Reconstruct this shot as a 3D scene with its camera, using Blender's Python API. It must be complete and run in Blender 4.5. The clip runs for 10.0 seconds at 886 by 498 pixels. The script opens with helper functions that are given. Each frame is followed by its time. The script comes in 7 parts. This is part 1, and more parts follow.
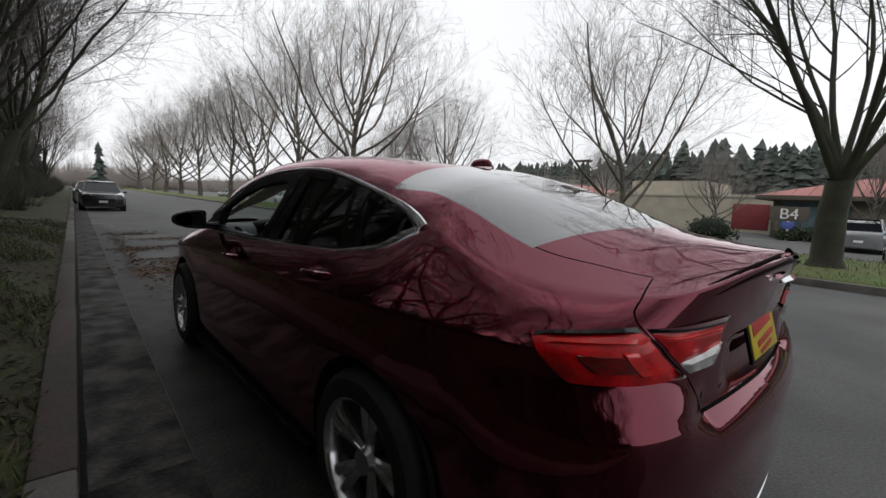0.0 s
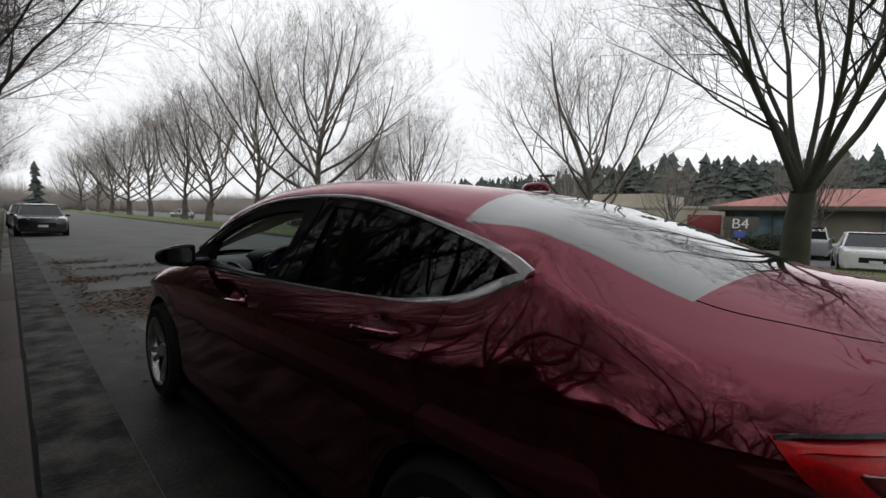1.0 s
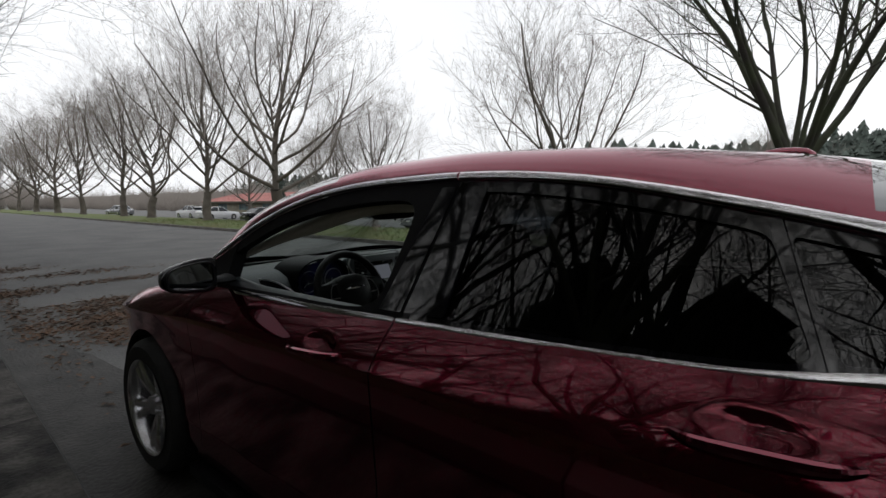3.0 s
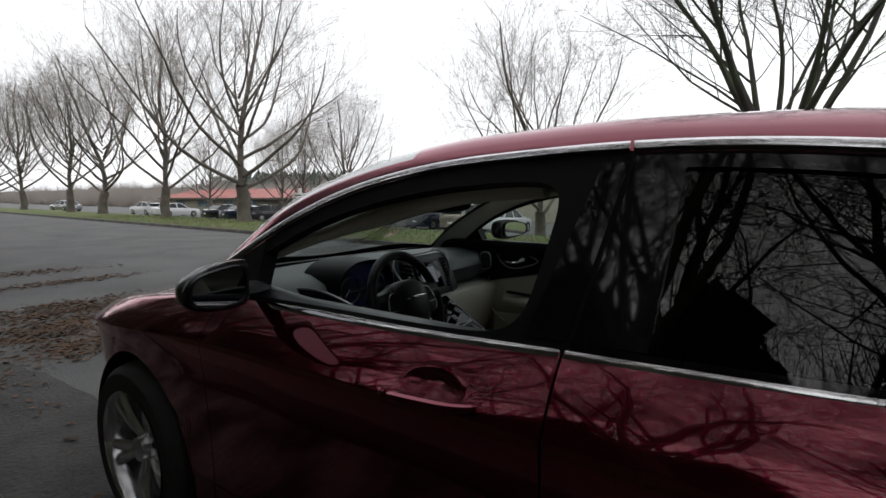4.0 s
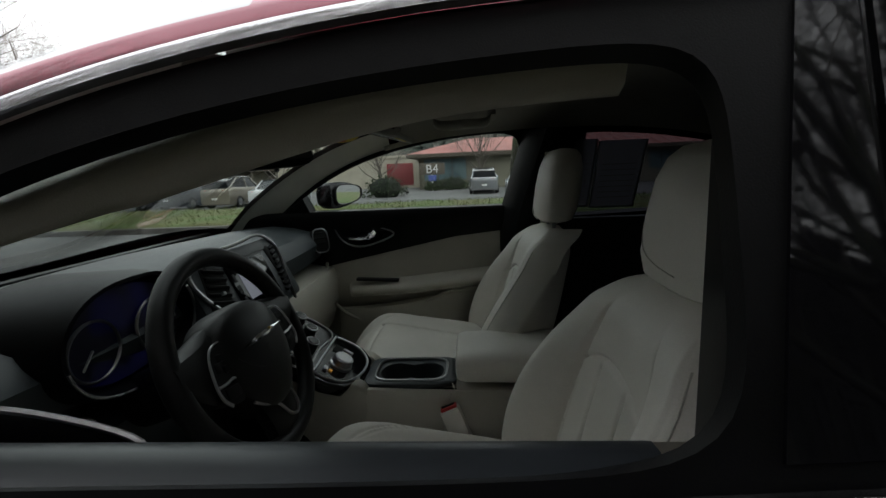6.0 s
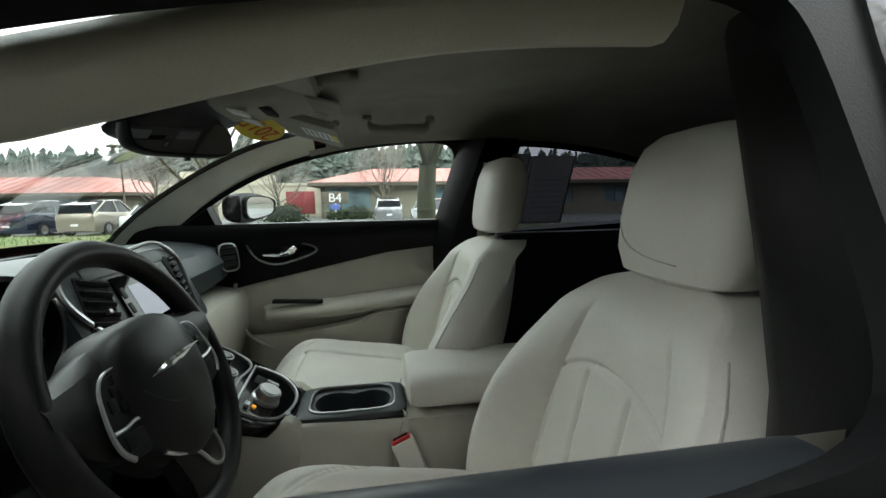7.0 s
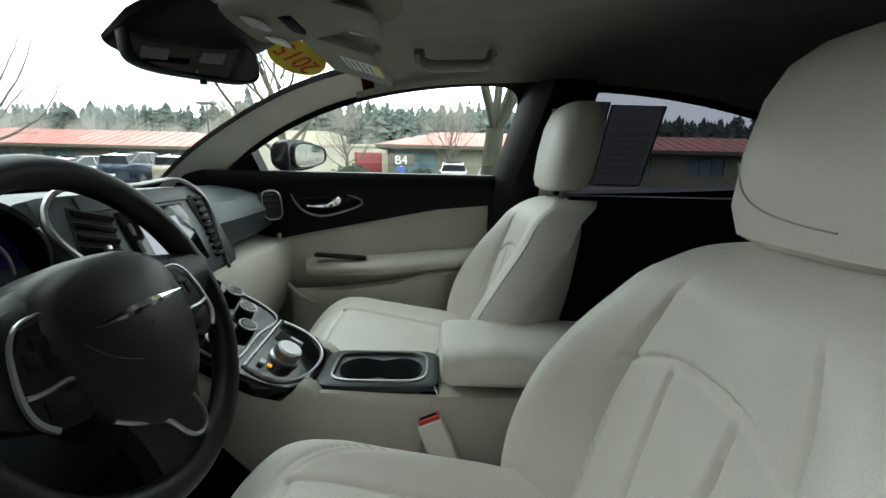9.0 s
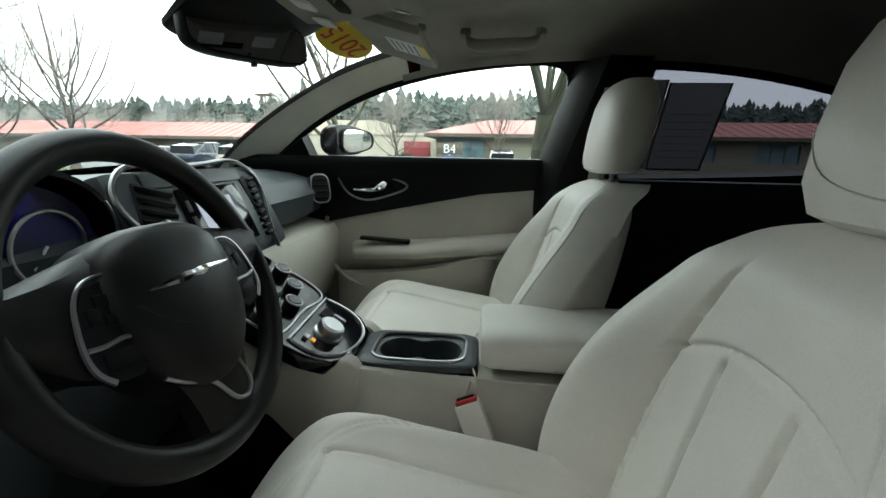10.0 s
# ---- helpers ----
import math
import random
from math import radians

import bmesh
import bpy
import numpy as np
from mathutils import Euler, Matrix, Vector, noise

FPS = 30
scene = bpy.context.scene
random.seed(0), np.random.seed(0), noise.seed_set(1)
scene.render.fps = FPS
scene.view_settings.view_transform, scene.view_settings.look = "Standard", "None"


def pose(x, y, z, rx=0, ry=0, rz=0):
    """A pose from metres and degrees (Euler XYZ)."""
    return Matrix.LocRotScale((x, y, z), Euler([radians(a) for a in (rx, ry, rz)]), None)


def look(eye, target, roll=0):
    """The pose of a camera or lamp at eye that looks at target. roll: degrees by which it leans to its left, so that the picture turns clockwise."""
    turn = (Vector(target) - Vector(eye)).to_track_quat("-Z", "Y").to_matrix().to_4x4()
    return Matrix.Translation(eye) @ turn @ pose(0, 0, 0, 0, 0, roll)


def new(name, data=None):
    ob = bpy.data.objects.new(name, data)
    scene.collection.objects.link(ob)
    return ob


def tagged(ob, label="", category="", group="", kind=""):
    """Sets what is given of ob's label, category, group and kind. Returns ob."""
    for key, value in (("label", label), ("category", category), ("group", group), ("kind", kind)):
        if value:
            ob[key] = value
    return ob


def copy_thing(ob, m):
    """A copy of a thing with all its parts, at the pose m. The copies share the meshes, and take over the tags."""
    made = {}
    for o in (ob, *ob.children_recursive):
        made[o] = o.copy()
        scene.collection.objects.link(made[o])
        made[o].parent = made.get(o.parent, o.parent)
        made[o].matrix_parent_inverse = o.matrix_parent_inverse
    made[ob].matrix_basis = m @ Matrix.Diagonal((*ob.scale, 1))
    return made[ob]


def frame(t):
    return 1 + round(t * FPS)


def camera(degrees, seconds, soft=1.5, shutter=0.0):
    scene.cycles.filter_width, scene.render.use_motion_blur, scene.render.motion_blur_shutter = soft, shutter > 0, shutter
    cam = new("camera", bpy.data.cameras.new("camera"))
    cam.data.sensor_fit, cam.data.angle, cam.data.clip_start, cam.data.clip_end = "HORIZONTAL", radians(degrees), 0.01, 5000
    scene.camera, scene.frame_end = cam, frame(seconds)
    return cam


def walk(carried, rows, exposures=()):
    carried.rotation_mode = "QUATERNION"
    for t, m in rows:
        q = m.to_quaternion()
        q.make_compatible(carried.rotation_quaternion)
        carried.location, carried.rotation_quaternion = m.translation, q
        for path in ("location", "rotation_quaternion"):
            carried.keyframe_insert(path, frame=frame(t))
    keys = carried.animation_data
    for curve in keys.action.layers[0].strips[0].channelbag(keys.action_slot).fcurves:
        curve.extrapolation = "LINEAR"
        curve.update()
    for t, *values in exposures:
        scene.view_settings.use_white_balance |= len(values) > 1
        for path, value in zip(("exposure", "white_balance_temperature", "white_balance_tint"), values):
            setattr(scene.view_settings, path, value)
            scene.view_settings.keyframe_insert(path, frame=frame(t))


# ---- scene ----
cam = camera(91.9, 10.0)
PATH = [
    (0, (-1.668, -1.223, 1.278), (-0.324, 0.24, 1.049), 2.7),
    (0.5, (-1.699, -0.973, 1.304), (-0.304, 0.448, 1.125), 2.1),
    (1, (-1.732, -0.698, 1.33), (-0.264, 0.652, 1.178), 1.6),
    (1.5, (-1.704, -0.421, 1.314), (-0.225, 0.892, 1.145), 1.1),
    (2, (-1.682, -0.168, 1.309), (-0.192, 1.126, 1.107), 2.1),
    (2.5, (-1.668, 0.111, 1.321), (-0.157, 1.365, 1.114), 1.2),
    (2.7, (-1.662, 0.211, 1.327), (-0.113, 1.434, 1.127), 0.6),
    (4, (-1.58, 0.932, 1.28), (0.103, 2.002, 1.08), 0.8),
    (4.5, (-1.503, 1.167, 1.287), (0.32, 2.0, 1.143), 0.0),
    (5, (-1.386, 1.303, 1.277), (0.543, 1.849, 1.152), -3.0),
    (5.5, (-1.183, 1.359, 1.216), (0.765, 1.781, 1.102), -1.5),
    (5.7, (-1.128, 1.392, 1.239), (0.832, 1.697, 0.987), -2.5),
    (7, (-0.961, 1.555, 1.16), (0.999, 1.228, 0.928), -1.0),
    (7.5, (-0.918, 1.572, 1.143), (1.01, 1.121, 0.861), -1.0),
    (8, (-0.871, 1.552, 1.134), (1.07, 1.198, 0.811), -0.1),
    (8.5, (-0.835, 1.523, 1.125), (1.124, 1.335, 0.767), 1.0),
    (9, (-0.811, 1.503, 1.115), (1.151, 1.463, 0.729), 1.3),
    (9.5, (-0.802, 1.496, 1.105), (1.152, 1.591, 0.691), 1.5),
    (10, (-0.806, 1.491, 1.098), (1.137, 1.667, 0.659), 1.1),
]
walk(cam, [(t, look(eye, target, roll)) for t, eye, target, roll in PATH],
     [(0.0, 0.11, 6500, 10), (2.7, 0.14, 6500, 10), (4.0, 0.46, 6500, 10), (5.7, 0.68, 6500, 9), (6.8, 2.45, 6550, 4), (7.5, 2.90, 6550, 3), (8.5, 2.95, 6450, 3), (10.0, 2.9, 6350, 3)])


# ---- daylight: a thin bright overcast ----
world = bpy.data.worlds.new("overcast")
scene.world = world
world.use_nodes = True
wn, wl = world.node_tree.nodes, world.node_tree.links
wn.clear()
w_out = wn.new("ShaderNodeOutputWorld")
w_bg = wn.new("ShaderNodeBackground")
w_sky = wn.new("ShaderNodeTexSky")
w_sky.sky_type, w_sky.sun_disc = "NISHITA", False
w_sky.sun_elevation, w_sky.sun_rotation = radians(53), radians(280)
w_sky.air_density, w_sky.dust_density = 2.0, 5.0
w_cloud = wn.new("ShaderNodeTexNoise")
w_cloud.inputs["Scale"].default_value, w_cloud.inputs["Detail"].default_value = 1.6, 5.0
w_ramp = wn.new("ShaderNodeValToRGB")
w_ramp.color_ramp.elements[0].position, w_ramp.color_ramp.elements[0].color = 0.25, (8.4, 8.55, 8.85, 1)
w_ramp.color_ramp.elements[1].position, w_ramp.color_ramp.elements[1].color = 0.75, (9.9, 10.05, 10.3, 1)
w_mix = wn.new("ShaderNodeMix")
w_mix.data_type = "RGBA"
w_mix.inputs["Factor"].default_value = 0.96
wl.new(w_cloud.outputs["Fac"], w_ramp.inputs["Fac"])
wl.new(w_sky.outputs["Color"], w_mix.inputs["A"])
wl.new(w_ramp.outputs["Color"], w_mix.inputs["B"])
wl.new(w_mix.outputs["Result"], w_bg.inputs["Color"])
w_bg.inputs["Strength"].default_value = 0.1
wl.new(w_bg.outputs["Background"], w_out.inputs["Surface"])

sun = new("sun", bpy.data.lights.new("sun", "SUN"))
sun.data.energy, sun.data.angle, sun.data.color = 0.6, radians(80), (1.0, 0.97, 0.93)
sun.matrix_world = look((0, 0, 60), (44, -8, 0))


# ---- materials ----
def mat(name, color, rough=0.5, metal=0.0, coat=0.0, vary=0.12, scale=6.0, bump=0.0, bump_scale=120.0, color2=None, spec=0.5, tone=None):
    """A node material: base colour broken up at two scales, with fine relief."""
    m = bpy.data.materials.new(name)
    m.use_nodes = True
    nt = m.node_tree
    n, l = nt.nodes, nt.links
    b = n["Principled BSDF"]
    b.inputs["Roughness"].default_value, b.inputs["Metallic"].default_value = rough, metal
    b.inputs["Coat Weight"].default_value, b.inputs["Coat Roughness"].default_value = coat, 0.02
    b.inputs["Specular IOR Level"].default_value = spec
    tc = n.new("ShaderNodeTexCoord")
    big, fine = n.new("ShaderNodeTexNoise"), n.new("ShaderNodeTexNoise")
    big.inputs["Scale"].default_value, big.inputs["Detail"].default_value = scale, 4.0
    fine.inputs["Scale"].default_value, fine.inputs["Detail"].default_value = bump_scale, 3.0
    l.new(tc.outputs["Object"], big.inputs["Vector"])
    l.new(tc.outputs["Object"], fine.inputs["Vector"])
    c2 = color2 or tuple(c * (1 - 2.0 * vary) for c in color)
    mix = n.new("ShaderNodeMix")
    mix.data_type = "RGBA"
    mix.inputs["A"].default_value, mix.inputs["B"].default_value = (*color, 1), (*c2, 1)
    rng = n.new("ShaderNodeMapRange")
    rng.inputs["From Min"].default_value, rng.inputs["From Max"].default_value = 0.35, 0.65
    l.new(big.outputs["Fac"], rng.inputs["Value"])
    l.new(rng.outputs["Result"], mix.inputs["Factor"])
    mul = n.new("ShaderNodeMix")
    mul.data_type, mul.blend_type = "RGBA", "MULTIPLY"
    mul.inputs["Factor"].default_value = min(1.0, vary * 3)
    l.new(mix.outputs["Result"], mul.inputs["A"])
    fr = n.new("ShaderNodeMapRange")
    fr.inputs["From Min"].default_value, fr.inputs["From Max"].default_value = 0.3, 0.7
    fr.inputs["To Min"].default_value, fr.inputs["To Max"].default_value = 0.65, 1.1
    l.new(fine.outputs["Fac"], fr.inputs["Value"])
    l.new(fr.outputs["Result"], mul.inputs["B"])
    l.new(mul.outputs["Result"], b.inputs["Base Color"])
    if bump:
        bp = n.new("ShaderNodeBump")
        bp.inputs["Strength"].default_value, bp.inputs["Distance"].default_value = bump, 0.01
        l.new(fine.outputs["Fac"], bp.inputs["Height"])
        l.new(bp.outputs["Normal"], b.inputs["Normal"])
    return m


def glass(name, tint, gloss=1.0, rough=0.0, power=3.8):
    """Thin glass: tinted and clear, with a mirror coat that follows Fresnel."""
    m = bpy.data.materials.new(name)
    m.use_nodes = True
    n, l = m.node_tree.nodes, m.node_tree.links
    n.clear()
    out, mix = n.new("ShaderNodeOutputMaterial"), n.new("ShaderNodeMixShader")
    tr, gl, lw = n.new("ShaderNodeBsdfTransparent"), n.new("ShaderNodeBsdfGlossy"), n.new("ShaderNodeLayerWeight")
    pw, fr = n.new("ShaderNodeMath"), n.new("ShaderNodeMath")
    tr.inputs["Color"].default_value = (*tint, 1)
    gl.inputs["Roughness"].default_value = rough
    gl.inputs["Color"].default_value = (gloss, gloss, gloss, 1)
    lw.inputs["Blend"].default_value = 0.5
    pw.operation, fr.operation = "POWER", "MULTIPLY_ADD"
    pw.inputs[1].default_value = power
    fr.inputs[1].default_value, fr.inputs[2].default_value = 0.94, 0.05
    l.new(lw.outputs["Facing"], pw.inputs[0])
    l.new(pw.outputs["Value"], fr.inputs[0])
    l.new(fr.outputs["Value"], mix.inputs["Fac"])
    l.new(tr.outputs["BSDF"], mix.inputs[1])
    l.new(gl.outputs["BSDF"], mix.inputs[2])
    l.new(mix.outputs["Shader"], out.inputs["Surface"])
    return m


def glow(name, color, strength):
    m = bpy.data.materials.new(name)
    m.use_nodes = True
    b = m.node_tree.nodes["Principled BSDF"]
    b.inputs["Base Color"].default_value = (0.01, 0.01, 0.01, 1)
    b.inputs["Emission Color"].default_value, b.inputs["Emission Strength"].default_value = (*color, 1), strength
    return m


PAINT = mat("burgundy_paint", (0.126, 0.0042, 0.0180), 0.085, 0.92, 0.85, 0.04, 2.0, 0.0, 900.0)
PAINT.node_tree.nodes["Principled BSDF"].inputs["Specular Tint"].default_value = (0.88, 0.52, 0.58, 1)
PAINT.node_tree.nodes["Principled BSDF"].inputs["Coat Roughness"].default_value = 0.012
CHROME = mat("chrome", (0.78, 0.78, 0.80), 0.09, 1.0, 0.0, 0.04, 8.0, 0.03, 60.0)
SATIN = mat("satin_chrome", (0.40, 0.40, 0.41), 0.30, 1.0, 0.0, 0.04)
BLACK_GLOSS = mat("gloss_black", (0.006, 0.006, 0.008), 0.04, 0.0, 0.0, 0.1, 6.0, 0.0, 500.0, None, 0.55)
MIRROR_CASE = mat("mirror_case", (0.010, 0.010, 0.011), 0.22, 0.0, 0.0, 0.1, 9.0, 0.0, 500.0, None, 0.35)
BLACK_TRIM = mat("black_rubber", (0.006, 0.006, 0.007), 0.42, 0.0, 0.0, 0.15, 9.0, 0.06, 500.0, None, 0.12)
# Near-black: shade inside slots, vents and wells is put into the colour.
DARK = mat("dark_cavity", (0.004, 0.004, 0.004), 0.9)
TYRE = mat("tyre_rubber", (0.015, 0.015, 0.015), 0.75, 0.0, 0.0, 0.2, 12.0, 0.3, 200.0)
RIM = mat("alloy_rim", (0.74, 0.74, 0.76), 0.13, 0.92, 0.3, 0.06)
RIM_DARK = mat("alloy_pocket", (0.05, 0.05, 0.055), 0.35, 0.5)
LAMP_RED = mat("tail_lamp_red", (0.90, 0.006, 0.012), 0.35, 0.0, 0.45, 0.25, 14.0, 0.0, 120.0, None, 0.25)
LAMP_BRIGHT = mat("tail_lamp_guide", (0.95, 0.02, 0.02), 0.15, 0.0, 1.0, 0.1, 20.0)
LAMP_DEEP = mat("tail_lamp_deep_red", (0.28, 0.004, 0.007), 0.15, 0.0, 1.0, 0.25, 20.0)
LAMP_CLEAR = mat("tail_lamp_clear", (0.72, 0.70, 0.70), 0.1, 0.3, 1.0, 0.2, 30.0)
PLATE_YELLOW = mat("yellow_plate", (0.72, 0.55, 0.02), 0.4)
PLATE_RED = mat("red_lettering", (0.6, 0.03, 0.02), 0.5)
GLASS_CLEAR = glass("clear_glass", (0.63, 0.69, 0.67))
GLASS_DARK = glass("privacy_glass", (0.045, 0.047, 0.055), 0.62)
GLASS_REAR = glass("rear_glass", (0.055, 0.058, 0.06), 0.97, 0.0, 2.1)
MIRROR = mat("mirror_glass", (0.85, 0.86, 0.87), 0.01, 1.0, 0.0, 0.01)
LEATHER = mat("cream_leather", (0.735, 0.70, 0.645), 0.46, 0.0, 0.0, 0.05, 5.0, 0.06, 420.0)
LEATHER_SEAM = mat("leather_seam", (0.56, 0.535, 0.475), 0.7)
# Lighter copy of the cream trim: light on the pillars put into colour.
LIT_CREAM = mat("lit_pillar_trim", (0.76, 0.735, 0.66), 0.8, 0.0, 0.0, 0.05, 7.0, 0.15, 700.0)
KNOB = mat("silver_knob", (0.70, 0.70, 0.71), 0.28, 0.25, 0.2, 0.04)
FRIT = glass("glass_border", (0.003, 0.003, 0.0035), 0.97, 0.0, 2.1)
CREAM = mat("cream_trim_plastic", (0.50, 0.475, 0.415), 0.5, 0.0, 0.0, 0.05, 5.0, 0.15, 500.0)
# Darker than the cream cloth it stands for: roof shade put into the colour.
SHADED_LINER = mat("shaded_headliner", (0.33, 0.312, 0.275), 0.9, 0.0, 0.0, 0.08, 7.0, 0.2, 700.0)
# Charcoal raised and blued: sky sheen is put into the base colour.
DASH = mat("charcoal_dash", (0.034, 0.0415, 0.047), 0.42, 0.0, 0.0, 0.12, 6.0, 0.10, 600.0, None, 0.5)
# Near door cap alone, paler and bluer than the off one: painted sky sheen.
DOOR_CAP = mat("sheened_door_cap", (0.017, 0.020, 0.024), 0.33, 0.0, 0.0, 0.12, 7.0, 0.02, 900.0, None, 0.45)
WHEEL_LEATHER = mat("wheel_leather", (0.0065, 0.0065, 0.007), 0.42, 0.0, 0.0, 0.12, 9.0, 0.05, 520.0, None, 0.26)
PIANO = mat("piano_black", (0.006, 0.006, 0.007), 0.07, 0.0, 0.0, 0.1, 6.0, 0.0, 300.0, None, 0.4)
CARPET = mat("dark_carpet", (0.012, 0.012, 0.012), 0.95, 0.0, 0.0, 0.2, 9.0, 0.5, 300.0)
RED_BUTTON = mat("red_buckle_button", (0.55, 0.02, 0.02), 0.4)
SCREEN = glow("lit_screen", (0.75, 0.80, 0.95), 0.07)
GAUGE = glow("blue_gauge", (0.05, 0.05, 0.75), 0.012)
g_n, g_l = GAUGE.node_tree.nodes, GAUGE.node_tree.links
g_t, g_z, g_r = g_n.new("ShaderNodeTexCoord"), g_n.new("ShaderNodeTexNoise"), g_n.new("ShaderNodeMapRange")
g_z.inputs["Scale"].default_value, g_z.inputs["Detail"].default_value = 14.0, 1.0
g_r.inputs["From Min"].default_value, g_r.inputs["From Max"].default_value = 0.42, 0.68
g_r.inputs["To Min"].default_value, g_r.inputs["To Max"].default_value = 0.0004, 0.0055
g_l.new(g_t.outputs["Object"], g_z.inputs["Vector"])
g_l.new(g_z.outputs["Fac"], g_r.inputs["Value"])
g_l.new(g_r.outputs["Result"], g_n["Principled BSDF"].inputs["Emission Strength"])
g_n["Principled BSDF"].inputs["Base Color"].default_value = (0.003, 0.003, 0.006, 1)
ASPHALT = mat("worn_asphalt", (0.128, 0.128, 0.125), 0.8, 0.0, 0.0, 0.30, 0.7, 0.8, 60.0, (0.085, 0.086, 0.085))
DAMP = mat("damp_stained_asphalt", (0.024, 0.023, 0.0215), 0.6, 0.0, 0.0, 0.33, 3.6, 0.7, 42.0, (0.050, 0.048, 0.044), 0.25)
GUTTER = mat("gutter_concrete", (0.090, 0.084, 0.076), 0.75, 0.0, 0.0, 0.33, 4.2, 0.9, 38.0, (0.007, 0.0066, 0.006), 0.22)
KERB_SHADE = mat("kerb_foot_shade", (0.010, 0.0095, 0.009), 0.8, 0.0, 0.0, 0.33, 6.0, 0.6, 60.0, None, 0.15)
KERB_RED = mat("faded_red_kerb", (0.070, 0.045, 0.041), 0.8, 0.0, 0.0, 0.3, 5.0, 0.6, 70.0, (0.05, 0.042, 0.036))
KERB_GREY = mat("kerb_concrete", (0.15, 0.14, 0.13), 0.85, 0.0, 0.0, 0.2, 3.0, 0.4, 70.0)
LITTER = mat("leaf_litter", (0.036, 0.028, 0.019), 0.95, 0.0, 0.0, 0.3, 1.4, 1.0, 45.0, (0.048, 0.060, 0.017))
LEAF_DULL = mat("dull_leaves", (0.062, 0.043, 0.029), 0.85, 0.0, 0.0, 0.3, 3.0, 0.0, 30.0, (0.035, 0.026, 0.018))
GRASS = mat("mown_grass", (0.085, 0.135, 0.028), 0.9, 0.0, 0.0, 0.25, 0.8, 1.0, 60.0, (0.12, 0.12, 0.04))
BARK = mat("grey_bark", (0.15, 0.13, 0.11), 0.9, 0.0, 0.0, 0.2, 2.0, 0.8, 40.0)
BARK_DARK = mat("dark_bark", (0.035, 0.03, 0.026), 0.9, 0.0, 0.0, 0.25, 2.0, 0.8, 40.0, (0.05, 0.06, 0.03))
# Paled: distance haze and sky between fine twigs are put into the colour.
TWIG = mat("bare_twigs", (0.27, 0.24, 0.215), 0.9)
TWIG_WOOD = mat("grey_wood_twigs", (0.115, 0.10, 0.088), 0.9)
# Near-black: the gloom of the deep wood is put into the colour.
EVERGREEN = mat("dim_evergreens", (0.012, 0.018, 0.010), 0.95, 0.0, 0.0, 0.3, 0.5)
# Greyer and lighter than needles: distance haze is put into the colour.
HAZY_CONIFER = mat("hazed_conifers", (0.090, 0.116, 0.100), 0.95, 0.0, 0.0, 0.3, 0.5, 0.0)
SHRUB = mat("shrub_leaves", (0.04, 0.065, 0.022), 0.8, 0.0, 0.0, 0.3, 2.0)
HILL = mat("bare_hillside", (0.07, 0.062, 0.05), 0.95, 0.0, 0.0, 0.3, 0.05, 0.0, 2.0, (0.05, 0.06, 0.035))
ROOF_RED = mat("red_metal_roof", (0.40, 0.145, 0.125), 0.6, 0.0, 0.0, 0.1, 0.6)
STUCCO = mat("olive_stucco", (0.20, 0.19, 0.145), 0.9, 0.0, 0.0, 0.1, 1.0, 0.3, 60.0)
BEIGE = mat("beige_stucco", (0.40, 0.37, 0.30), 0.9, 0.0, 0.0, 0.08, 1.0, 0.3, 60.0)
FASCIA = mat("brown_fascia", (0.10, 0.085, 0.065), 0.8)
WIN_BLUE = mat("reflective_window", (0.16, 0.24, 0.27), 0.08, 0.0, 0.5, 0.2, 1.2)
DOOR_RED = mat("dark_red_panel", (0.20, 0.025, 0.03), 0.6)
SIGN_WHITE = mat("white_letters", (0.8, 0.8, 0.8), 0.5)
SIGN_BLUE = mat("blue_sign", (0.08, 0.12, 0.4), 0.5)
WHITE_CAR = mat("white_car_paint", (0.62, 0.63, 0.65), 0.25, 0.0, 1.0, 0.03)
SILVER_CAR = mat("silver_car_paint", (0.30, 0.31, 0.33), 0.25, 0.6, 1.0, 0.03)
BLACK_CAR = mat("black_car_paint", (0.012, 0.013, 0.016), 0.2, 0.2, 1.0, 0.03)
LEAF_BROWN = mat("fallen_leaves", (0.150, 0.082, 0.046), 0.85, 0.0, 0.0, 0.3, 3.0, 0.0, 30.0, (0.07, 0.045, 0.028))
BLADE = mat("verge_grass", (0.056, 0.086, 0.020), 0.8, 0.0, 0.0, 0.3, 2.0, 0.0, 30.0, (0.09, 0.085, 0.035))
# Darkened mirror: the dark view it would reflect is put into its colour.
DIM_MIRROR = mat("dim_mirror", (0.22, 0.22, 0.23), 0.03, 1.0, 0.0, 0.02)
PAPER_EDGE = mat("paper_edge", (0.35, 0.35, 0.35), 0.8)
CAR_GLASS = mat("car_window", (0.02, 0.023, 0.027), 0.06, 0.0, 0.0, 0.1, 6.0, 0.0, 120.0, None, 0.35)
LAMP_WHITE = mat("headlamp_lens", (0.6, 0.6, 0.6), 0.1, 0.2, 1.0, 0.1)
TAN_CAR = mat("tan_car_paint", (0.30, 0.27, 0.22), 0.25, 0.4, 1.0, 0.03)
BLUE_CAR = mat("dark_blue_car_paint", (0.02, 0.03, 0.06), 0.22, 0.4, 1.0, 0.03)
# Dark grey sheet: the dimness of paper against the light is in its colour.
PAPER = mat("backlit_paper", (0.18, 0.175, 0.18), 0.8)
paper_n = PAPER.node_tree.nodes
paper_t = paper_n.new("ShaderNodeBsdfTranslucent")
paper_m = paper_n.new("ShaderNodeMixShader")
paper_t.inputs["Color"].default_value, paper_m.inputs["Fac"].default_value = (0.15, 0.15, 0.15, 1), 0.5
PAPER.node_tree.links.new(paper_n["Principled BSDF"].outputs["BSDF"], paper_m.inputs[1])
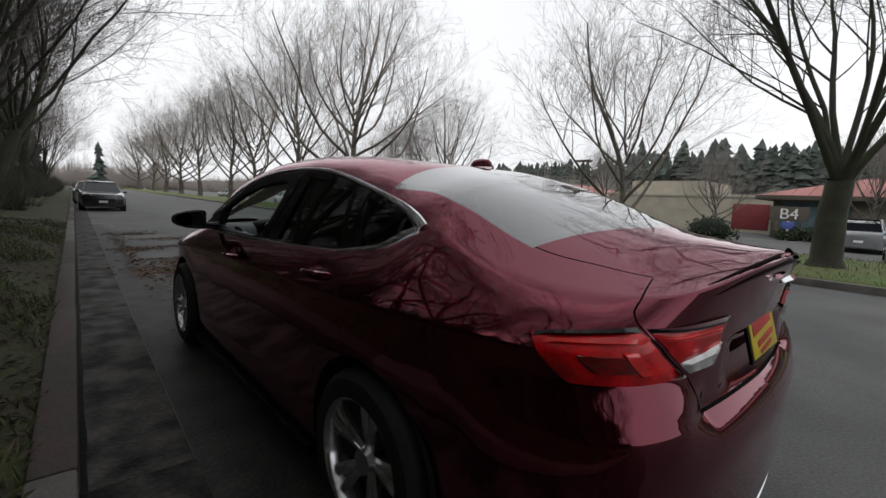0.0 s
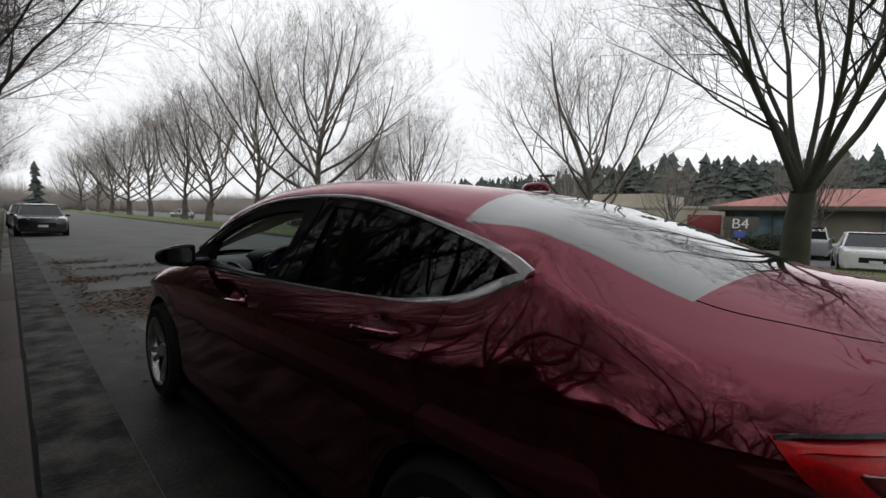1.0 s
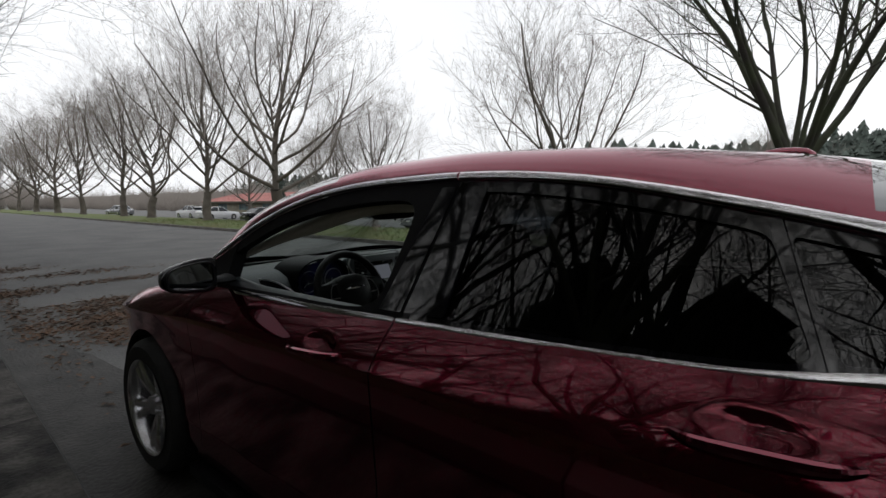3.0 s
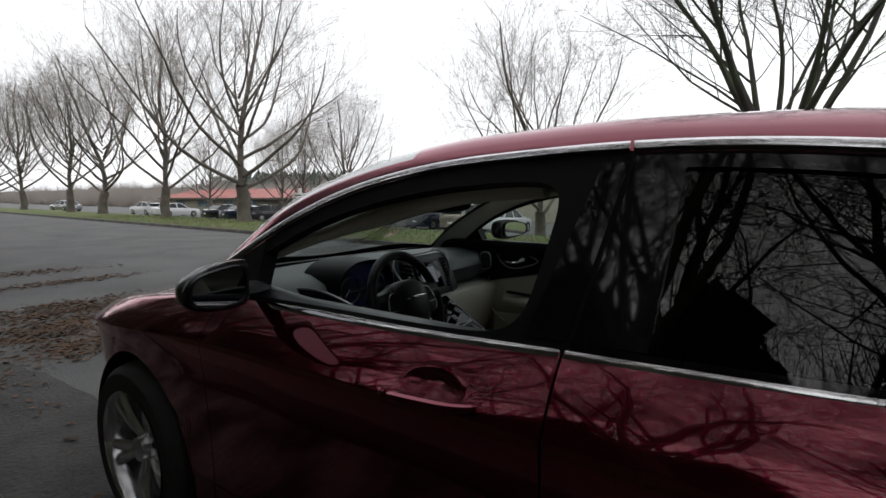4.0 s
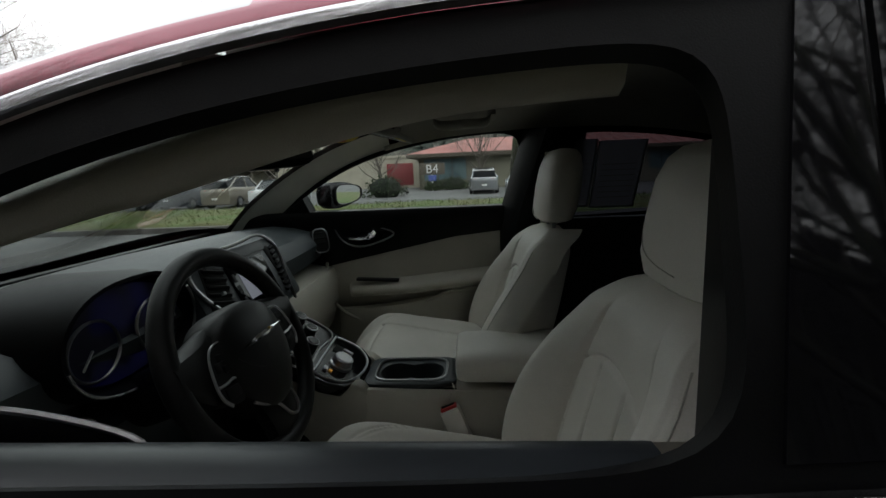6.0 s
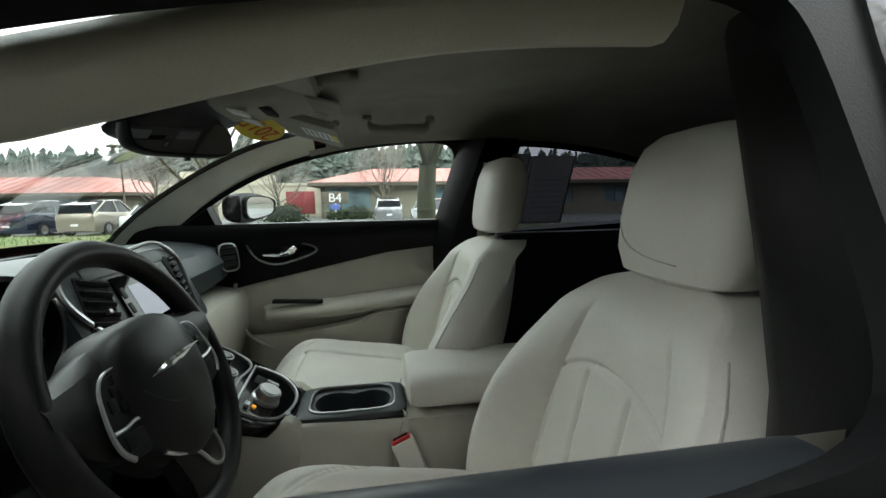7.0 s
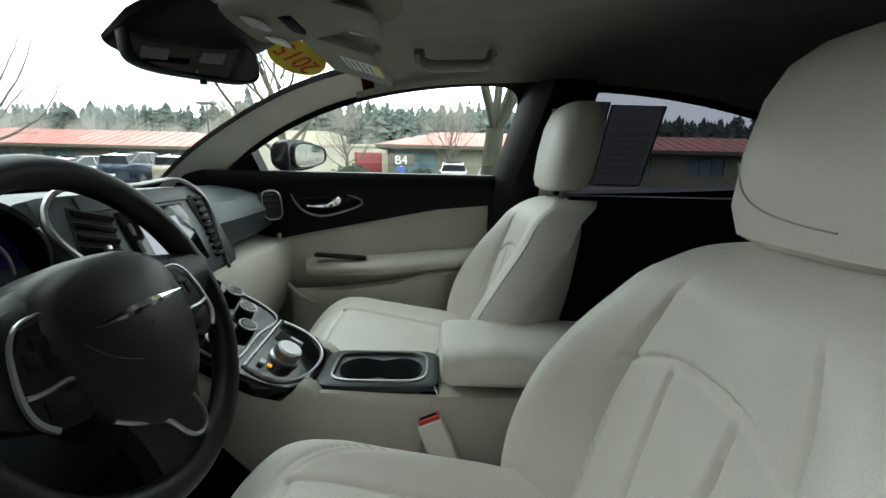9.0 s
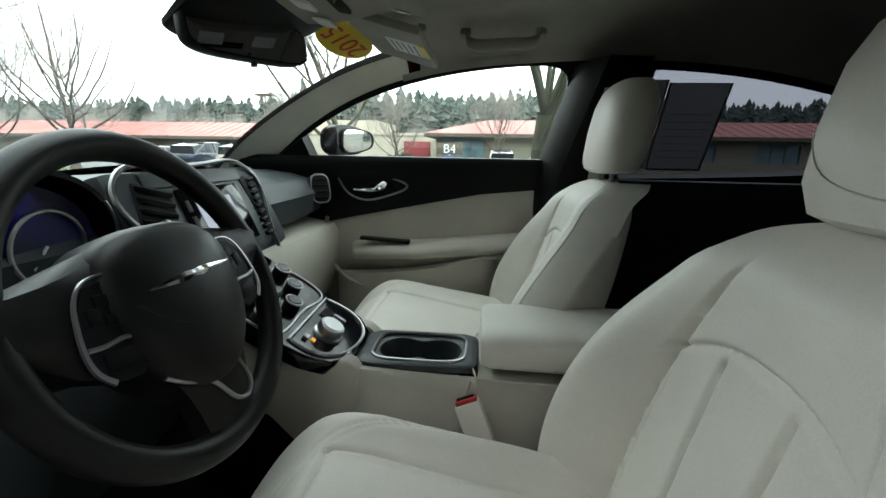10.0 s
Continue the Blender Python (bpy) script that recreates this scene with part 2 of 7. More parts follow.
PAPER.node_tree.links.new(paper_t.outputs["BSDF"], paper_m.inputs[2])
PAPER.node_tree.links.new(paper_m.outputs["Shader"], paper_n["Material Output"].inputs["Surface"])


# ---- building helpers ----
def spline(keys, values):
    """A natural cubic through (keys, values); values may be vectors."""
    x, y = np.asarray(keys, float), np.asarray(values, float)
    y = y.reshape(len(x), -1)
    n, h = len(x), np.diff(x)
    a = np.eye(n)
    r = np.zeros_like(y)
    for i in range(1, n - 1):
        a[i, i - 1:i + 2] = h[i - 1], 2 * (h[i - 1] + h[i]), h[i]
        r[i] = 6 * ((y[i + 1] - y[i]) / h[i] - (y[i] - y[i - 1]) / h[i - 1])
    c = np.linalg.solve(a, r)

    def at(t):
        i = int(np.clip(np.searchsorted(x, t) - 1, 0, n - 2))
        u, v = x[i + 1] - t, t - x[i]
        p = (c[i] * u ** 3 + c[i + 1] * v ** 3) / (6 * h[i]) + (y[i] / h[i] - c[i] * h[i] / 6) * u + (y[i + 1] / h[i] - c[i + 1] * h[i] / 6) * v
        return p if p.size > 1 else float(p[0])
    return at


def curve_pts(ctrl, n):
    """n points evenly along a smooth curve through the control points."""
    ctrl = np.asarray(ctrl, float)
    k = np.r_[0, np.cumsum(np.linalg.norm(np.diff(ctrl, axis=0), axis=1))]
    f = spline(k, ctrl)
    return [f(t) for t in np.linspace(0, k[-1], n)]


def smooth(me, angle=None):
    for p in me.polygons:
        p.use_smooth = True
    if angle is not None:
        me.set_sharp_from_angle(angle=radians(angle))


def mesh_part(name, verts, faces, material, parent=None, label="", normals=None, angle=40, materials=(), indices=None):
    me = bpy.data.meshes.new(name)
    me.from_pydata([tuple(v) for v in verts], [], faces)
    for m in (material, *materials):
        me.materials.append(m)
    if indices is not None:
        me.polygons.foreach_set("material_index", indices)
    smooth(me, None if normals is not None else angle)
    if normals is not None:
        me.normals_split_custom_set_from_vertices([tuple(v) for v in normals])
    ob = new(name, me)
    ob.parent = parent
    if label:
        tagged(ob, label)
    return ob


def part(name, bm, material, parent=None, label="", angle=40):
    me = bpy.data.meshes.new(name)
    bmesh.ops.recalc_face_normals(bm, faces=bm.faces)
    bm.to_mesh(me)
    bm.free()
    me.materials.append(material)
    smooth(me, angle)
    ob = new(name, me)
    ob.parent = parent
    if label:
        tagged(ob, label)
    return ob


def thing(name, label, category, m=None, group="", kind=""):
    ob = new(name)
    ob.empty_display_size = 0.05
    if m is not None:
        ob.matrix_world = m
    return tagged(ob, label, category, group, kind)


def box(size, m=None, bevel=0.0, bm=None, seg=2):
    """A box of that size about the pose m, with rounded edges."""
    bm = bm or bmesh.new()
    r = bmesh.ops.create_cube(bm, size=1.0, matrix=(m or Matrix()) @ Matrix.Diagonal((*size, 1)))
    if bevel:
        edges = list({e for v in r["verts"] for e in v.link_edges})
        bmesh.ops.bevel(bm, geom=edges, offset=bevel, segments=seg, affect="EDGES", profile=0.6)
    return bm


def span(lo, hi, bevel=0.0, bm=None, seg=2):
    """A box between two corners."""
    lo, hi = Vector(lo), Vector(hi)
    return box(hi - lo, Matrix.Translation((lo + hi) / 2), bevel, bm, seg)


def cyl(r, depth, m=None, seg=24, r2=None, bm=None):
    bm = bm or bmesh.new()
    bmesh.ops.create_cone(bm, cap_ends=True, segments=seg, radius1=r, radius2=r if r2 is None else r2, depth=depth, matrix=m or Matrix())
    return bm


def tube(pts, radius, sides=8, bm=None, closed=False):
    """A tube along points; radius is a number or one for each point."""
    bm = bm or bmesh.new()
    pts = [Vector(p) for p in pts]
    rs = [float(r) for r in radius] if hasattr(radius, "__len__") else [float(radius)] * len(pts)
    rings, up = [], None
    for i, p in enumerate(pts):
        a = pts[i - 1] if i or closed else p
        b = pts[(i + 1) % len(pts)] if i < len(pts) - 1 or closed else p
        d = (b - a).normalized()
        if up is None:
            up = d.orthogonal().normalized()
        up = (up - d * up.dot(d)).normalized()
        s = d.cross(up)
        rings.append([bm.verts.new(p + rs[i] * (up * math.cos(k * math.tau / sides) + s * math.sin(k * math.tau / sides))) for k in range(sides)])
    pairs = list(zip(rings, rings[1:])) + ([(rings[-1], rings[0])] if closed else [])
    for a, b in pairs:
        for k in range(sides):
            bm.faces.new((a[k], a[(k + 1) % sides], b[(k + 1) % sides], b[k]))
    if not closed:
        bm.faces.new(rings[0][::-1])
        bm.faces.new(rings[-1])
    return bm


def sweep(pts, profile, ups, bm=None, closed=False):
    """A profile of (out, across) pairs carried along points; ups gives the out direction at each."""
    bm = bm or bmesh.new()
    pts = [Vector(p) for p in pts]
    rings = []
    for i, p in enumerate(pts):
        a = pts[i - 1] if i or closed else p
        b = pts[(i + 1) % len(pts)] if i < len(pts) - 1 or closed else p
        d = (b - a).normalized()
        u = Vector(ups[i])
        u = (u - d * u.dot(d)).normalized()
        s = d.cross(u)
        prof = profile(i / (len(pts) - 1)) if callable(profile) else profile
        rings.append([bm.verts.new(p + u * float(o) + s * float(c)) for o, c in prof])
    k = len(rings[0])
    for a, b in list(zip(rings, rings[1:])) + ([(rings[-1], rings[0])] if closed else []):
        for j in range(k):
            bm.faces.new((a[j], a[(j + 1) % k], b[(j + 1) % k], b[j]))
    if not closed:
        bm.faces.new(rings[0][::-1])
        bm.faces.new(rings[-1])
    return bm


def loft(rows, bm=None, close=False, caps=False):
    """A skin over rows of points, all of one length."""
    bm = bm or bmesh.new()
    vs = [[bm.verts.new(p) for p in row] for row in rows]
    for a, b in zip(vs, vs[1:]):
        n = len(a)
        for j in range(n if close else n - 1):
            bm.faces.new((a[j], a[(j + 1) % n], b[(j + 1) % n], b[j]))
    if caps:
        bm.faces.new(vs[0][::-1])
        bm.faces.new(vs[-1])
    return bm


# ---- the street: coordinates u across, v along, laid a little askew to the car ----
STREET = pose(0, 0, 0, 0, 0, -1.8)
KERB_L, KERB_R = -1.66, 8.75


def lay(u):
    """Height of the land at u metres across the street."""
    return float(np.interp(u, [-300, -40, -14, -6, -2.2, KERB_L - 0.16, KERB_L - 0.15, KERB_R + 0.15, KERB_R + 0.16, 10.5, 14, 18, 22, 60, 90, 140, 175, 400, 3000],
                           [5, 2.5, 1.0, 0.45, 0.18, 0.10, -0.06, -0.06, 0.11, 0.20, 0.18, -0.15, -0.3, -0.3, 1.5, 9, 14, 14, 14]))


us = [-3000, -300, -120, -40, -25, -14, -9, -6, -4.5, -3.4, -2.7, -2.2, -1.9, KERB_L - 0.16, KERB_L - 0.15, KERB_R + 0.15, KERB_R + 0.16, 9.4, 10, 10.5, 11.5, 12.5, 14, 16, 18, 22, 30, 45, 60, 75, 90, 105, 120, 140, 175, 400, 3000]
vs_ = [-3000, -300, -120, -60, -40] + [i * 1.0 - 25 for i in range(0, 106)] + [90, 110, 140, 180, 250, 400, 3000]
verts, faces, idx = [], [], []
for v in vs_:
    for u in us:
        rough = 0.0 if KERB_L - 0.2 < u < KERB_R + 0.2 else 0.05 * min(1, abs(u - KERB_L) / 2) * noise.noise((u * 0.9, v * 0.9, 0)) + 0.4 * max(0, min(1, (abs(u) - 30) / 60)) * noise.noise((u * 0.05, v * 0.05, 3))
        verts.append((u, v, lay(u) + rough))
nu = len(us)
for j in range(len(vs_) - 1):
    for i in range(nu - 1):
        a = j * nu + i
        faces.append((a, a + 1, a + 1 + nu, a + nu))
        um = (us[i] + us[i + 1]) / 2
        idx.append(0 if um < KERB_L else 1 if um < 18.2 else 2 if um < 60 else 3)
ground = mesh_part("ground", verts, faces, LITTER, None, "", None, 180, (GRASS, ASPHALT, HILL), idx)
ground.matrix_world = STREET
tagged(ground, "leaf-littered verge, mown grass strip and bare hillside", "ground", kind="structure")

road = part("road", loft([[(u, v, 0.035 * (1 - ((u - 3.6) / 5.2) ** 2) - 0.012) for u in np.linspace(KERB_L + 0.42, KERB_R, 14)] for v in (-300, -60, -30, -15, -5, 0, 5, 10, 15, 20, 30, 45, 60, 90, 150, 400)]), ASPHALT)
road.matrix_world = STREET
tagged(road, "worn grey asphalt road with a slight crown", "road", kind="structure")

strip = []
for i in range(161):
    v = -8 + i * 0.15
    w = 0.46 + 0.20 * noise.noise((v * 0.8, 1.3, 0)) + 0.10 * noise.noise((v * 3.1, 4.3, 0))
    w *= 0.35 + 0.65 * float(np.interp(v, (-8, -5, 3.5, 6, 12, 16), (0.6, 1.6, 1.6, 0.8, 0.5, 0.15)))
    strip.append([(KERB_L + 0.425 + max(0.04, w) * q, v, 0.035 * (1 - ((KERB_L + 0.425 + w * q - 3.6) / 5.2) ** 2) - 0.009) for q in np.linspace(0, 1, 5)])
damp = part("damp_stain", loft(strip), DAMP)
damp.matrix_world = STREET
tagged(damp, "dark damp silt stain along the gutter joint", "stain", kind="structure")

# the gutter pan and the kerb stones, each a cast length of its own
gutter = thing("gutter", "stained concrete gutter pan beside the kerb", "gutter", STREET, kind="structure")
kerb_l = thing("kerb", "concrete kerb with worn red paint beside the verge", "kerb", STREET, kind="structure")
kerb_r = thing("kerb", "dirty concrete kerb along the grass strip", "kerb", STREET, kind="structure")
rnd = random.Random(5)
slab_me = part("gutter_slab", span((KERB_L, 0.001, -0.1), (KERB_L + 0.42, 2.999, 0.0), 0.002, seg=1), GUTTER, gutter)
stone_me = part("kerb_stone", span((KERB_L - 0.16, 0.004, -0.1), (KERB_L, 2.996, 0.125), 0.018), KERB_RED, kerb_l)
grey_me = part("kerb_stone", span((KERB_L - 0.16, 0.004, -0.1), (KERB_L, 2.996, 0.125), 0.018), KERB_GREY, kerb_l)
far_me = part("kerb_stone", span((KERB_R, 0.004, -0.1), (KERB_R + 0.16, 2.996, 0.13), 0.02), KERB_GREY, kerb_r)
for i in range(-6, 26):
    for first, parent in ((slab_me, gutter), (grey_me if i < -0.5 or i in (3, 4, 7) or i > 9 else stone_me, kerb_l), (far_me, kerb_r)):
        c = new(first.name.split(".")[0], first.data)
        c.parent = parent
        c.location = (rnd.uniform(-0.004, 0.004), i * 3.0 + 0.9, rnd.uniform(-0.004, 0.004))
for i in range(-6, 26):
    # dark ragged strip at the foot of the kerb: its shade put into colour
    edge_in = [KERB_L + 0.028 + 0.016 * noise.noise((k * 0.7 + i * 11.0, 2.0, 0)) for k in range(13)]
    part("kerb_shade_strip", loft([[(KERB_L + 0.003, i * 3.0 + 0.9 + k * 0.25, 0.010), (KERB_L + e * 0.5 - KERB_L * 0.5, i * 3.0 + 0.9 + k * 0.25, 0.009), (e, i * 3.0 + 0.9 + k * 0.25, 0.0055)] for k, e in enumerate(edge_in)]), KERB_SHADE, gutter)
for first in (slab_me, stone_me, grey_me, far_me):
    first.location = (0, -21 + 0.9, 0)
grey_me.location = (0, -24 + 0.9, 0)


# ---- bare trees ----
def grow(seed, height, trunk_r, fork, stems, spread, levels=4, twigs=5, rough=0.18, lean=0.0, leader=False):
    """Tapered trunk and limbs as one mesh of tubes; the last two orders are the twigs of the crown."""
    r = random.Random(seed)
    tv, tf, cv, cf = [], [], [], []

    def limb(p, d, length, r0, r1, n, sides, to_crown, rise=0.0):
        vv, ff = (cv, cf) if to_crown else (tv, tf)
        pts, up = [], d.orthogonal().normalized()
        base = len(vv)
        for i in range(n + 1):
            t = i / n
            rad = r0 + (r1 - r0) * t
            side = d.cross(up).normalized()
            up = side.cross(d).normalized()
            for k in range(sides):
                a = k * math.tau / sides
                vv.append(p + rad * (up * math.cos(a) + side * math.sin(a)))
            if i:
                for k in range(sides):
                    a = base + (i - 1) * sides + k
                    b = base + (i - 1) * sides + (k + 1) % sides
                    ff.append((a, b, b + sides, a + sides))
            pts.append((p.copy(), d.copy(), rad))
            p = p + d * (length / n)
            d = (d + Vector((r.uniform(-1, 1), r.uniform(-1, 1), r.uniform(-0.5, 0.9))) * rough + Vector((0, 0, rise))).normalized()
        return pts

    def branch(p, d, length, rad, level):
        crown = level >= 2
        sides = (8, 6, 4, 3, 3, 3)[level]
        pts = limb(p, d, length, rad, max(0.003, rad * (0.22 if level else 0.55)), (6, 9, 5, 3, 2, 2)[level], sides, crown, 0.11 if leader and level == 1 else 0.0)
        if level >= levels:
            return
        count = (7, 11, twigs + 3, twigs, 3, 2)[level]
        for i in range(count):
            t = 0.25 + 0.75 * (i + r.random()) / count
            q, e, rr = pts[min(len(pts) - 1, int(t * (len(pts) - 1) + 0.5))]
            out = e.orthogonal().normalized()
            out.rotate(Matrix.Rotation(r.uniform(0, math.tau), 3, e))
            dd = (e * r.uniform(0.55, 1.0) + out * r.uniform(0.5, 0.95) + Vector((0, 0, 0.22))).normalized()
            branch(q, dd, length * r.uniform(0.34, 0.60) * (1.2 - 0.5 * t), max(0.003, rr * (r.uniform(0.26, 0.46) if level == 1 else r.uniform(0.3, 0.5))), level + 1)

    top = Vector((lean, 0, 1)).normalized()
    pts = limb(Vector((0, 0, -0.15)), top, fork + 0.15, trunk_r * 1.25, trunk_r, 6, 10, False)
    # root flare
    for i in range(10):
        tv[i] = tv[i] + Vector((tv[i].x * 0.5, tv[i].y * 0.5, 0))
    q = pts[-1][0]
    if leader:
        branch(q, top, (height - fork) * 0.92, trunk_r * 0.62, 1)
        for i in range(stems):
            f, a = i / stems, i * 2.4 + r.uniform(-0.5, 0.5)
            s = spread * (1.9 - 1.35 * f) * r.uniform(0.8, 1.2)
            d = Vector((math.cos(a) * s, math.sin(a) * s, 1)).normalized()
            branch(q + Vector((0, 0, (height - fork) * 0.42 * f - 0.25)), d, (height - fork) * (0.78 - 0.34 * f) * r.uniform(0.85, 1.1), trunk_r * 0.40 * (1 - 0.5 * f), 1)
        return (tv, tf), (cv, cf)
    for i in range(stems):
        a = i * math.tau / stems + r.uniform(-0.4, 0.4)
        s = spread * r.uniform(0.5, 1.25)
        d = Vector((math.cos(a) * s, math.sin(a) * s, 1)).normalized()
        branch(q - Vector((0, 0, r.uniform(0.05, 0.3))), d, (height - fork) * r.uniform(0.72, 1.0), trunk_r * r.uniform(0.28, 0.46), 1)
    if stems < 3:
        branch(q, top, (height - fork) * 0.95, trunk_r * 0.9, 1)
    return (tv, tf), (cv, cf)


def tree(seed, bark, label, m, group, **kw):
    t = thing("tree", label, "tree", m, group)
    (tv, tf), (cv, cf) = grow(seed, **kw)
    mesh_part("trunk", tv, tf, bark, t, angle=60)
    mesh_part("crown", cv, cf, TWIG if bark is BARK else TWIG_WOOD if "alder" in label or "wood" in label else bark, t, angle=60)
    return t


def on_land(u, v, turn=0.0, s=1.0):
    return STREET @ pose(u, v, lay(u) - 0.02, 0, 0, turn) @ Matrix.Diagonal((s, s, s, 1))


# the row along the grass strip
tree(11, BARK_DARK, "large dark bare multi-stemmed maple on the grass strip", on_land(11.0, 0.35, 20), "street trees", height=11.0, trunk_r=0.24, fork=1.95, stems=10, spread=0.5, levels=4, twigs=6, rough=0.15)
tree(12, BARK, "bare multi-stemmed maple with a slender crown on grass", on_land(17.5, 8.4, 0), "street trees", height=10.5, trunk_r=0.22, fork=1.2, stems=11, spread=0.8, levels=4, twigs=5, rough=0.19, leader=True)
row = tree(13, BARK, "wide bare maple with many upright limbs on grass", on_land(13.0, 25.3, 0), "street trees", height=15.5, trunk_r=0.32, fork=2.2, stems=16, spread=1.0, levels=4, twigs=5, rough=0.19, leader=True)
row2 = tree(14, BARK, "tall bare maple with a narrow crown on grass", on_land(12.8, 35.0, 0), "street trees", height=15.0, trunk_r=0.26, fork=2.2, stems=15, spread=0.75, levels=4, twigs=5, rough=0.18, leader=True)
for src, u, v, turn, s in ((row2, 12.5, 54, 70, 1.0), (row, 12.5, 46, 120, 0.9), (row2, 12.0, 68, 200, 1.0), (row, 12, 82, 30, 1.0), (row, 12, 98, 80, 1.0), (row2, 12, 115, 10, 1.0), (row, 11, 135, 190, 1.0),
                           (row, 23.2, 27.5, 40, 0.74), (row2, 21, 30, 140, 0.6), (row2, 26, 40, 20, 0.7), (row, 30, 62, 220, 0.8), (row, 33, 9.5, 90, 0.42), (row2, 34, 1.5, 60, 0.5), (row2, 33, 18, 10, 0.5)):
    copy_thing(src, on_land(u, v, turn, s))

# the wood on the near side
wood_a = tree(21, BARK_DARK, "tall thin bare alder in the roadside wood", on_land(-6.0, 9, 0), "wood beside the road", height=12.0, trunk_r=0.13, fork=3.0, stems=5, spread=0.35, levels=4, twigs=5, rough=0.2)
wood_b = tree(22, BARK_DARK, "leaning bare alder with low drooping limbs in the wood", on_land(-4.6, 14, 0), "wood beside the road", height=9.5, trunk_r=0.15, fork=1.8, stems=6, spread=0.8, levels=4, twigs=5, rough=0.22, lean=0.25)
wood_c = tree(23, BARK_DARK, "slender bare tree with upright limbs in the wood", on_land(-7.5, 4, 0), "wood beside the road", height=13.0, trunk_r=0.16, fork=4.0, stems=4, spread=0.25, levels=4, twigs=5, rough=0.2)
r_w = random.Random(8)
for i in range(96):
    v = -22 + i * 1.15 + r_w.uniform(-0.5, 0.5)
    u = -r_w.uniform(3.9, 5.6) - (i % 4) * 2.6
    copy_thing((wood_a, wood_b, wood_c)[i % 3], on_land(u, v, r_w.uniform(0, 360), r_w.uniform(0.75, 1.2)))


over = tree(24, BARK_DARK, "bare alder leaning out over the kerb from the wood", on_land(-3.9, 1.0, 0, 1.0), "wood beside the road", height=11.0, trunk_r=0.13, fork=2.6, stems=6, spread=0.75, levels=4, twigs=6, rough=0.2, lean=0.22)
for k, (u, v, turn, s) in enumerate(((-3.7, 4.0, 15, 1.05), (-4.2, 6.8, -20, 1.1), (-3.8, 9.6, 25, 1.0), (-4.4, 12.5, -10, 1.15), (-3.6, 15.5, 10, 1.0), (-4.0, 19, -25, 1.1), (-3.9, -1.6, -18, 1.05), (-4.3, -4.2, 22, 1.1), (-3.8, -7.0, 0, 1.0), (-4.1, 23, 12, 1.1))):
    copy_thing(over, on_land(u, v, turn, s))

for i in range(7):
    copy_thing((wood_c, wood_a)[i % 2], on_land(-r_w.uniform(5.0, 7.5), -5.0 + i * 1.9 + r_w.uniform(-0.3, 0.3), r_w.uniform(0, 360), r_w.uniform(1.0, 1.35)))


# ---- far woods ----
def conifer_mass(name, spots, label, material=HAZY_CONIFER):
    vv, ff = [], []
    r = random.Random(31)
    for u, v, z, h in spots:
        w = h * r.uniform(0.18, 0.31)
        for tier in range(13):
            t0 = 0.06 + 0.90 * tier / 13 + r.uniform(-0.02, 0.02)
            ring, n = len(vv), 6
            a0 = r.random() * 6
            for k in range(n):
                a = a0 + k * math.tau / n
                q = w * (1.10 - t0) ** 0.8 * r.uniform(0.22, 1.4)
                vv.append((u + q * math.cos(a), v + q * math.sin(a), z + h * (t0 - r.uniform(0.0, 0.05))))
            vv.append((u, v, z + h * min(1.0, t0 + 0.13)))
            for k in range(n):
                ff.append((ring + k, ring + (k + 1) % n, ring + n))
    ob = mesh_part(name, vv, ff, material, angle=20)
    ob.matrix_world = STREET
    return tagged(ob, label, "woods", kind="stuff")


r_h = random.Random(4)
spots = []
for i in range(2100):
    u = r_h.uniform(115, 215)
    v = r_h.uniform(-190, 260)
    spots.append((u, v, lay(u) - 1, r_h.uniform(6.5, 11.5) * (0.80 + 0.5 * noise.noise((v * 0.025, u * 0.02, 7)) + (0.25 if -30 < v < 60 else 0))))
conifer_mass("far_conifers", spots, "conifers along the crest of the far hill, paled by haze in their colour")


def brush_mass(name, spots, label, material, seed=41):
    """Rounded bare thickets of thin upright stems, too many to count."""
    vv, ff = [], []
    r = random.Random(seed)
    for u, v, z, h, w, n in spots:
        for k in range(n):
            a, q = r.uniform(0, math.tau), w * math.sqrt(r.random())
            b = Vector((u + 0.4 * q * math.cos(a), v + 0.4 * q * math.sin(a), z))
            for s in range(3):
                top = Vector((u + q * math.cos(a) + r.uniform(-0.25, 0.25) * w, v + q * math.sin(a) + r.uniform(-0.25, 0.25) * w, z + h * r.uniform(0.4, 1.0) * (1.1 - 0.5 * q / w)))
                t = 0.006 * h * r.uniform(0.5, 1.2)
                i = len(vv)
                e = Vector((-math.sin(a), math.cos(a), 0)) * t
                f = Vector((math.cos(a), math.sin(a), 0)) * t
                vv += [b + e, b - e, b + f, top]
                ff += [(i, i + 1, i + 3), (i + 1, i + 2, i + 3), (i + 2, i, i + 3)]
    ob = mesh_part(name, vv, ff, material, angle=180)
    ob.matrix_world = STREET
    return tagged(ob, label, "woods", kind="stuff")


brush_mass("far_thicket", [(u_, r_h.uniform(-140, 240), lay(u_) - 0.5, r_h.uniform(4, 8), r_h.uniform(2.5, 5), 60) for u_ in [r_h.uniform(62, 135) for i in range(480)]], "bare grey-brown trees below the hill", TWIG)
brush_mass("hillside_thicket", [(u_, r_h.uniform(50, 420), lay(u_) - 0.5, r_h.uniform(6, 13), r_h.uniform(3, 6), 60) for u_ in [r_h.uniform(45, 135) for i in range(380)]], "hazy bare woods on the far slope", TWIG, 44)
brush_mass("road_end_thicket", [(r_h.uniform(-14, 30), r_h.uniform(150, 230), 0, r_h.uniform(7, 15), r_h.uniform(3, 6), 80) for i in range(40)] , "hazy bare trees where the road ends", TWIG, 42)
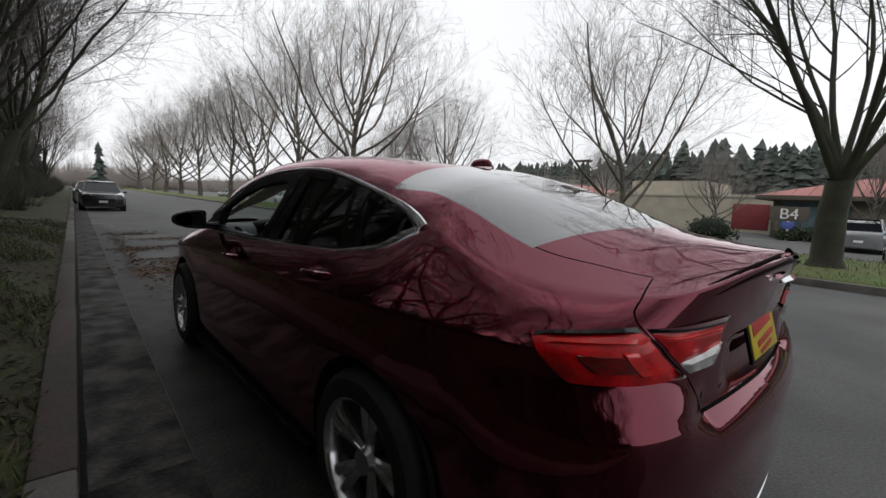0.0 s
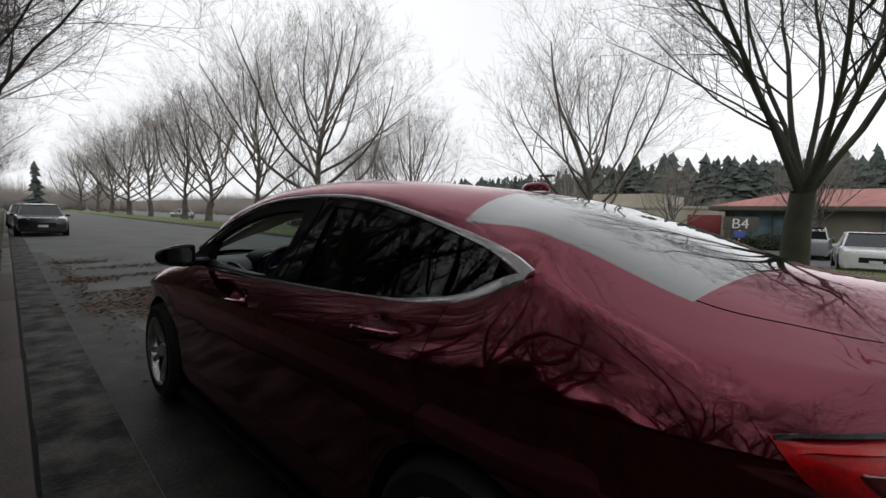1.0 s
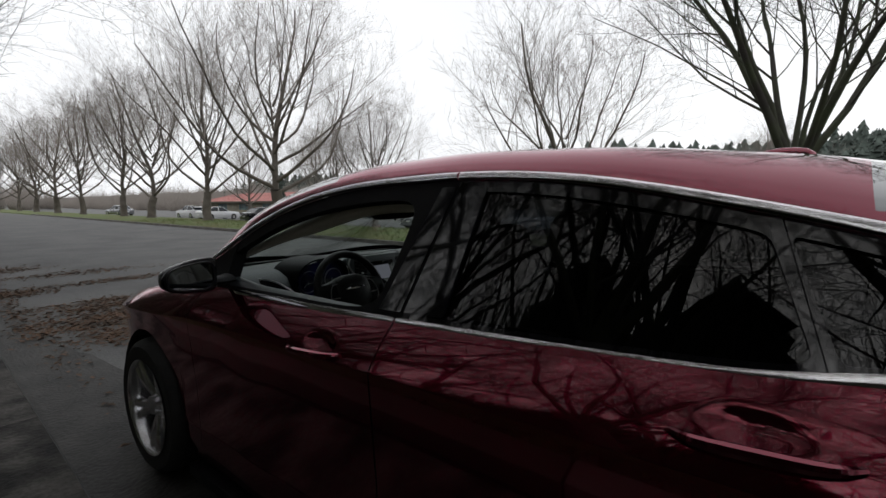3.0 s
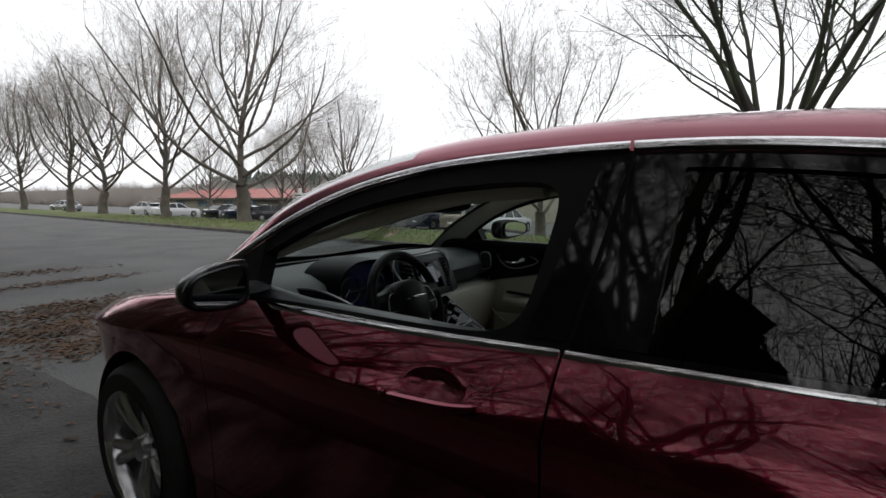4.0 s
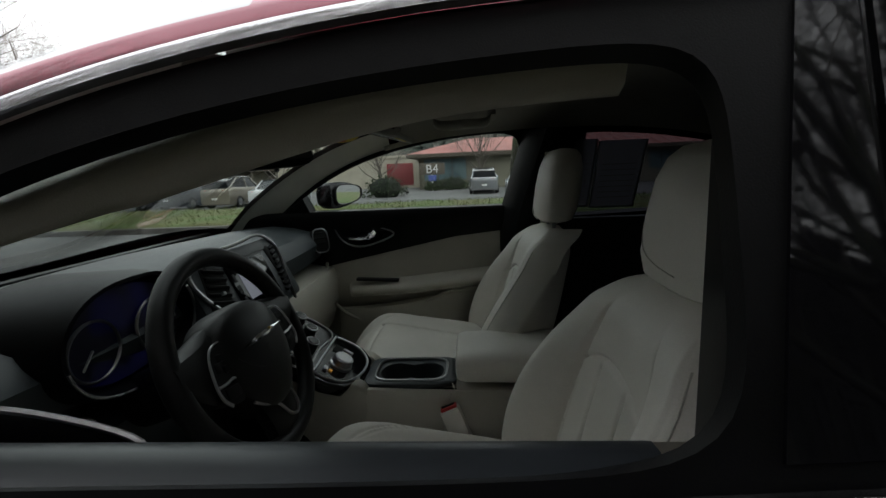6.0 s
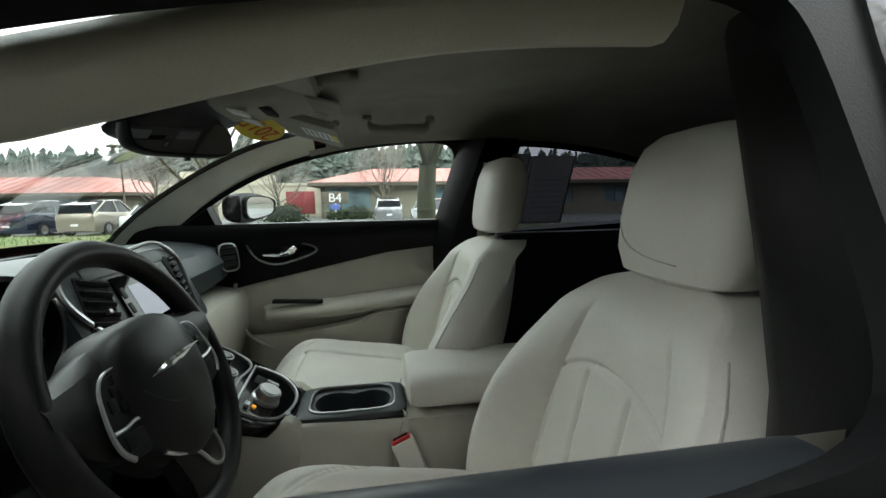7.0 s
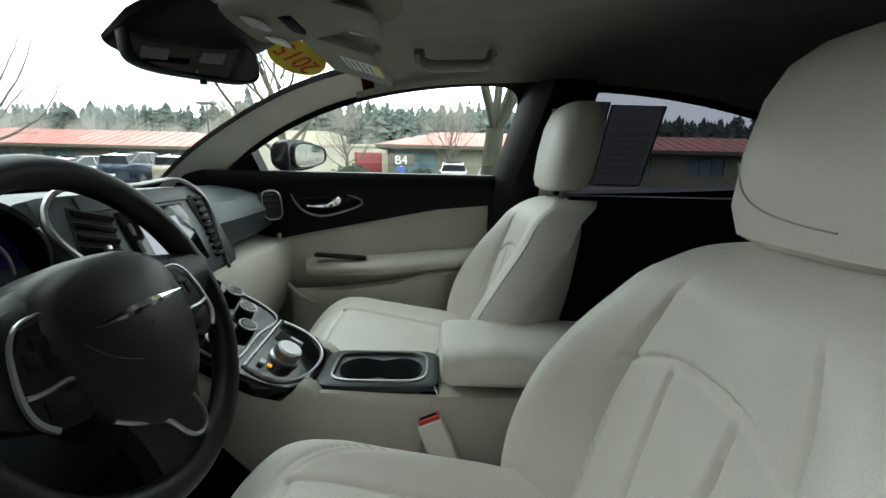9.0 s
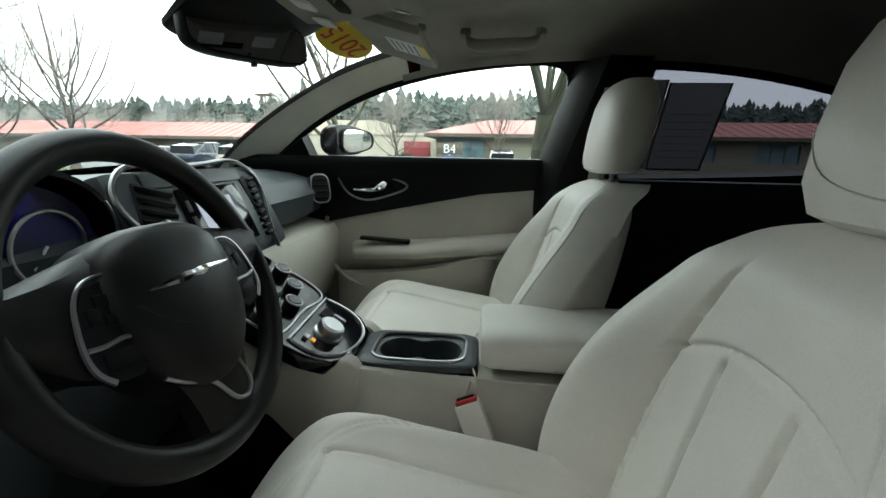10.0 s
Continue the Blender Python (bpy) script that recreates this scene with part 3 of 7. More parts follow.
brush_mass("verge_brush", [(-r_w.uniform(3.2, 9), -24 + i * 0.45, 0.2, r_w.uniform(1.0, 3.4), r_w.uniform(0.5, 1.3), 60) for i in range(260)], "bare brambles and saplings along the verge", BARK_DARK, 43)
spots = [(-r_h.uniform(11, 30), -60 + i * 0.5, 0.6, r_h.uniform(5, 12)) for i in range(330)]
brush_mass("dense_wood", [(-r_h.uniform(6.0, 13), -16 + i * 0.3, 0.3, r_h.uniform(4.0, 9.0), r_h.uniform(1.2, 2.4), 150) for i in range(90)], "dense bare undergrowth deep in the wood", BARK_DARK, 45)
# More evergreens added out of view, only to darken what the car reflects.
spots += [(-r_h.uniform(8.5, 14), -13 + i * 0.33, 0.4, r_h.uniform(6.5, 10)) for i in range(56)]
conifer_mass("wood_evergreens", spots, "near-black evergreens in the roadside wood, some unseen, to darken reflections", EVERGREEN)
conifer_mass("road_end_evergreen", [(3.0, 128, 0, 11), (-6, 90, 0, 9), (-7, 70, 0, 8), (-6.5, 55, 0, 8), (34, 60, 0, 6.5)], "pointed evergreen trees beside the road's end")


# ---- leaves, grass and litter ----
def scatter(name, count, place, size, material, label, seed, upright=False):
    """Small curled leaves or blades, too many to count."""
    r = random.Random(seed)
    vv, ff = [], []
    for _ in range(count):
        u, v, z = place(r)
        s, a = size * r.uniform(0.5, 1.3), r.uniform(0, math.tau)
        d, e = Vector((math.cos(a), math.sin(a), 0)), Vector((-math.sin(a), math.cos(a), 0))
        p = Vector((u, v, z))
        i = len(vv)
        if upright:
            tip = p + d * s * r.uniform(0.2, 0.8) + Vector((0, 0, s * r.uniform(0.5, 1.2)))
            vv += [p - e * s * 0.06, p + e * s * 0.06, (p + tip) / 2 + Vector((0, 0, s * 0.18)) + e * s * 0.04, tip]
            ff += [(i, i + 1, i + 2), (i, i + 2, i + 3)]
        else:
            k = r.uniform(0.1, 0.5) * s
            vv += [p - d * s, p + e * s * 0.5 + Vector((0, 0, k)), p + d * s + Vector((0, 0, k * r.random())), p - e * s * 0.5 + Vector((0, 0, k))]
            ff += [(i, i + 1, i + 2), (i, i + 2, i + 3)]
    ob = mesh_part(name, vv, ff, material, angle=180)
    ob.matrix_world = STREET
    return tagged(ob, label, "litter" if not upright else "grass", kind="stuff")


def road_z(u):
    return 0.035 * (1 - ((u - 3.6) / 5.2) ** 2) - 0.008


def leaf_spot(r):
    c = r.choice(((0.0, 7.6, 1.0, 0.14), (0.1, 7.2, 0.8, 0.10), (-0.45, 6.2, 0.60, 0.16), (-0.2, 6.6, 0.9, 0.12), (0.0, 7.0, 1.1, 0.3), (-0.3, 5.6, 0.5, 0.2), (-0.7, 9.2, 0.4, 0.2), (-0.5, 12.5, 0.6, 0.3), (-0.9, 9.0, 0.15, 2.5), (0.6, 9.5, 1.0, 0.15), (0.3, 11.0, 1.2, 0.2)))
    u, v = c[0] + r.gauss(0, c[2] * 0.5), c[1] + r.gauss(0, c[3])
    u = max(u, KERB_L + 0.03)
    return u, v, max(0.003, road_z(u) if u > KERB_L + 0.42 else 0.003)


scatter("fallen_leaves", 6500, leaf_spot, 0.03, LEAF_BROWN, "drifts of wet brown leaves on the road", 51)
scatter("verge_leaves", 11000, lambda r: (lambda u: (u, r.uniform(-6, 15), lay(u) + 0.02))(-1.78 - abs(r.gauss(0, 1.6))), 0.035, LEAF_DULL, "dead leaves over the verge", 52)
scatter("verge_grass", 21000, lambda r: (lambda u, v: (u, v, lay(u) + (0.0 if noise.noise((u * 0.9, v * 0.6, 2)) > -0.05 else -0.3)))(-1.76 - abs(r.gauss(0, 1.3)), r.uniform(-6, 15)), 0.085, BLADE, "rough grass and moss tufts over the verge", 53, True)
scatter("strip_grass", 14000, lambda r: (lambda u: (u, r.uniform(-6, 40), lay(u)))(r.uniform(KERB_R + 0.17, 15.5)), 0.10, GRASS, "mown grass on the strip", 54, True)


# ---- low commercial buildings across the parking lot ----
def low_building(u, v0, v1, depth, eave, ridge, name_label, wins, wall, m=None):
    """A one-storey building with a hipped metal roof; its front faces the street."""
    t = thing("building", name_label, "building", STREET, "business park buildings")
    z = 0.0
    # front wall in bays with openings
    x0 = v0
    for a, b, lo, hi in wins:
        part("wall_bay", span((u, x0, z - 0.3), (u + 0.25, v0 + a, eave)), wall, t)
        part("wall_under_window", span((u, v0 + a, z - 0.3), (u + 0.25, v0 + b, lo)), wall, t)
        part("lintel", span((u, v0 + a, hi), (u + 0.25, v0 + b, eave)), wall, t)
        x0 = v0 + b
    part("wall_bay", span((u, x0, z - 0.3), (u + 0.25, v1, eave)), wall, t)
    part("side_wall", span((u, v0 + 0.001, z - 0.3), (u + depth, v0 + 0.25, eave - 0.001)), wall, t)
    part("side_wall", span((u, v1 - 0.25, z - 0.3), (u + depth, v1 - 0.001, eave - 0.001)), wall, t)
    part("back_wall", span((u + depth - 0.25, v0, z - 0.3), (u + depth, v1, eave - 0.002)), wall, t)
    for a, b, lo, hi in wins:
        w = part("window", span((u + 0.12, v0 + a, lo), (u + 0.16, v0 + b, hi)), WIN_BLUE, t)
        n = max(1, round((b - a) / 1.1))
        for k in range(n + 1):
            c = v0 + a + (b - a) * k / n
            part("mullion", span((u + 0.06, c - 0.03, lo), (u + 0.12, c + 0.03, hi)), FASCIA, w)
    o = 0.9
    part("fascia", span((u - o, v0 - o, eave - 0.02), (u + depth + o, v1 + o, eave + 0.28), 0.02), FASCIA, t)
    e, h = eave + 0.28, ridge
    k = min(depth / 2 + o, 5.0)
    rows = [[(u - o, v0 - o, e), (u - o, v1 + o, e)], [(u - o + k, v0 - o + k, h), (u - o + k, v1 + o - k, h)], [(u + depth + o - k, v0 - o + k, h), (u + depth + o - k, v1 + o - k, h)], [(u + depth + o, v0 - o, e), (u + depth + o, v1 + o, e)]]
    bm = loft(rows)
    bm.verts.ensure_lookup_table()
    V = bm.verts
    bm.faces.new((V[0], V[2], V[4], V[6]))
    bm.faces.new((V[1], V[7], V[5], V[3]))
    bm.faces.new((V[0], V[6], V[7], V[1]))
    roof = part("roof", bm, ROOF_RED, t, angle=10)
    for i in range(int((v1 - v0 + 2 * o) / 0.9)):
        c = v0 - o + 0.45 + i * 0.9
        f = min(1.0, (c - v0 + o) / k, (v1 + o - c) / k)
        part("roof_rib", tube([(u - o, c, e + 0.02), (u - o + k * f, c, e + (h - e) * f + 0.02)], 0.025, 4), ROOF_RED, roof)
    return t


low_building(35.2, -30.0, 6.6, 16, 2.35, 4.0, "olive one-storey office building with a red hipped roof",
             [(9, 12, 0.7, 2.1), (15, 18, 0.7, 2.1), (21, 23, 0.5, 2.1), (25.5, 28.5, 0.5, 2.1), (32.6, 36.2, 0.45, 2.2)], STUCCO)
low_building(38.0, 23.0, 58.0, 14, 1.9, 3.7, "long olive office building with a red metal roof",
             [(2, 5, 0.5, 1.7), (7.5, 9, 0.1, 1.7), (12, 15, 0.5, 1.7), (18, 19.5, 0.1, 1.7), (22, 26, 0.5, 1.7), (29, 32, 0.5, 1.7)], STUCCO)
low_building(40.0, 64.0, 100.0, 14, 1.9, 3.9, "far olive office building with a red metal roof",
             [(3, 6, 0.5, 1.7), (10, 13, 0.5, 1.7), (18, 22, 0.5, 1.7), (27, 31, 0.5, 1.7)], STUCCO)
block = thing("building", "plain beige flat-roofed stucco block with a dark red door", "building", STREET, "business park buildings")
part("wall", span((41.0, 7.2, -0.3), (52, 22.0, 2.6)), BEIGE, block)
part("parapet", span((40.9, 7.1, 2.6), (52.1, 22.1, 2.85), 0.02), BEIGE, block)
part("door", span((40.94, 8.0, 0.0), (41.02, 10.6, 2.1), 0.02), DOOR_RED, block)
part("upper_storey", span((44.0, 14, 2.8), (52, 21.0, 4.2)), BEIGE, block)

sign = thing("building_sign", "white B4 letters on a dark board with a blue post sign", "sign", STREET @ pose(33.0, 5.25, 0.0, 90, 0, -90))
part("board", span((-1.0, 0.95, -0.05), (1.0, 1.85, 0.0), 0.01), FASCIA, sign)
cu = bpy.data.curves.new("letters", "FONT")
cu.body, cu.size, cu.extrude, cu.align_x = "B4", 0.95, 0.02, "CENTER"
cu.materials.append(SIGN_WHITE)
letters = new("letters", cu)
letters.parent, letters.location = sign, (0, 1.08, 0.03)
part("post", span((-0.06, -0.35, -0.10), (0.06, 0.95, -0.02), 0.01), SIGN_WHITE, sign)
part("blue_panel", span((-0.3, 0.45, -0.02), (0.3, 0.9, 0.02), 0.01), SIGN_BLUE, sign)


# ---- parked vehicles ----
def parked_car(paint, label, m, length=4.6, width=1.8, height=1.45, kind_="saloon", group="parked cars"):
    """An ordinary parked car, nose towards +y of its pose."""
    t = thing("parked_car", label, "car", m, group)
    L, W, H = length / 2, width / 2, height
    belt = 0.62 * H
    boot = {"saloon": 0.55, "suv": 0.05, "hatch": 0.1}[kind_]
    ys = [L, L * 0.97, L * 0.80, L * 0.40, 0.0, -L * 0.45, -L * 0.80, -L * 0.97, -L]
    tops = [0.52, 0.60, 0.64, 0.68, 0.69, 0.70, 0.70 if kind_ == "saloon" else 0.72, 0.66, 0.55]
    ws = [0.70, 0.88, 0.97, 1.0, 1.0, 1.0, 0.98, 0.90, 0.74]
    lows = [0.24, 0.2, 0.18, 0.17, 0.17, 0.17, 0.18, 0.22, 0.28]
    rows = []
    for y, zt, w, zl in zip(ys, tops, ws, lows):
        zt = zt * H / 1.05
        x = W * w
        rows.append([(-x * 0.93, y, zl), (-x, y, zl + 0.15), (-x * 1.0, y, zt - 0.14), (-x * 0.95, y, zt - 0.03), (-x * 0.80, y, zt), (x * 0.80, y, zt), (x * 0.95, y, zt - 0.03), (x * 1.0, y, zt - 0.14), (x, y, zl + 0.15), (x * 0.93, y, zl)])
    part("body", loft(rows, close=True, caps=True), paint, t, angle=35)
    b = 0.66 * H / 1.05
    front, fr, rr, back = L * 0.42, L * 0.10, -L * 0.42, -L * (0.72 if kind_ == "saloon" else 0.92)
    def hoop(y, z, w):
        return [(-w, y, z), (w, y, z)]
    glass_rows = []
    for y, z0, z1, w0, w1 in ((front, b, b + 0.02, 0.84, 0.80), (fr, b, H - 0.03, 0.86, 0.66), (rr, b, H - 0.04, 0.86, 0.66), (back, b, b + 0.03 if kind_ == "saloon" else H - 0.22, 0.82, 0.72)):
        glass_rows.append([(-W * w0, y, z0), (-W * w1, y, z1), (W * w1, y, z1), (W * w0, y, z0)])
    part("window_glass", loft(glass_rows, caps=True), CAR_GLASS, t, "dark window glass", angle=20)
    part("roof", loft([[(-W * 0.67, y, z - 0.02), (-W * 0.60, y, z + 0.01), (W * 0.60, y, z + 0.01), (W * 0.67, y, z - 0.02)] for y, z in ((fr + 0.05, H - 0.03), (0, H), (rr - 0.05, H - 0.03))]), paint, t)
    for sx in (-1, 1):
        for y0, z0, w0, y1, z1, w1 in ((front, b, 0.85, fr, H - 0.03, 0.67), (-0.15 * L, b, 0.865, -0.15 * L, H - 0.01, 0.665), (back, b, 0.83, rr, H - 0.04, 0.67)):
            part("pillar", tube([(sx * W * w0, y0, z0), (sx * W * w1, y1, z1)], 0.035, 6), paint, t)
        part("headlamp", box((0.36, 0.1, 0.13), pose(sx * W * 0.66, L * 0.955, 0.52 * H / 1.05, 0, 0, -sx * 12), 0.03), LAMP_WHITE, t, "clear headlamp")
        part("tail_lamp", box((0.30, 0.1, 0.16), pose(sx * W * 0.70, -L * 0.955, 0.57 * H / 1.05, 0, 0, sx * 12), 0.03), LAMP_RED, t, "red tail lamp")
        part("door_mirror", box((0.16, 0.09, 0.11), pose(sx * W * 1.06, front * 0.86, b + 0.03), 0.03), paint, t)
        for y in (L * 0.62, -L * 0.60):
            w = part("wheel", cyl(0.33, 0.2, pose(sx * W * 0.90, y, 0.33, 0, 90, 0), 28), TYRE, t)
            part("rim", cyl(0.21, 0.215, pose(sx * W * 0.90, y, 0.33, 0, 90, 0), 20), RIM, w)
    part("number_plate", span((-0.16, L * 0.985, 0.40), (0.16, L * 1.005, 0.50), 0.004), SIGN_WHITE, t)
    part("number_plate", span((-0.16, -L * 1.005, 0.50), (0.16, -L * 0.985, 0.60), 0.004), SIGN_WHITE, t)
    part("grille", span((-0.42, L * 0.99, 0.42), (0.42, L * 1.002, 0.60), 0.01), DARK, t)
    return t


def at_lot(u, v, turn=0.0):
    return STREET @ pose(u, v, lay(u) + 0.0, 0, 0, turn)


parked_car(BLACK_CAR, "dark saloon parked facing along the kerb", STREET @ pose(-0.62, 26.2, 0.0, 0, 0, 180), 4.5, 1.72, 1.38)
parked_car(SILVER_CAR, "silver car parked behind the dark saloon", STREET @ pose(-0.85, 34.5, 0.0, 0, 0, 180), 4.5, 1.72, 1.36)
parked_car(DOOR_RED, "red car parked far along the kerb", STREET @ pose(-0.7, 42, 0.0, 0, 0, 180), 4.5, 1.75, 1.45)
for paint, text, u, v, turn, kind_, h in ((WHITE_CAR, "white saloon parked in the lot behind the maple", 20.5, -0.9, 95, "saloon", 1.42), (SILVER_CAR, "silver sport utility car parked facing the offices", 28.0, 1.3, -88, "suv", 1.62),
                                          (SILVER_CAR, "silver estate car parked in the lot", 23.0, 21.5, -88, "hatch", 1.45), (BLUE_CAR, "dark blue sport utility car parked in the lot", 23.0, 18.4, -90, "suv", 1.72), (TAN_CAR, "tan people carrier parked in the lot", 23.0, 15.6, -90, "suv", 1.7),
                                          (WHITE_CAR, "white saloon parked in the lot", 23.2, 13.0, -92, "saloon", 1.45), (WHITE_CAR, "long white car parked beyond the grass", 22.0, 62.0, 8, "suv", 1.6), (WHITE_CAR, "white saloon parked beyond the grass", 21.0, 52.0, -80, "saloon", 1.45),
                                          (BLACK_CAR, "black saloon parked under the maples", 21.0, 41.5, -85, "saloon", 1.42), (BLUE_CAR, "dark blue saloon parked under the maples", 21.0, 38.2, -88, "saloon", 1.42), (BLACK_CAR, "black car parked under the maples", 21.2, 35.0, -90, "hatch", 1.45), (SILVER_CAR, "silver saloon parked far off on the grass side", 17.5, 75, 10, "saloon", 1.42)):
    parked_car(paint, text, at_lot(u, v, turn), 4.6, 1.8, h, kind_)


# ---- shrubs and street furniture ----
def shrub(m, w, d, h, seed, label):
    t = thing("shrub", label, "shrub", m, "shrubs by the offices")
    r = random.Random(seed)
    vv, ff = [], []
    for _ in range(900):
        a, b = r.uniform(0, math.tau), math.acos(r.uniform(0.0, 1.0))
        k = r.uniform(0.72, 1.05) * (1 + 0.18 * noise.noise((math.cos(a) * 2 + seed, math.sin(a) * 2, b * 2)))
        p = Vector((w * k * math.cos(a) * math.sin(b), d * k * math.sin(a) * math.sin(b), h * k * math.cos(b) + 0.05))
        n = Vector((r.uniform(-1, 1), r.uniform(-1, 1), r.uniform(-0.3, 1))).normalized()
        e = n.orthogonal().normalized()
        f = n.cross(e)
        s = r.uniform(0.04, 0.10)
        i = len(vv)
        vv += [p - e * s, p + f * s * 0.6, p + e * s, p - f * s * 0.6]
        ff.append((i, i + 1, i + 2, i + 3))
    mesh_part("foliage", vv, ff, SHRUB, t, angle=180)
    part("stem", loft([[(w * q * 0.8 * math.cos(a), d * q * 0.8 * math.sin(a), z) for a in np.linspace(0, math.tau, 12, endpoint=False)] for q, z in ((0.5, -0.1), (0.92, h * 0.3), (0.8, h * 0.65), (0.3, h * 0.9))], close=True, caps=True), EVERGREEN, t)
    return t


for k, (u, v, w, d, h) in enumerate(((26.5, 7.6, 1.0, 1.5, 1.35), (33.5, 3.6, 0.7, 1.3, 1.0), (33.6, 1.2, 0.7, 1.0, 1.0), (33.6, -4.5, 0.7, 1.6, 0.9), (33.4, 5.2, 0.6, 0.8, 0.9), (35.6, 26, 0.8, 3.0, 1.0), (36, 34, 0.8, 2.5, 1.1), (36, 44, 0.8, 3.0, 1.0))):
    shrub(STREET @ pose(u, v, lay(u)), w, d, h, 60 + k, "clipped green shrub before the office wall")
post = thing("sign_post", "white wooden post with small stacked notice boards on grass", "sign", STREET @ pose(11.6, 18.2, lay(11.6), 0, 0, -60))
part("post", box((0.12, 0.12, 1.9), pose(0, 0, 0.9), 0.01), SIGN_WHITE, post)
for k, z in enumerate((1.25, 1.50)):
    part("board", box((0.62, 0.04, 0.22), pose(0, -0.08, z), 0.01), SIGN_WHITE if k else BEIGE, post)
    part("board_bar", box((0.46, 0.045, 0.05), pose(0, -0.082, z), 0.004), FASCIA, post)
part("finial", cyl(0.08, 0.16, pose(0, 0, 1.92), 16, 0.02), DOOR_RED, post)
lamp_post = thing("lot_lamp", "flat-headed parking lot lamp on a thin pole", "street lamp", STREET @ pose(31.0, 19.0, lay(31)))
part("pole", cyl(0.07, 5.4, pose(0, 0, 2.6), 12, 0.05), FASCIA, lamp_post)
part("head", box((0.6, 1.3, 0.14), pose(0, 0, 5.35), 0.03), FASCIA, lamp_post)


# ---- the burgundy saloon: x across, y forward, rear axle at y = 0 ----
car = thing("car", "shiny burgundy four-door saloon with chrome window trim, parked at the kerb", "car")
AXLE_F, AXLE_R, TRACK, WHEEL_R = 2.742, 0.0, 0.905, 0.335

# stations from nose to tail: plan outline, shoulder height, top edge of the side, top edge of the side windows, roof rail, centre line
OUT = spline(range(26), np.array([(0, -0.42, -0.74, -0.87, -0.905, -0.915, -0.917, -0.918, -0.92, -0.92, -0.921, -0.922, -0.923, -0.925, -0.927, -0.928, -0.927, -0.924, -0.92, -0.91, -0.89, -0.855, -0.72, -0.45, -0.2, 0),
                                  (3.7, 3.64, 3.44, 3.1, 2.742, 2.45, 2.27, 2.07, 1.88, 1.7, 1.52, 1.35, 1.13, 0.9, 0.65, 0.4, 0.22, 0.05, -0.085, -0.22, -0.42, -0.64, -0.83, -0.905, -0.925, -0.93)]).T)
SHOULDER = spline([0, 3, 6, 10, 14, 18, 21, 25], [0.62, 0.78, 0.86, 0.885, 0.905, 0.925, 0.94, 0.94])
EDGE = spline(range(26), np.array([(0, -0.4, -0.68, -0.79, -0.82, -0.825, -0.827, -0.825, -0.822, -0.82, -0.82, -0.818, -0.817, -0.816, -0.815, -0.815, -0.813, -0.782, -0.742, -0.735, -0.725, -0.7, -0.61, -0.41, -0.2, 0),
                                   (3.62, 3.54, 3.36, 3.05, 2.72, 2.44, 2.27, 2.07, 1.88, 1.7, 1.52, 1.35, 1.13, 0.9, 0.65, 0.4, 0.22, 0.045, -0.088, -0.21, -0.42, -0.62, -0.845, -0.94, -0.98, -0.995),
                                   (0.74, 0.755, 0.8, 0.87, 0.925, 0.965, 0.983, 0.993, 0.998, 1.001, 1.003, 1.008, 1.016, 1.023, 1.033, 1.047, 1.066, 1.098, 1.165, 1.145, 1.095, 1.062, 1.068, 1.115, 1.15, 1.163)]).T)
DLO = spline(range(5, 19), np.array([(-0.825, -0.762, -0.715, -0.67, -0.641, -0.625, -0.618, -0.613, -0.615, -0.628, -0.653, -0.67, -0.707, -0.742),
                                     (2.44, 2.26, 2.085, 1.89, 1.7, 1.52, 1.35, 1.13, 0.9, 0.65, 0.4, 0.22, 0.045, -0.088),
                                     (0.965, 1.086, 1.202, 1.294, 1.348, 1.377, 1.39, 1.398, 1.393, 1.366, 1.318, 1.277, 1.226, 1.165)]).T)
RAIL = spline(range(26), np.array([(0, -0.28, -0.46, -0.55, -0.62, -0.76, -0.739, -0.703, -0.657, -0.625, -0.606, -0.596, -0.59, -0.591, -0.601, -0.619, -0.629, -0.603, -0.602, -0.6, -0.6, -0.56, -0.5, -0.33, -0.15, 0),
                                   (3.58, 3.46, 3.28, 3.02, 2.72, 2.46, 2.3, 2.11, 1.9, 1.7, 1.52, 1.35, 1.13, 0.9, 0.65, 0.4, 0.22, 0.03, -0.1, -0.24, -0.46, -0.64, -0.815, -0.915, -0.965, -0.985),
                                   (0.77, 0.8, 0.845, 0.905, 0.95, 0.99, 1.104, 1.222, 1.316, 1.372, 1.402, 1.416, 1.424, 1.418, 1.395, 1.352, 1.315, 1.305, 1.276, 1.228, 1.146, 1.115, 1.1, 1.13, 1.155, 1.163)]).T)
MID = spline(range(26), np.array([(3.55, 3.42, 3.26, 3.04, 2.85, 2.72, 2.53, 2.28, 2.05, 1.83, 1.62, 1.4, 1.15, 0.9, 0.62, 0.35, 0.17, 0, -0.15, -0.35, -0.6, -0.74, -0.85, -0.93, -0.972, -0.988),
                                  (0.785, 0.815, 0.855, 0.912, 0.955, 1, 1.085, 1.196, 1.291, 1.382, 1.44, 1.462, 1.474, 1.474, 1.464, 1.45, 1.432, 1.394, 1.352, 1.297, 1.215, 1.19, 1.178, 1.173, 1.17, 1.167)]).T)


def station(y, curve=None):
    """The station at which the side's outline stands at y."""
    lo, hi = 0.0, 25.0
    for _ in range(40):
        m = (lo + hi) / 2
        lo, hi = (m, hi) if OUT(m)[1] > y else (lo, m)
    return lo


def lid_cut(z):
    """Station of the slanting joint between boot lid and quarter panel at height z."""
    return 21.8 + float(np.interp(z, (0.77, 0.88, 0.96, 1.02, 1.04), (1.14, 0.88, 0.50, 0.08, 0.0)))


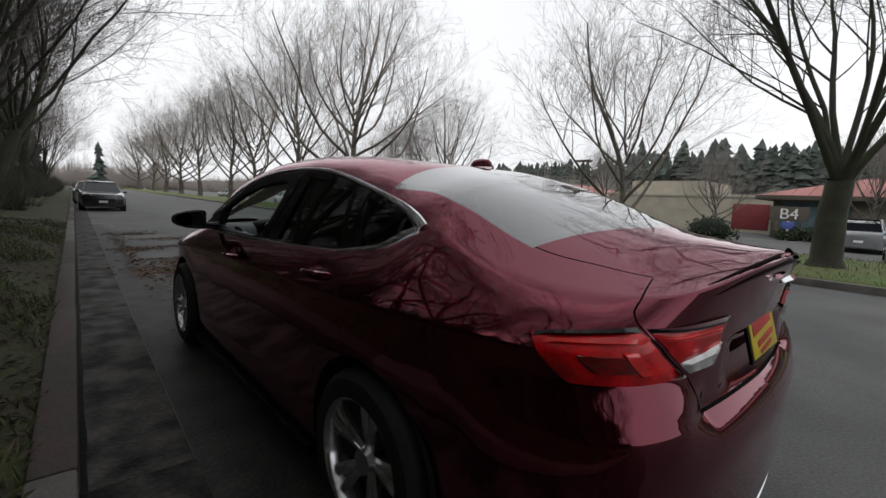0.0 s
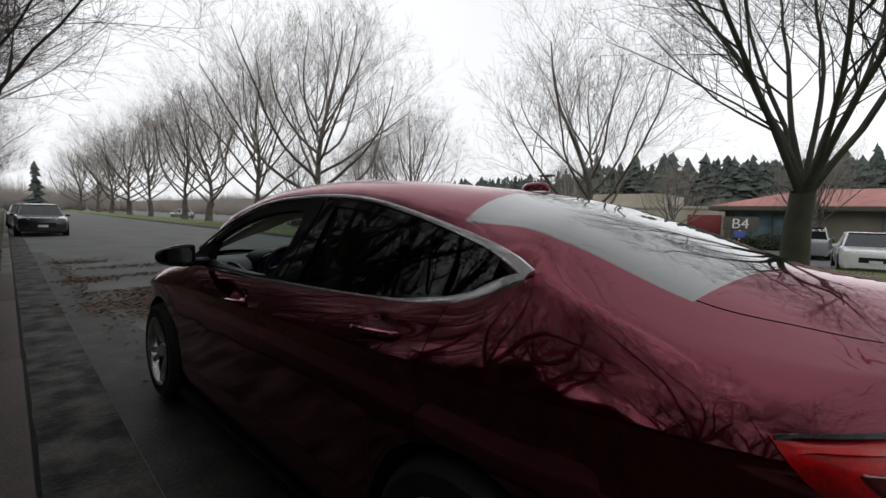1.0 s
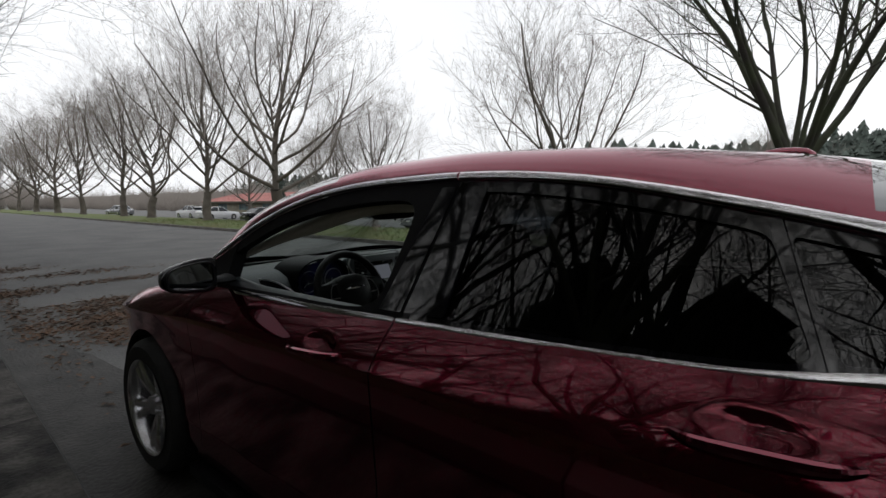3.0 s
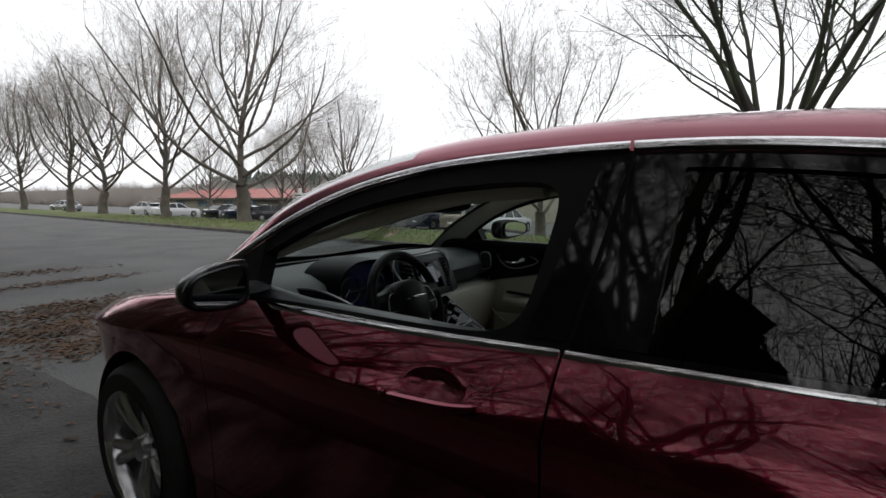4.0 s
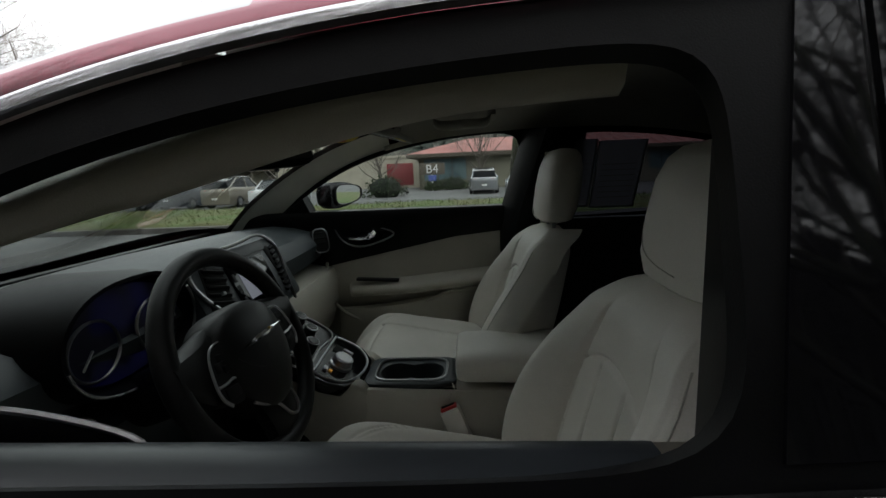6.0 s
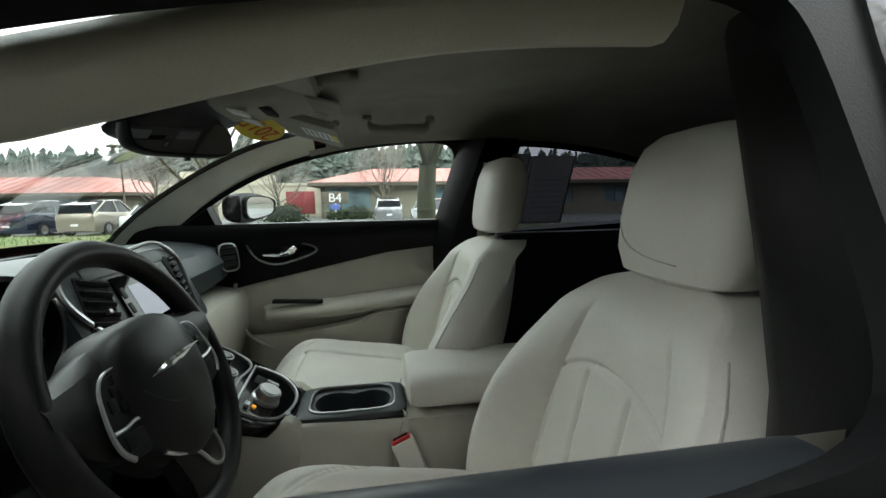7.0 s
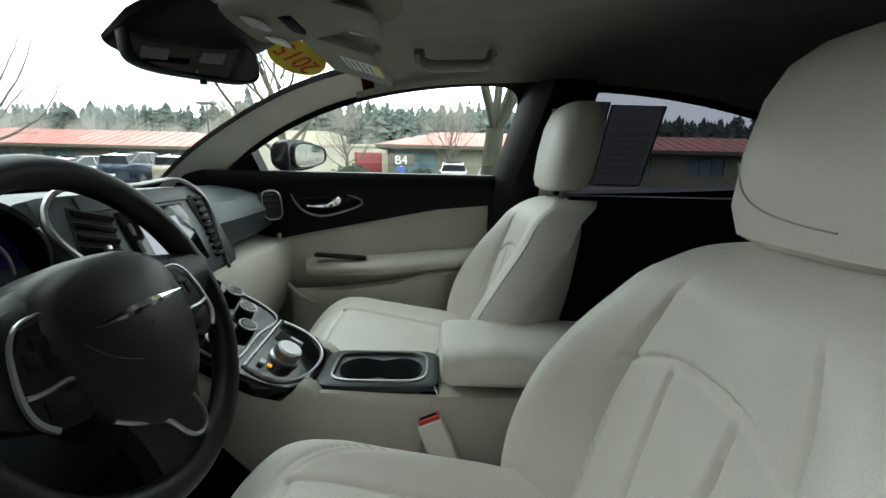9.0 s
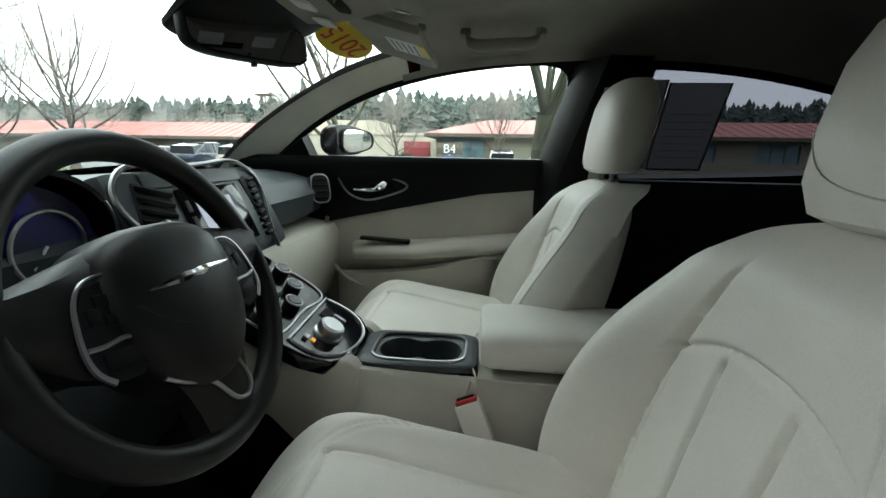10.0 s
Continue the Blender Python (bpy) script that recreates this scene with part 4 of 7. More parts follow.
def side_point(s, z):
    """The body side at grid station s and height z: the stations lean along the lid's joint."""
    w = np.clip((s - 20.4) / 1.4, 0, 1) if s < 21.8 else np.clip((24.6 - s) / 2.8, 0, 1)
    return skin(s + (lid_cut(z) - 21.8) * w, z)


def skin(s, z):
    """The body side at true station s and height z."""
    w, e, zs = OUT(s), EDGE(s), SHOULDER(s)
    t = OUT(min(25, s + 0.02)) - OUT(max(0, s - 0.02))
    t /= np.linalg.norm(t)
    inward = np.array((-t[1], t[0]))
    if z <= zs:
        d = np.interp(z, (0.14, 0.20, 0.30, 0.55, 0.75, zs), (0.16, 0.06, 0.035, 0.028, 0.012, 0.0))
        k = np.clip((s - 22.5) / 0.5, 0, 1)
        proud = (1 - k) * np.interp(z, (0.15, 0.35, 0.66, 0.76, 0.82, 0.87, 0.90), (0.3, 1.0, 1.0, 0.85, 0.50, 0.10, 0.0)) + k * np.interp(z, (0.15, 0.35, 0.69, 0.725, 0.766, 0.78), (0.3, 1.0, 1.0, 0.90, 0.30, 0.12))
        d -= 0.085 * np.clip((s - 20.2) / 1.6, 0, 1) * proud
        d += 0.022 * np.clip((s - 23.35) / 0.4, 0, 1) * np.clip((z - 0.785) / 0.03, 0, 1) * np.clip((1.0 - z) / 0.03, 0, 1)
        p = w + inward * d
        return np.array((p[0], p[1], z))
    h = min(1.0, (z - zs) / (e[2] - zs))
    p = w + (e[:2] - w) * (0.55 * h + 0.45 * h ** 1.8)
    return np.array((p[0], p[1], z))


def sill(y):
    z = 0.17
    for a in (AXLE_F, AXLE_R):
        d = abs(y - a)
        if d < 0.372:
            z = max(z, 0.345 + math.sqrt(0.372 ** 2 - d * d))
    return z


CUTS = [station(2.22), station(1.155), station(0.13), 21.0, 21.8]
cols = sorted(set([round(i / 10, 4) for i in range(251)] + [c + d for c in CUTS for d in (-0.011, 0.011)] + [station(a + q * 0.372) for a in (AXLE_F, AXLE_R) for q in (-0.999, -0.98, -0.94, -0.88, 0.88, 0.94, 0.98, 0.999)]))
HANDLES = ((1.385, 0.925), (0.36, 0.985))
cols = sorted(set(cols + [station(y + d) for y, _ in HANDLES for d in np.linspace(-0.12, 0.12, 21)]))
cols = [c for i, c in enumerate(cols) if all(abs(c - k) >= 0.0109 for k in CUTS)]
LOW = [0, 0.04, 0.1, 0.2, 0.32, 0.44, 0.56, 0.66, 0.735, 0.775, 0.785, 0.80, 0.82, 0.845, 0.87, 0.895, 0.92, 0.95, 0.975, 1.0]
HIGH = [0.04, 0.1, 0.16, 0.22, 0.28, 0.34, 0.4, 0.46, 0.52, 0.58, 0.65, 0.72, 0.8, 0.9, 1.0]
lower = []
for s in cols:
    zl, zs, ze = sill(OUT(s)[1]), SHOULDER(s), EDGE(s)[2]
    lower.append([side_point(s, zl + (zs - zl) * f) for f in LOW] + [side_point(s, zs + (ze - zs) * f) for f in HIGH])
lower = np.array(lower)
for hy, hz in HANDLES:
    q = ((lower[:, :, 1] - hy) / 0.080) ** 2 + ((lower[:, :, 2] - hz) / 0.028) ** 2
    lower[:, :, 0] += np.where(lower[:, :, 0] < 0, 0.017 * np.clip(1 - q, 0, 1) ** 1.5, 0)
NR = 6
UP = [0.0, 0.2, 0.4, 0.6, 0.8, 1.0]
IN = [0.012, 0.022, 0.05, 0.07, 0.12, 0.2, 0.3, 0.4, 0.5, 0.6, 0.7, 0.8, 0.9, 1.0]
upper = []
for s in cols:
    st = DLO(s) if 5 <= s <= 18 else EDGE(s)
    r, c = RAIL(s), MID(s)
    c = np.array((0, *c))
    flip = np.array((-1, 1, 1))
    if np.linalg.norm(st - r) < 0.004 or np.linalg.norm(r - c) < 0.004:
        upper.append([st + (r - st) * f for f in UP] + [r + (c - r) * f for f in IN])
        continue
    k = np.r_[0, np.linalg.norm(r - st), 0]
    k[2] = k[1] + np.linalg.norm(c - r)
    f = spline([0, k[1], k[2], 2 * k[2] - k[1], 2 * k[2]], [st, r, c, r * flip, st * flip])
    upper.append([f(k[1] * q) for q in UP] + [f(k[1] + (k[2] - k[1]) * q) for q in IN])
upper = np.array(upper)


def grid_normals(g):
    a = np.gradient(g, axis=0)
    b = np.gradient(g, axis=1)
    n = np.cross(b, a)
    n /= np.maximum(np.linalg.norm(n, axis=2, keepdims=True), 1e-9)
    return n


n_low, n_up = grid_normals(lower), grid_normals(upper)
if n_low[60, 5, 0] > 0:
    n_low = -n_low
if n_up[60, -1, 2] < 0:
    n_up = -n_up
n_up[:, -1, 0] = 0
for i, s in enumerate(cols):
    if not 5 <= s <= 18:
        k = float(np.clip((21.75 - s) / 0.8, 0, 1))
        m = n_low[i, -1] + n_up[i, 0]
        m /= np.linalg.norm(m)
        for g, j in ((n_low, -1), (n_up, 0)):
            v = g[i, j] * (1 - k) + m * k
            g[i, j] = v / np.linalg.norm(v)
# even out the sweep of the shoulder over the rear quarter
sk = np.array(cols)
gauss = np.exp(-((sk[:, None] - sk[None, :]) / 0.9) ** 2) * np.gradient(sk)[None, :]
gauss /= gauss.sum(axis=1, keepdims=True)
fade = (np.clip((sk - 14.5) / 1.5, 0, 1) * np.clip((21.6 - sk) / 0.8, 0, 1))[:, None, None]
fade_up = (np.clip((sk - 18.3) / 0.7, 0, 1) * np.clip((21.6 - sk) / 0.8, 0, 1))[:, None, None]
for g, k in ((n_low, fade), (n_up, fade_up)):
    even = np.einsum("ab,bcd->acd", gauss, g)
    g[:] = g * (1 - k) + even * k
    g /= np.linalg.norm(g, axis=2, keepdims=True)
n_up[0] = n_up[1]
n_low[0] = n_low[1]


def panel(name, picks, material=PAINT, mirror=False, both=False, label="", lift=0.0, parent=None):
    """Cells (grid, column, row) of the skin as one part, on the near side, the off side or both."""
    verts, normals, faces, at = [], [], [], {}

    def vert(g, i, j, sx):
        p = (lower if g == 0 else upper)[i, j]
        n = (n_low if g == 0 else n_up)[i, j]
        q = (p + n * lift) * (sx, 1, 1)
        key = tuple(np.round(q, 5))
        if key not in at:
            at[key] = len(verts)
            verts.append(q)
            normals.append(n * (sx, 1, 1))
        return at[key]
    for sx in ((1, -1) if both else (-1,) if mirror else (1,)):
        for g, i, j in picks:
            q = [vert(g, i, j, sx), vert(g, i + 1, j, sx), vert(g, i + 1, j + 1, sx), vert(g, i, j + 1, sx)]
            q = q[::-1] if sx < 0 else q
            q = [a for k, a in enumerate(q) if a != q[k - 1]]
            if len(q) > 2:
                faces.append(q)
    return mesh_part(name, verts, faces, material, parent or car, label, normals)


def is_gap(i):
    return any(abs((cols[i] + cols[i + 1]) / 2 - c) < 0.012 for c in CUTS)


nc, nl, nupr = len(cols), lower.shape[1], upper.shape[1]
groups = {}
c_f, c_b, c_r, c_q, c_l = CUTS
for i in range(nc - 1):
    s = (cols[i] + cols[i + 1]) / 2
    for j in range(nl - 1):
        bumper_row = j == 9
        if s < c_f:
            key = "front_wing" if s > 3.0 else "front_bumper"
            gap = abs(s - c_f) < 0.012
        elif s < c_b:
            key, gap = "front_door", is_gap(i)
        elif s < c_r:
            key, gap = "rear_door", is_gap(i)
        elif s < c_q:
            key, gap = "quarter_panel", abs(s - c_r) < 0.012
        elif s < c_l:
            key = "rear_bumper" if j < 9 else "quarter_panel"
            gap = abs(s - c_l) < 0.012 and j > 9
        else:
            key = "rear_bumper" if j < 9 else "boot_lid"
            gap = bumper_row or abs(s - c_l) < 0.012 and j > 9
        if gap and not (j < 3 and s < c_q):
            continue
        groups.setdefault(key, []).append((0, i, j))
    for j in range(nupr - 1):
        inner = j >= NR - 1
        if s < 5:
            key = "bonnet" if inner and s > 0.6 else "front_wing" if s > 3.0 else "front_bumper"
            if j == NR - 1 and s > 0.6:
                continue
        elif s < 9.15:
            key = "roof" if j < NR + 3 else "windscreen_surround" if j < NR + 4 or s < 5.15 or s > 9.05 else "windscreen"
        elif s < 16:
            key = "roof"
        elif s < 20:
            key = "roof" if not inner else "rear_window_surround" if j < NR or s < 16.06 or s > 19.94 else "rear_window"
        else:
            key = "boot_lid" if s > c_l or (inner and j > NR) else "quarter_panel"
            if s < c_l and j == NR:
                continue
            if abs(s - c_l) < 0.012 and not inner:
                continue
        groups.setdefault(key, []).append((1, i, j))

body = {}
for key, picks in groups.items():
    if key in ("front_bumper", "bonnet", "roof", "boot_lid", "rear_bumper"):
        body[key] = panel(key, picks, both=True)
    elif key in ("windscreen", "rear_window"):
        body[key] = panel(key, picks, GLASS_CLEAR if key == "windscreen" else GLASS_REAR, both=True, label="clear raked windscreen" if key == "windscreen" else "dark tinted rear window")
        body[key].visible_shadow = True
    elif key.endswith("surround"):
        panel(key, picks, FRIT, both=True)
    else:
        body[key] = panel(key, picks)
        body[key + "_off"] = panel(key, picks, mirror=True)
# dark inner structure behind the joints
shell = [(0, i, j) for i in range(nc - 1) for j in range(nl - 1)] + [(1, i, j) for i in range(nc - 1) for j in range(nupr - 1) if cols[i] > 20.0 or cols[i] < 5]
for mirror in (False, True):
    panel("inner_structure", shell, DARK, mirror=mirror, lift=-0.022)

# wheel housings and underside
for a in (AXLE_F, AXLE_R):
    for sx in (-1, 1):
        arc = [(a + 0.375 * math.cos(q), 0.345 + 0.375 * math.sin(q)) for q in np.linspace(-0.4, math.pi + 0.4, 22)]
        part("wheel_housing", loft([[(sx * x, y, z) for y, z in arc] for x in (0.885, 0.60)]), DARK, car)
part("underside", span((-0.80, -0.6, 0.16), (0.80, 3.0, 0.2)), DARK, car)
for sx in (-1, 1):
    part("sill_trim", span((sx * 0.87 - 0.03, 0.42, 0.15), (sx * 0.87 + 0.03, 2.32, 0.2), 0.01), BLACK_TRIM, car)


# ---- side windows: frames, glass and bright trim ----
def on_glass(y, z, sx=-1, out=0.0):
    """A point of the side window's plane, moved out along its normal."""
    x = 0.815 - 0.5 * (z - 1.0)
    return Vector((sx * (x + out * 0.894), y, z + out * 0.447))


top_yz = [(DLO(s)[1], DLO(s)[2]) for s in np.linspace(5.02, 18, 120)]
low_yz = [(EDGE(s)[1], EDGE(s)[2]) for s in np.linspace(5.02, 18, 120)]


def top_z(y):
    return float(np.interp(-y, [-p[0] for p in top_yz], [p[1] for p in top_yz]))


def low_z(y):
    return float(np.interp(-y, [-p[0] for p in low_yz], [p[1] for p in low_yz]))


def window_ring(front, back, top_in, low_in, n=40, m=16):
    """Outer and inner outline (y, z) of one window: front and back each give y at the sill, y at the top and the frame's width."""
    def ring(f0, f1, b0, b1, lo, hi):
        low = [(f0 + (b0 - f0) * t, 0) for t in np.linspace(0, 1, n)]
        low = [(y, min(low_z(y) + lo, (low_z(y) + top_z(y)) / 2)) for y, _ in low]
        high = [b1 + (f1 - b1) * t for t in np.linspace(0, 1, n)]
        high = [(y, max(top_z(y) - hi, (low_z(y) + top_z(y)) / 2)) for y in high]
        side = [(low[-1][0] + (high[0][0] - low[-1][0]) * t, low[-1][1] + (high[0][1] - low[-1][1]) * t) for t in np.linspace(0, 1, m + 2)[1:-1]]
        tip = [(high[-1][0] + (low[0][0] - high[-1][0]) * t, high[-1][1] + (low[0][1] - high[-1][1]) * t) for t in np.linspace(0, 1, m + 2)[1:-1]]
        return low + side + high + tip
    f, b = front, back
    return ring(f[0], f[1], b[0], b[1], 0, 0), ring(f[0] - f[2], f[1] - f[2], b[0] + b[2], b[1] + b[2], low_in, top_in)


def soften(pts, times=2):
    """Rounds the corners of a closed outline."""
    for _ in range(times):
        pts = [tuple((np.array(pts[i - 1]) + 2 * np.array(p) + np.array(pts[(i + 1) % len(pts)])) / 4) for i, p in enumerate(pts)]
    return pts


WINDOWS = [("front_window", (2.38, 2.34, 0.12), (1.122, 1.080, 0.128), 0.050, 0.012, None),
           ("rear_side_window", (1.148, 1.078, 0.062), (0.275, 0.345, 0.015), 0.034, 0.014, GLASS_DARK),
           ("quarter_window", (0.273, 0.343, 0.012), (0.03, 0.02, 0.03), 0.03, 0.018, GLASS_DARK)]
for sx in (-1, 1):
    for name, f, b, ti, li, gl in WINDOWS:
        if sx > 0 and name == "front_window":
            f, b, ti = (2.38, 2.34, 0.05), (1.185, 1.13, 0.098), 0.016
        outer, inner = window_ring(f, b, ti, li)
        inner = soften(inner, 14 if name == "front_window" else 3)
        rows = [[on_glass(y, z, sx, -0.004) for y, z in outer], [on_glass(y, z, sx, -0.004) for y, z in inner], [on_glass(y, z, sx, -0.03) for y, z in inner], [on_glass(y, z, sx, -0.05 if sx < 0 else -0.03) for y, z in outer]]
        frame_ob = part("window_frame", loft(rows, close=True), BLACK_GLOSS if name != "front_window" else BLACK_TRIM, car, "gloss black window frame")
        if gl or sx > 0:
            bm = bmesh.new()
            bm.faces.new([bm.verts.new(on_glass(y, z, sx, -0.012)) for y, z in inner])
            g = part(name, bm, gl or GLASS_CLEAR, car, "dark privacy glass" if gl else "clear side glass")
            g.visible_shadow = True
    # gloss pillar cover between the doors
    for y0, y1, y2, y3 in ((1.235, 1.140, 1.155, 1.087), (1.143, 1.075, 1.015, 0.985)):
        rows = [[on_glass(a + (b - a) * t, low_z(a) + 0.016 + (top_z(b) - 0.022 - low_z(a) - 0.016) * t, sx, o) for t in np.linspace(0, 1, 8)] for a, b, o in ((y0, y1, -0.01), (y0, y1, 0.0), (y2, y3, 0.0), (y2, y3, -0.01))]
        part("pillar_cover", loft(rows), BLACK_GLOSS, car, "gloss black pillar cover")
    # bright strips, split at the door joint
    for lo, hi in ((5.9, CUTS[1] + 0.28), (CUTS[1] + 0.31, 18.0)):
        pts = [on_glass(DLO(s)[1], DLO(s)[2], sx, 0.002) for s in np.linspace(lo, hi, 40)]

        def crown_prof(t, lo=lo, hi=hi, sx=sx):
            k = sx * (1.0 + 0.7 * max(0, min(1, (lo + (hi - lo) * t - 15.6) / 2.0)) ** 1.5)
            return [(0.0, -0.002 * sx), (0.008, 0.0), (0.010, 0.010 * k), (0.006, 0.019 * k), (0.0, 0.021 * k)]
        part("bright_strip", sweep(pts, crown_prof, [(sx * 0.894, 0, 0.447)] * 40), CHROME, car, "chrome window trim")
    for lo, hi in ((7.25, CUTS[1] - 0.02), (CUTS[1] + 0.02, 18.0)):
        ss = np.linspace(lo, hi, 50)
        pts = [on_glass(EDGE(s)[1], EDGE(s)[2], sx, 0.003) for s in ss]

        def prof(t, lo=lo, hi=hi, sx=sx):
            s = lo + (hi - lo) * t
            w = 0.021 + 0.030 * max(0, min(1, (s - 15.0) / 2.2)) ** 1.5 - 0.014 * max(0, min(1, (s - 17.5) / 0.5)) - (0.019 * max(0, 1 - (s - 7.25) / 0.25) if s < 7.6 else 0)
            q = -1 if sx < 0 else 1
            up = w - 0.021 if s > 10 else 0.0
            return [(0.0, q * (-0.002 - up)), (0.009, q * -up), (0.012, q * (w * 0.5 - up)), (0.008, q * (w - 0.001 - up)), (0.0, q * (w - up))]
        part("bright_strip", sweep(pts, lambda t, f=prof: [(o, -c) for o, c in f(t)], [(sx * 0.894, 0, 0.447)] * 50), CHROME, car, "chrome window trim")


# ---- wheels ----
def wheel(m, name_label):
    w = part("wheel", cyl(0.02, 0.06, Matrix.Rotation(radians(90), 4, "Y"), 16), RIM_DARK, car, name_label)
    w.matrix_world = m
    prof = [(0.225, -0.10), (0.30, -0.11), (0.325, -0.09), (0.335, -0.05), (0.335, 0.05), (0.325, 0.09), (0.30, 0.11), (0.232, 0.10), (0.222, 0.06)]
    part("tyre", loft([[(x, r * math.cos(a), r * math.sin(a)) for a in np.linspace(0, math.tau, 48, endpoint=False)] for r, x in prof], close=True), TYRE, w)
    prof = [(0.236, -0.112), (0.228, -0.108), (0.222, -0.095), (0.214, -0.05), (0.20, 0.08)]
    part("rim", loft([[(x, r * math.cos(a), r * math.sin(a)) for a in np.linspace(0, math.tau, 48, endpoint=False)] for r, x in prof], close=True), RIM, w, "bright alloy rim")
    part("rim_back", cyl(0.21, 0.02, Matrix.Translation((0.03, 0, 0)) @ Matrix.Rotation(radians(90), 4, "Y"), 40), RIM_DARK, w)
    first = None
    for k in range(10):
        a = k // 2 * math.tau / 5 + (0.16 if k % 2 else -0.16)
        if first is None:
            rows = []
            for t in np.linspace(0, 1, 7):
                r = 0.045 + 0.176 * t
                h = 0.015 + 0.010 * t
                x = -0.055 - 0.030 * math.sin(t * math.pi / 2)
                rows.append([(x + 0.022, -h, r), (x + 0.004, -h, r), (x - 0.006, -h * 0.45, r), (x - 0.006, h * 0.45, r), (x + 0.004, h, r), (x + 0.022, h, r)])
            first = part("spoke", loft(rows, close=True, caps=True), RIM, w)
            sp = first
        else:
            sp = new("spoke", first.data)
            sp.parent = w
        sp.matrix_parent_inverse = Matrix()
        sp.rotation_euler = (a, 0, 0)
    part("hub_cap", cyl(0.045, 0.03, Matrix.Translation((-0.07, 0, 0)) @ Matrix.Rotation(radians(90), 4, "Y"), 24, 0.05), RIM, w)
    return w


for y, turn in ((AXLE_R, 10), (AXLE_F, 33)):
    wheel(pose(-TRACK + 0.10, y, WHEEL_R, turn, 0, 0), "five-twin-spoke alloy wheel")
    wheel(pose(TRACK - 0.10, y, WHEEL_R, turn, 0, 180), "five-twin-spoke alloy wheel")


# ---- outside fittings of the saloon ----
def lens(name, left, right, low, high, material, lift, parents, label=""):
    """A curved lens over the body's rear corner, on both sides; left, right, low and high bound it in stations and heights."""
    made = {}
    for sx in (1, -1):
        rows = []
        for k in range(11):
            v, line = k / 10, []
            for i in range(25):
                u = i / 24
                z = low(u) + (high(u) - low(u)) * v
                s_ = left(v, z) + (right(v, z) - left(v, z)) * u
                p = skin(s_, z)
                nn = np.cross(skin(s_ + 0.03, z) - skin(s_ - 0.03, z), skin(s_, z + 0.01) - p)
                nn /= np.linalg.norm(nn)
                if nn[0] * p[0] + nn[1] * (p[1] - 0.3) < 0:
                    nn = -nn
                edge = min(1.0, 5 * min(u, 1 - u) + 0.2, 4 * min(v, 1 - v) + 0.2)
                q = p + nn * lift * edge
                line.append(Vector((q[0] * sx, q[1], q[2])))
            rows.append(line)
        made[sx] = part(name, loft(rows), material, (parents or {}).get(sx, car), label)
    return made


tail = lens("tail_lamp", lambda v, z: 21.45 - 0.46 * v ** 0.8, lambda v, z: lid_cut(z) - 0.05, lambda u: 0.878, lambda u: 0.972 + 0.034 * u, LAMP_RED, 0.012, None, "red wrap-around tail lamp")
lens("lamp_bezel", lambda v, z: 21.02, lambda v, z: lid_cut(z) - 0.05, lambda u: 0.966 + 0.030 * u, lambda u: 0.974 + 0.034 * u, BLACK_GLOSS, 0.014, tail)
lens("dark_lens", lambda v, z: 21.62 - 0.25 * v, lambda v, z: 22.02 + 0.30 * (1 - v), lambda u: 0.902, lambda u: 0.948 + 0.006 * u, LAMP_DEEP, 0.016, tail, "deep red lens")
lens("light_guide", lambda v, z: 22.12 - 0.30 * v + 0.0 * z, lambda v, z: 22.30 - 0.28 * v, lambda u: 0.893, lambda u: 0.962, LAMP_BRIGHT, 0.019, tail, "bright red light guide")
lens("light_guide", lambda v, z: 21.12, lambda v, z: 22.1, lambda u: 0.952 + 0.020 * u, lambda u: 0.962 + 0.026 * u, LAMP_BRIGHT, 0.018, tail, "bright red light guide")
lens("reversing_lens", lambda v, z: 22.45 + 0.12 * v, lambda v, z: lid_cut(z) - 0.05, lambda u: 0.880, lambda u: 0.886 + 0.022 * u, LAMP_CLEAR, 0.018, tail, "clear lens")
inner = lens("lid_lamp", lambda v, z: lid_cut(z) + 0.05, lambda v, z: 23.28, lambda u: 0.915 + 0.030 * u, lambda u: 1.004 + 0.006 * u, LAMP_RED, 0.012, None, "red lamp set in the boot lid")
lens("lamp_bezel", lambda v, z: lid_cut(z) + 0.05, lambda v, z: 23.30, lambda u: 0.996 + 0.004 * u, lambda u: 1.006 + 0.006 * u, BLACK_GLOSS, 0.014, inner)
lens("light_guide", lambda v, z: lid_cut(z) + 0.07, lambda v, z: 23.2, lambda u: 0.974 + 0.006 * u, lambda u: 0.986 + 0.006 * u, LAMP_BRIGHT, 0.018, inner, "bright red light guide")
lens("reversing_lens", lambda v, z: lid_cut(z) + 0.05, lambda v, z: 23.05 + 0.2 * v, lambda u: 0.884 + 0.004 * u, lambda u: 0.916 + 0.030 * u, LAMP_CLEAR, 0.012, inner, "clear reversing lens")

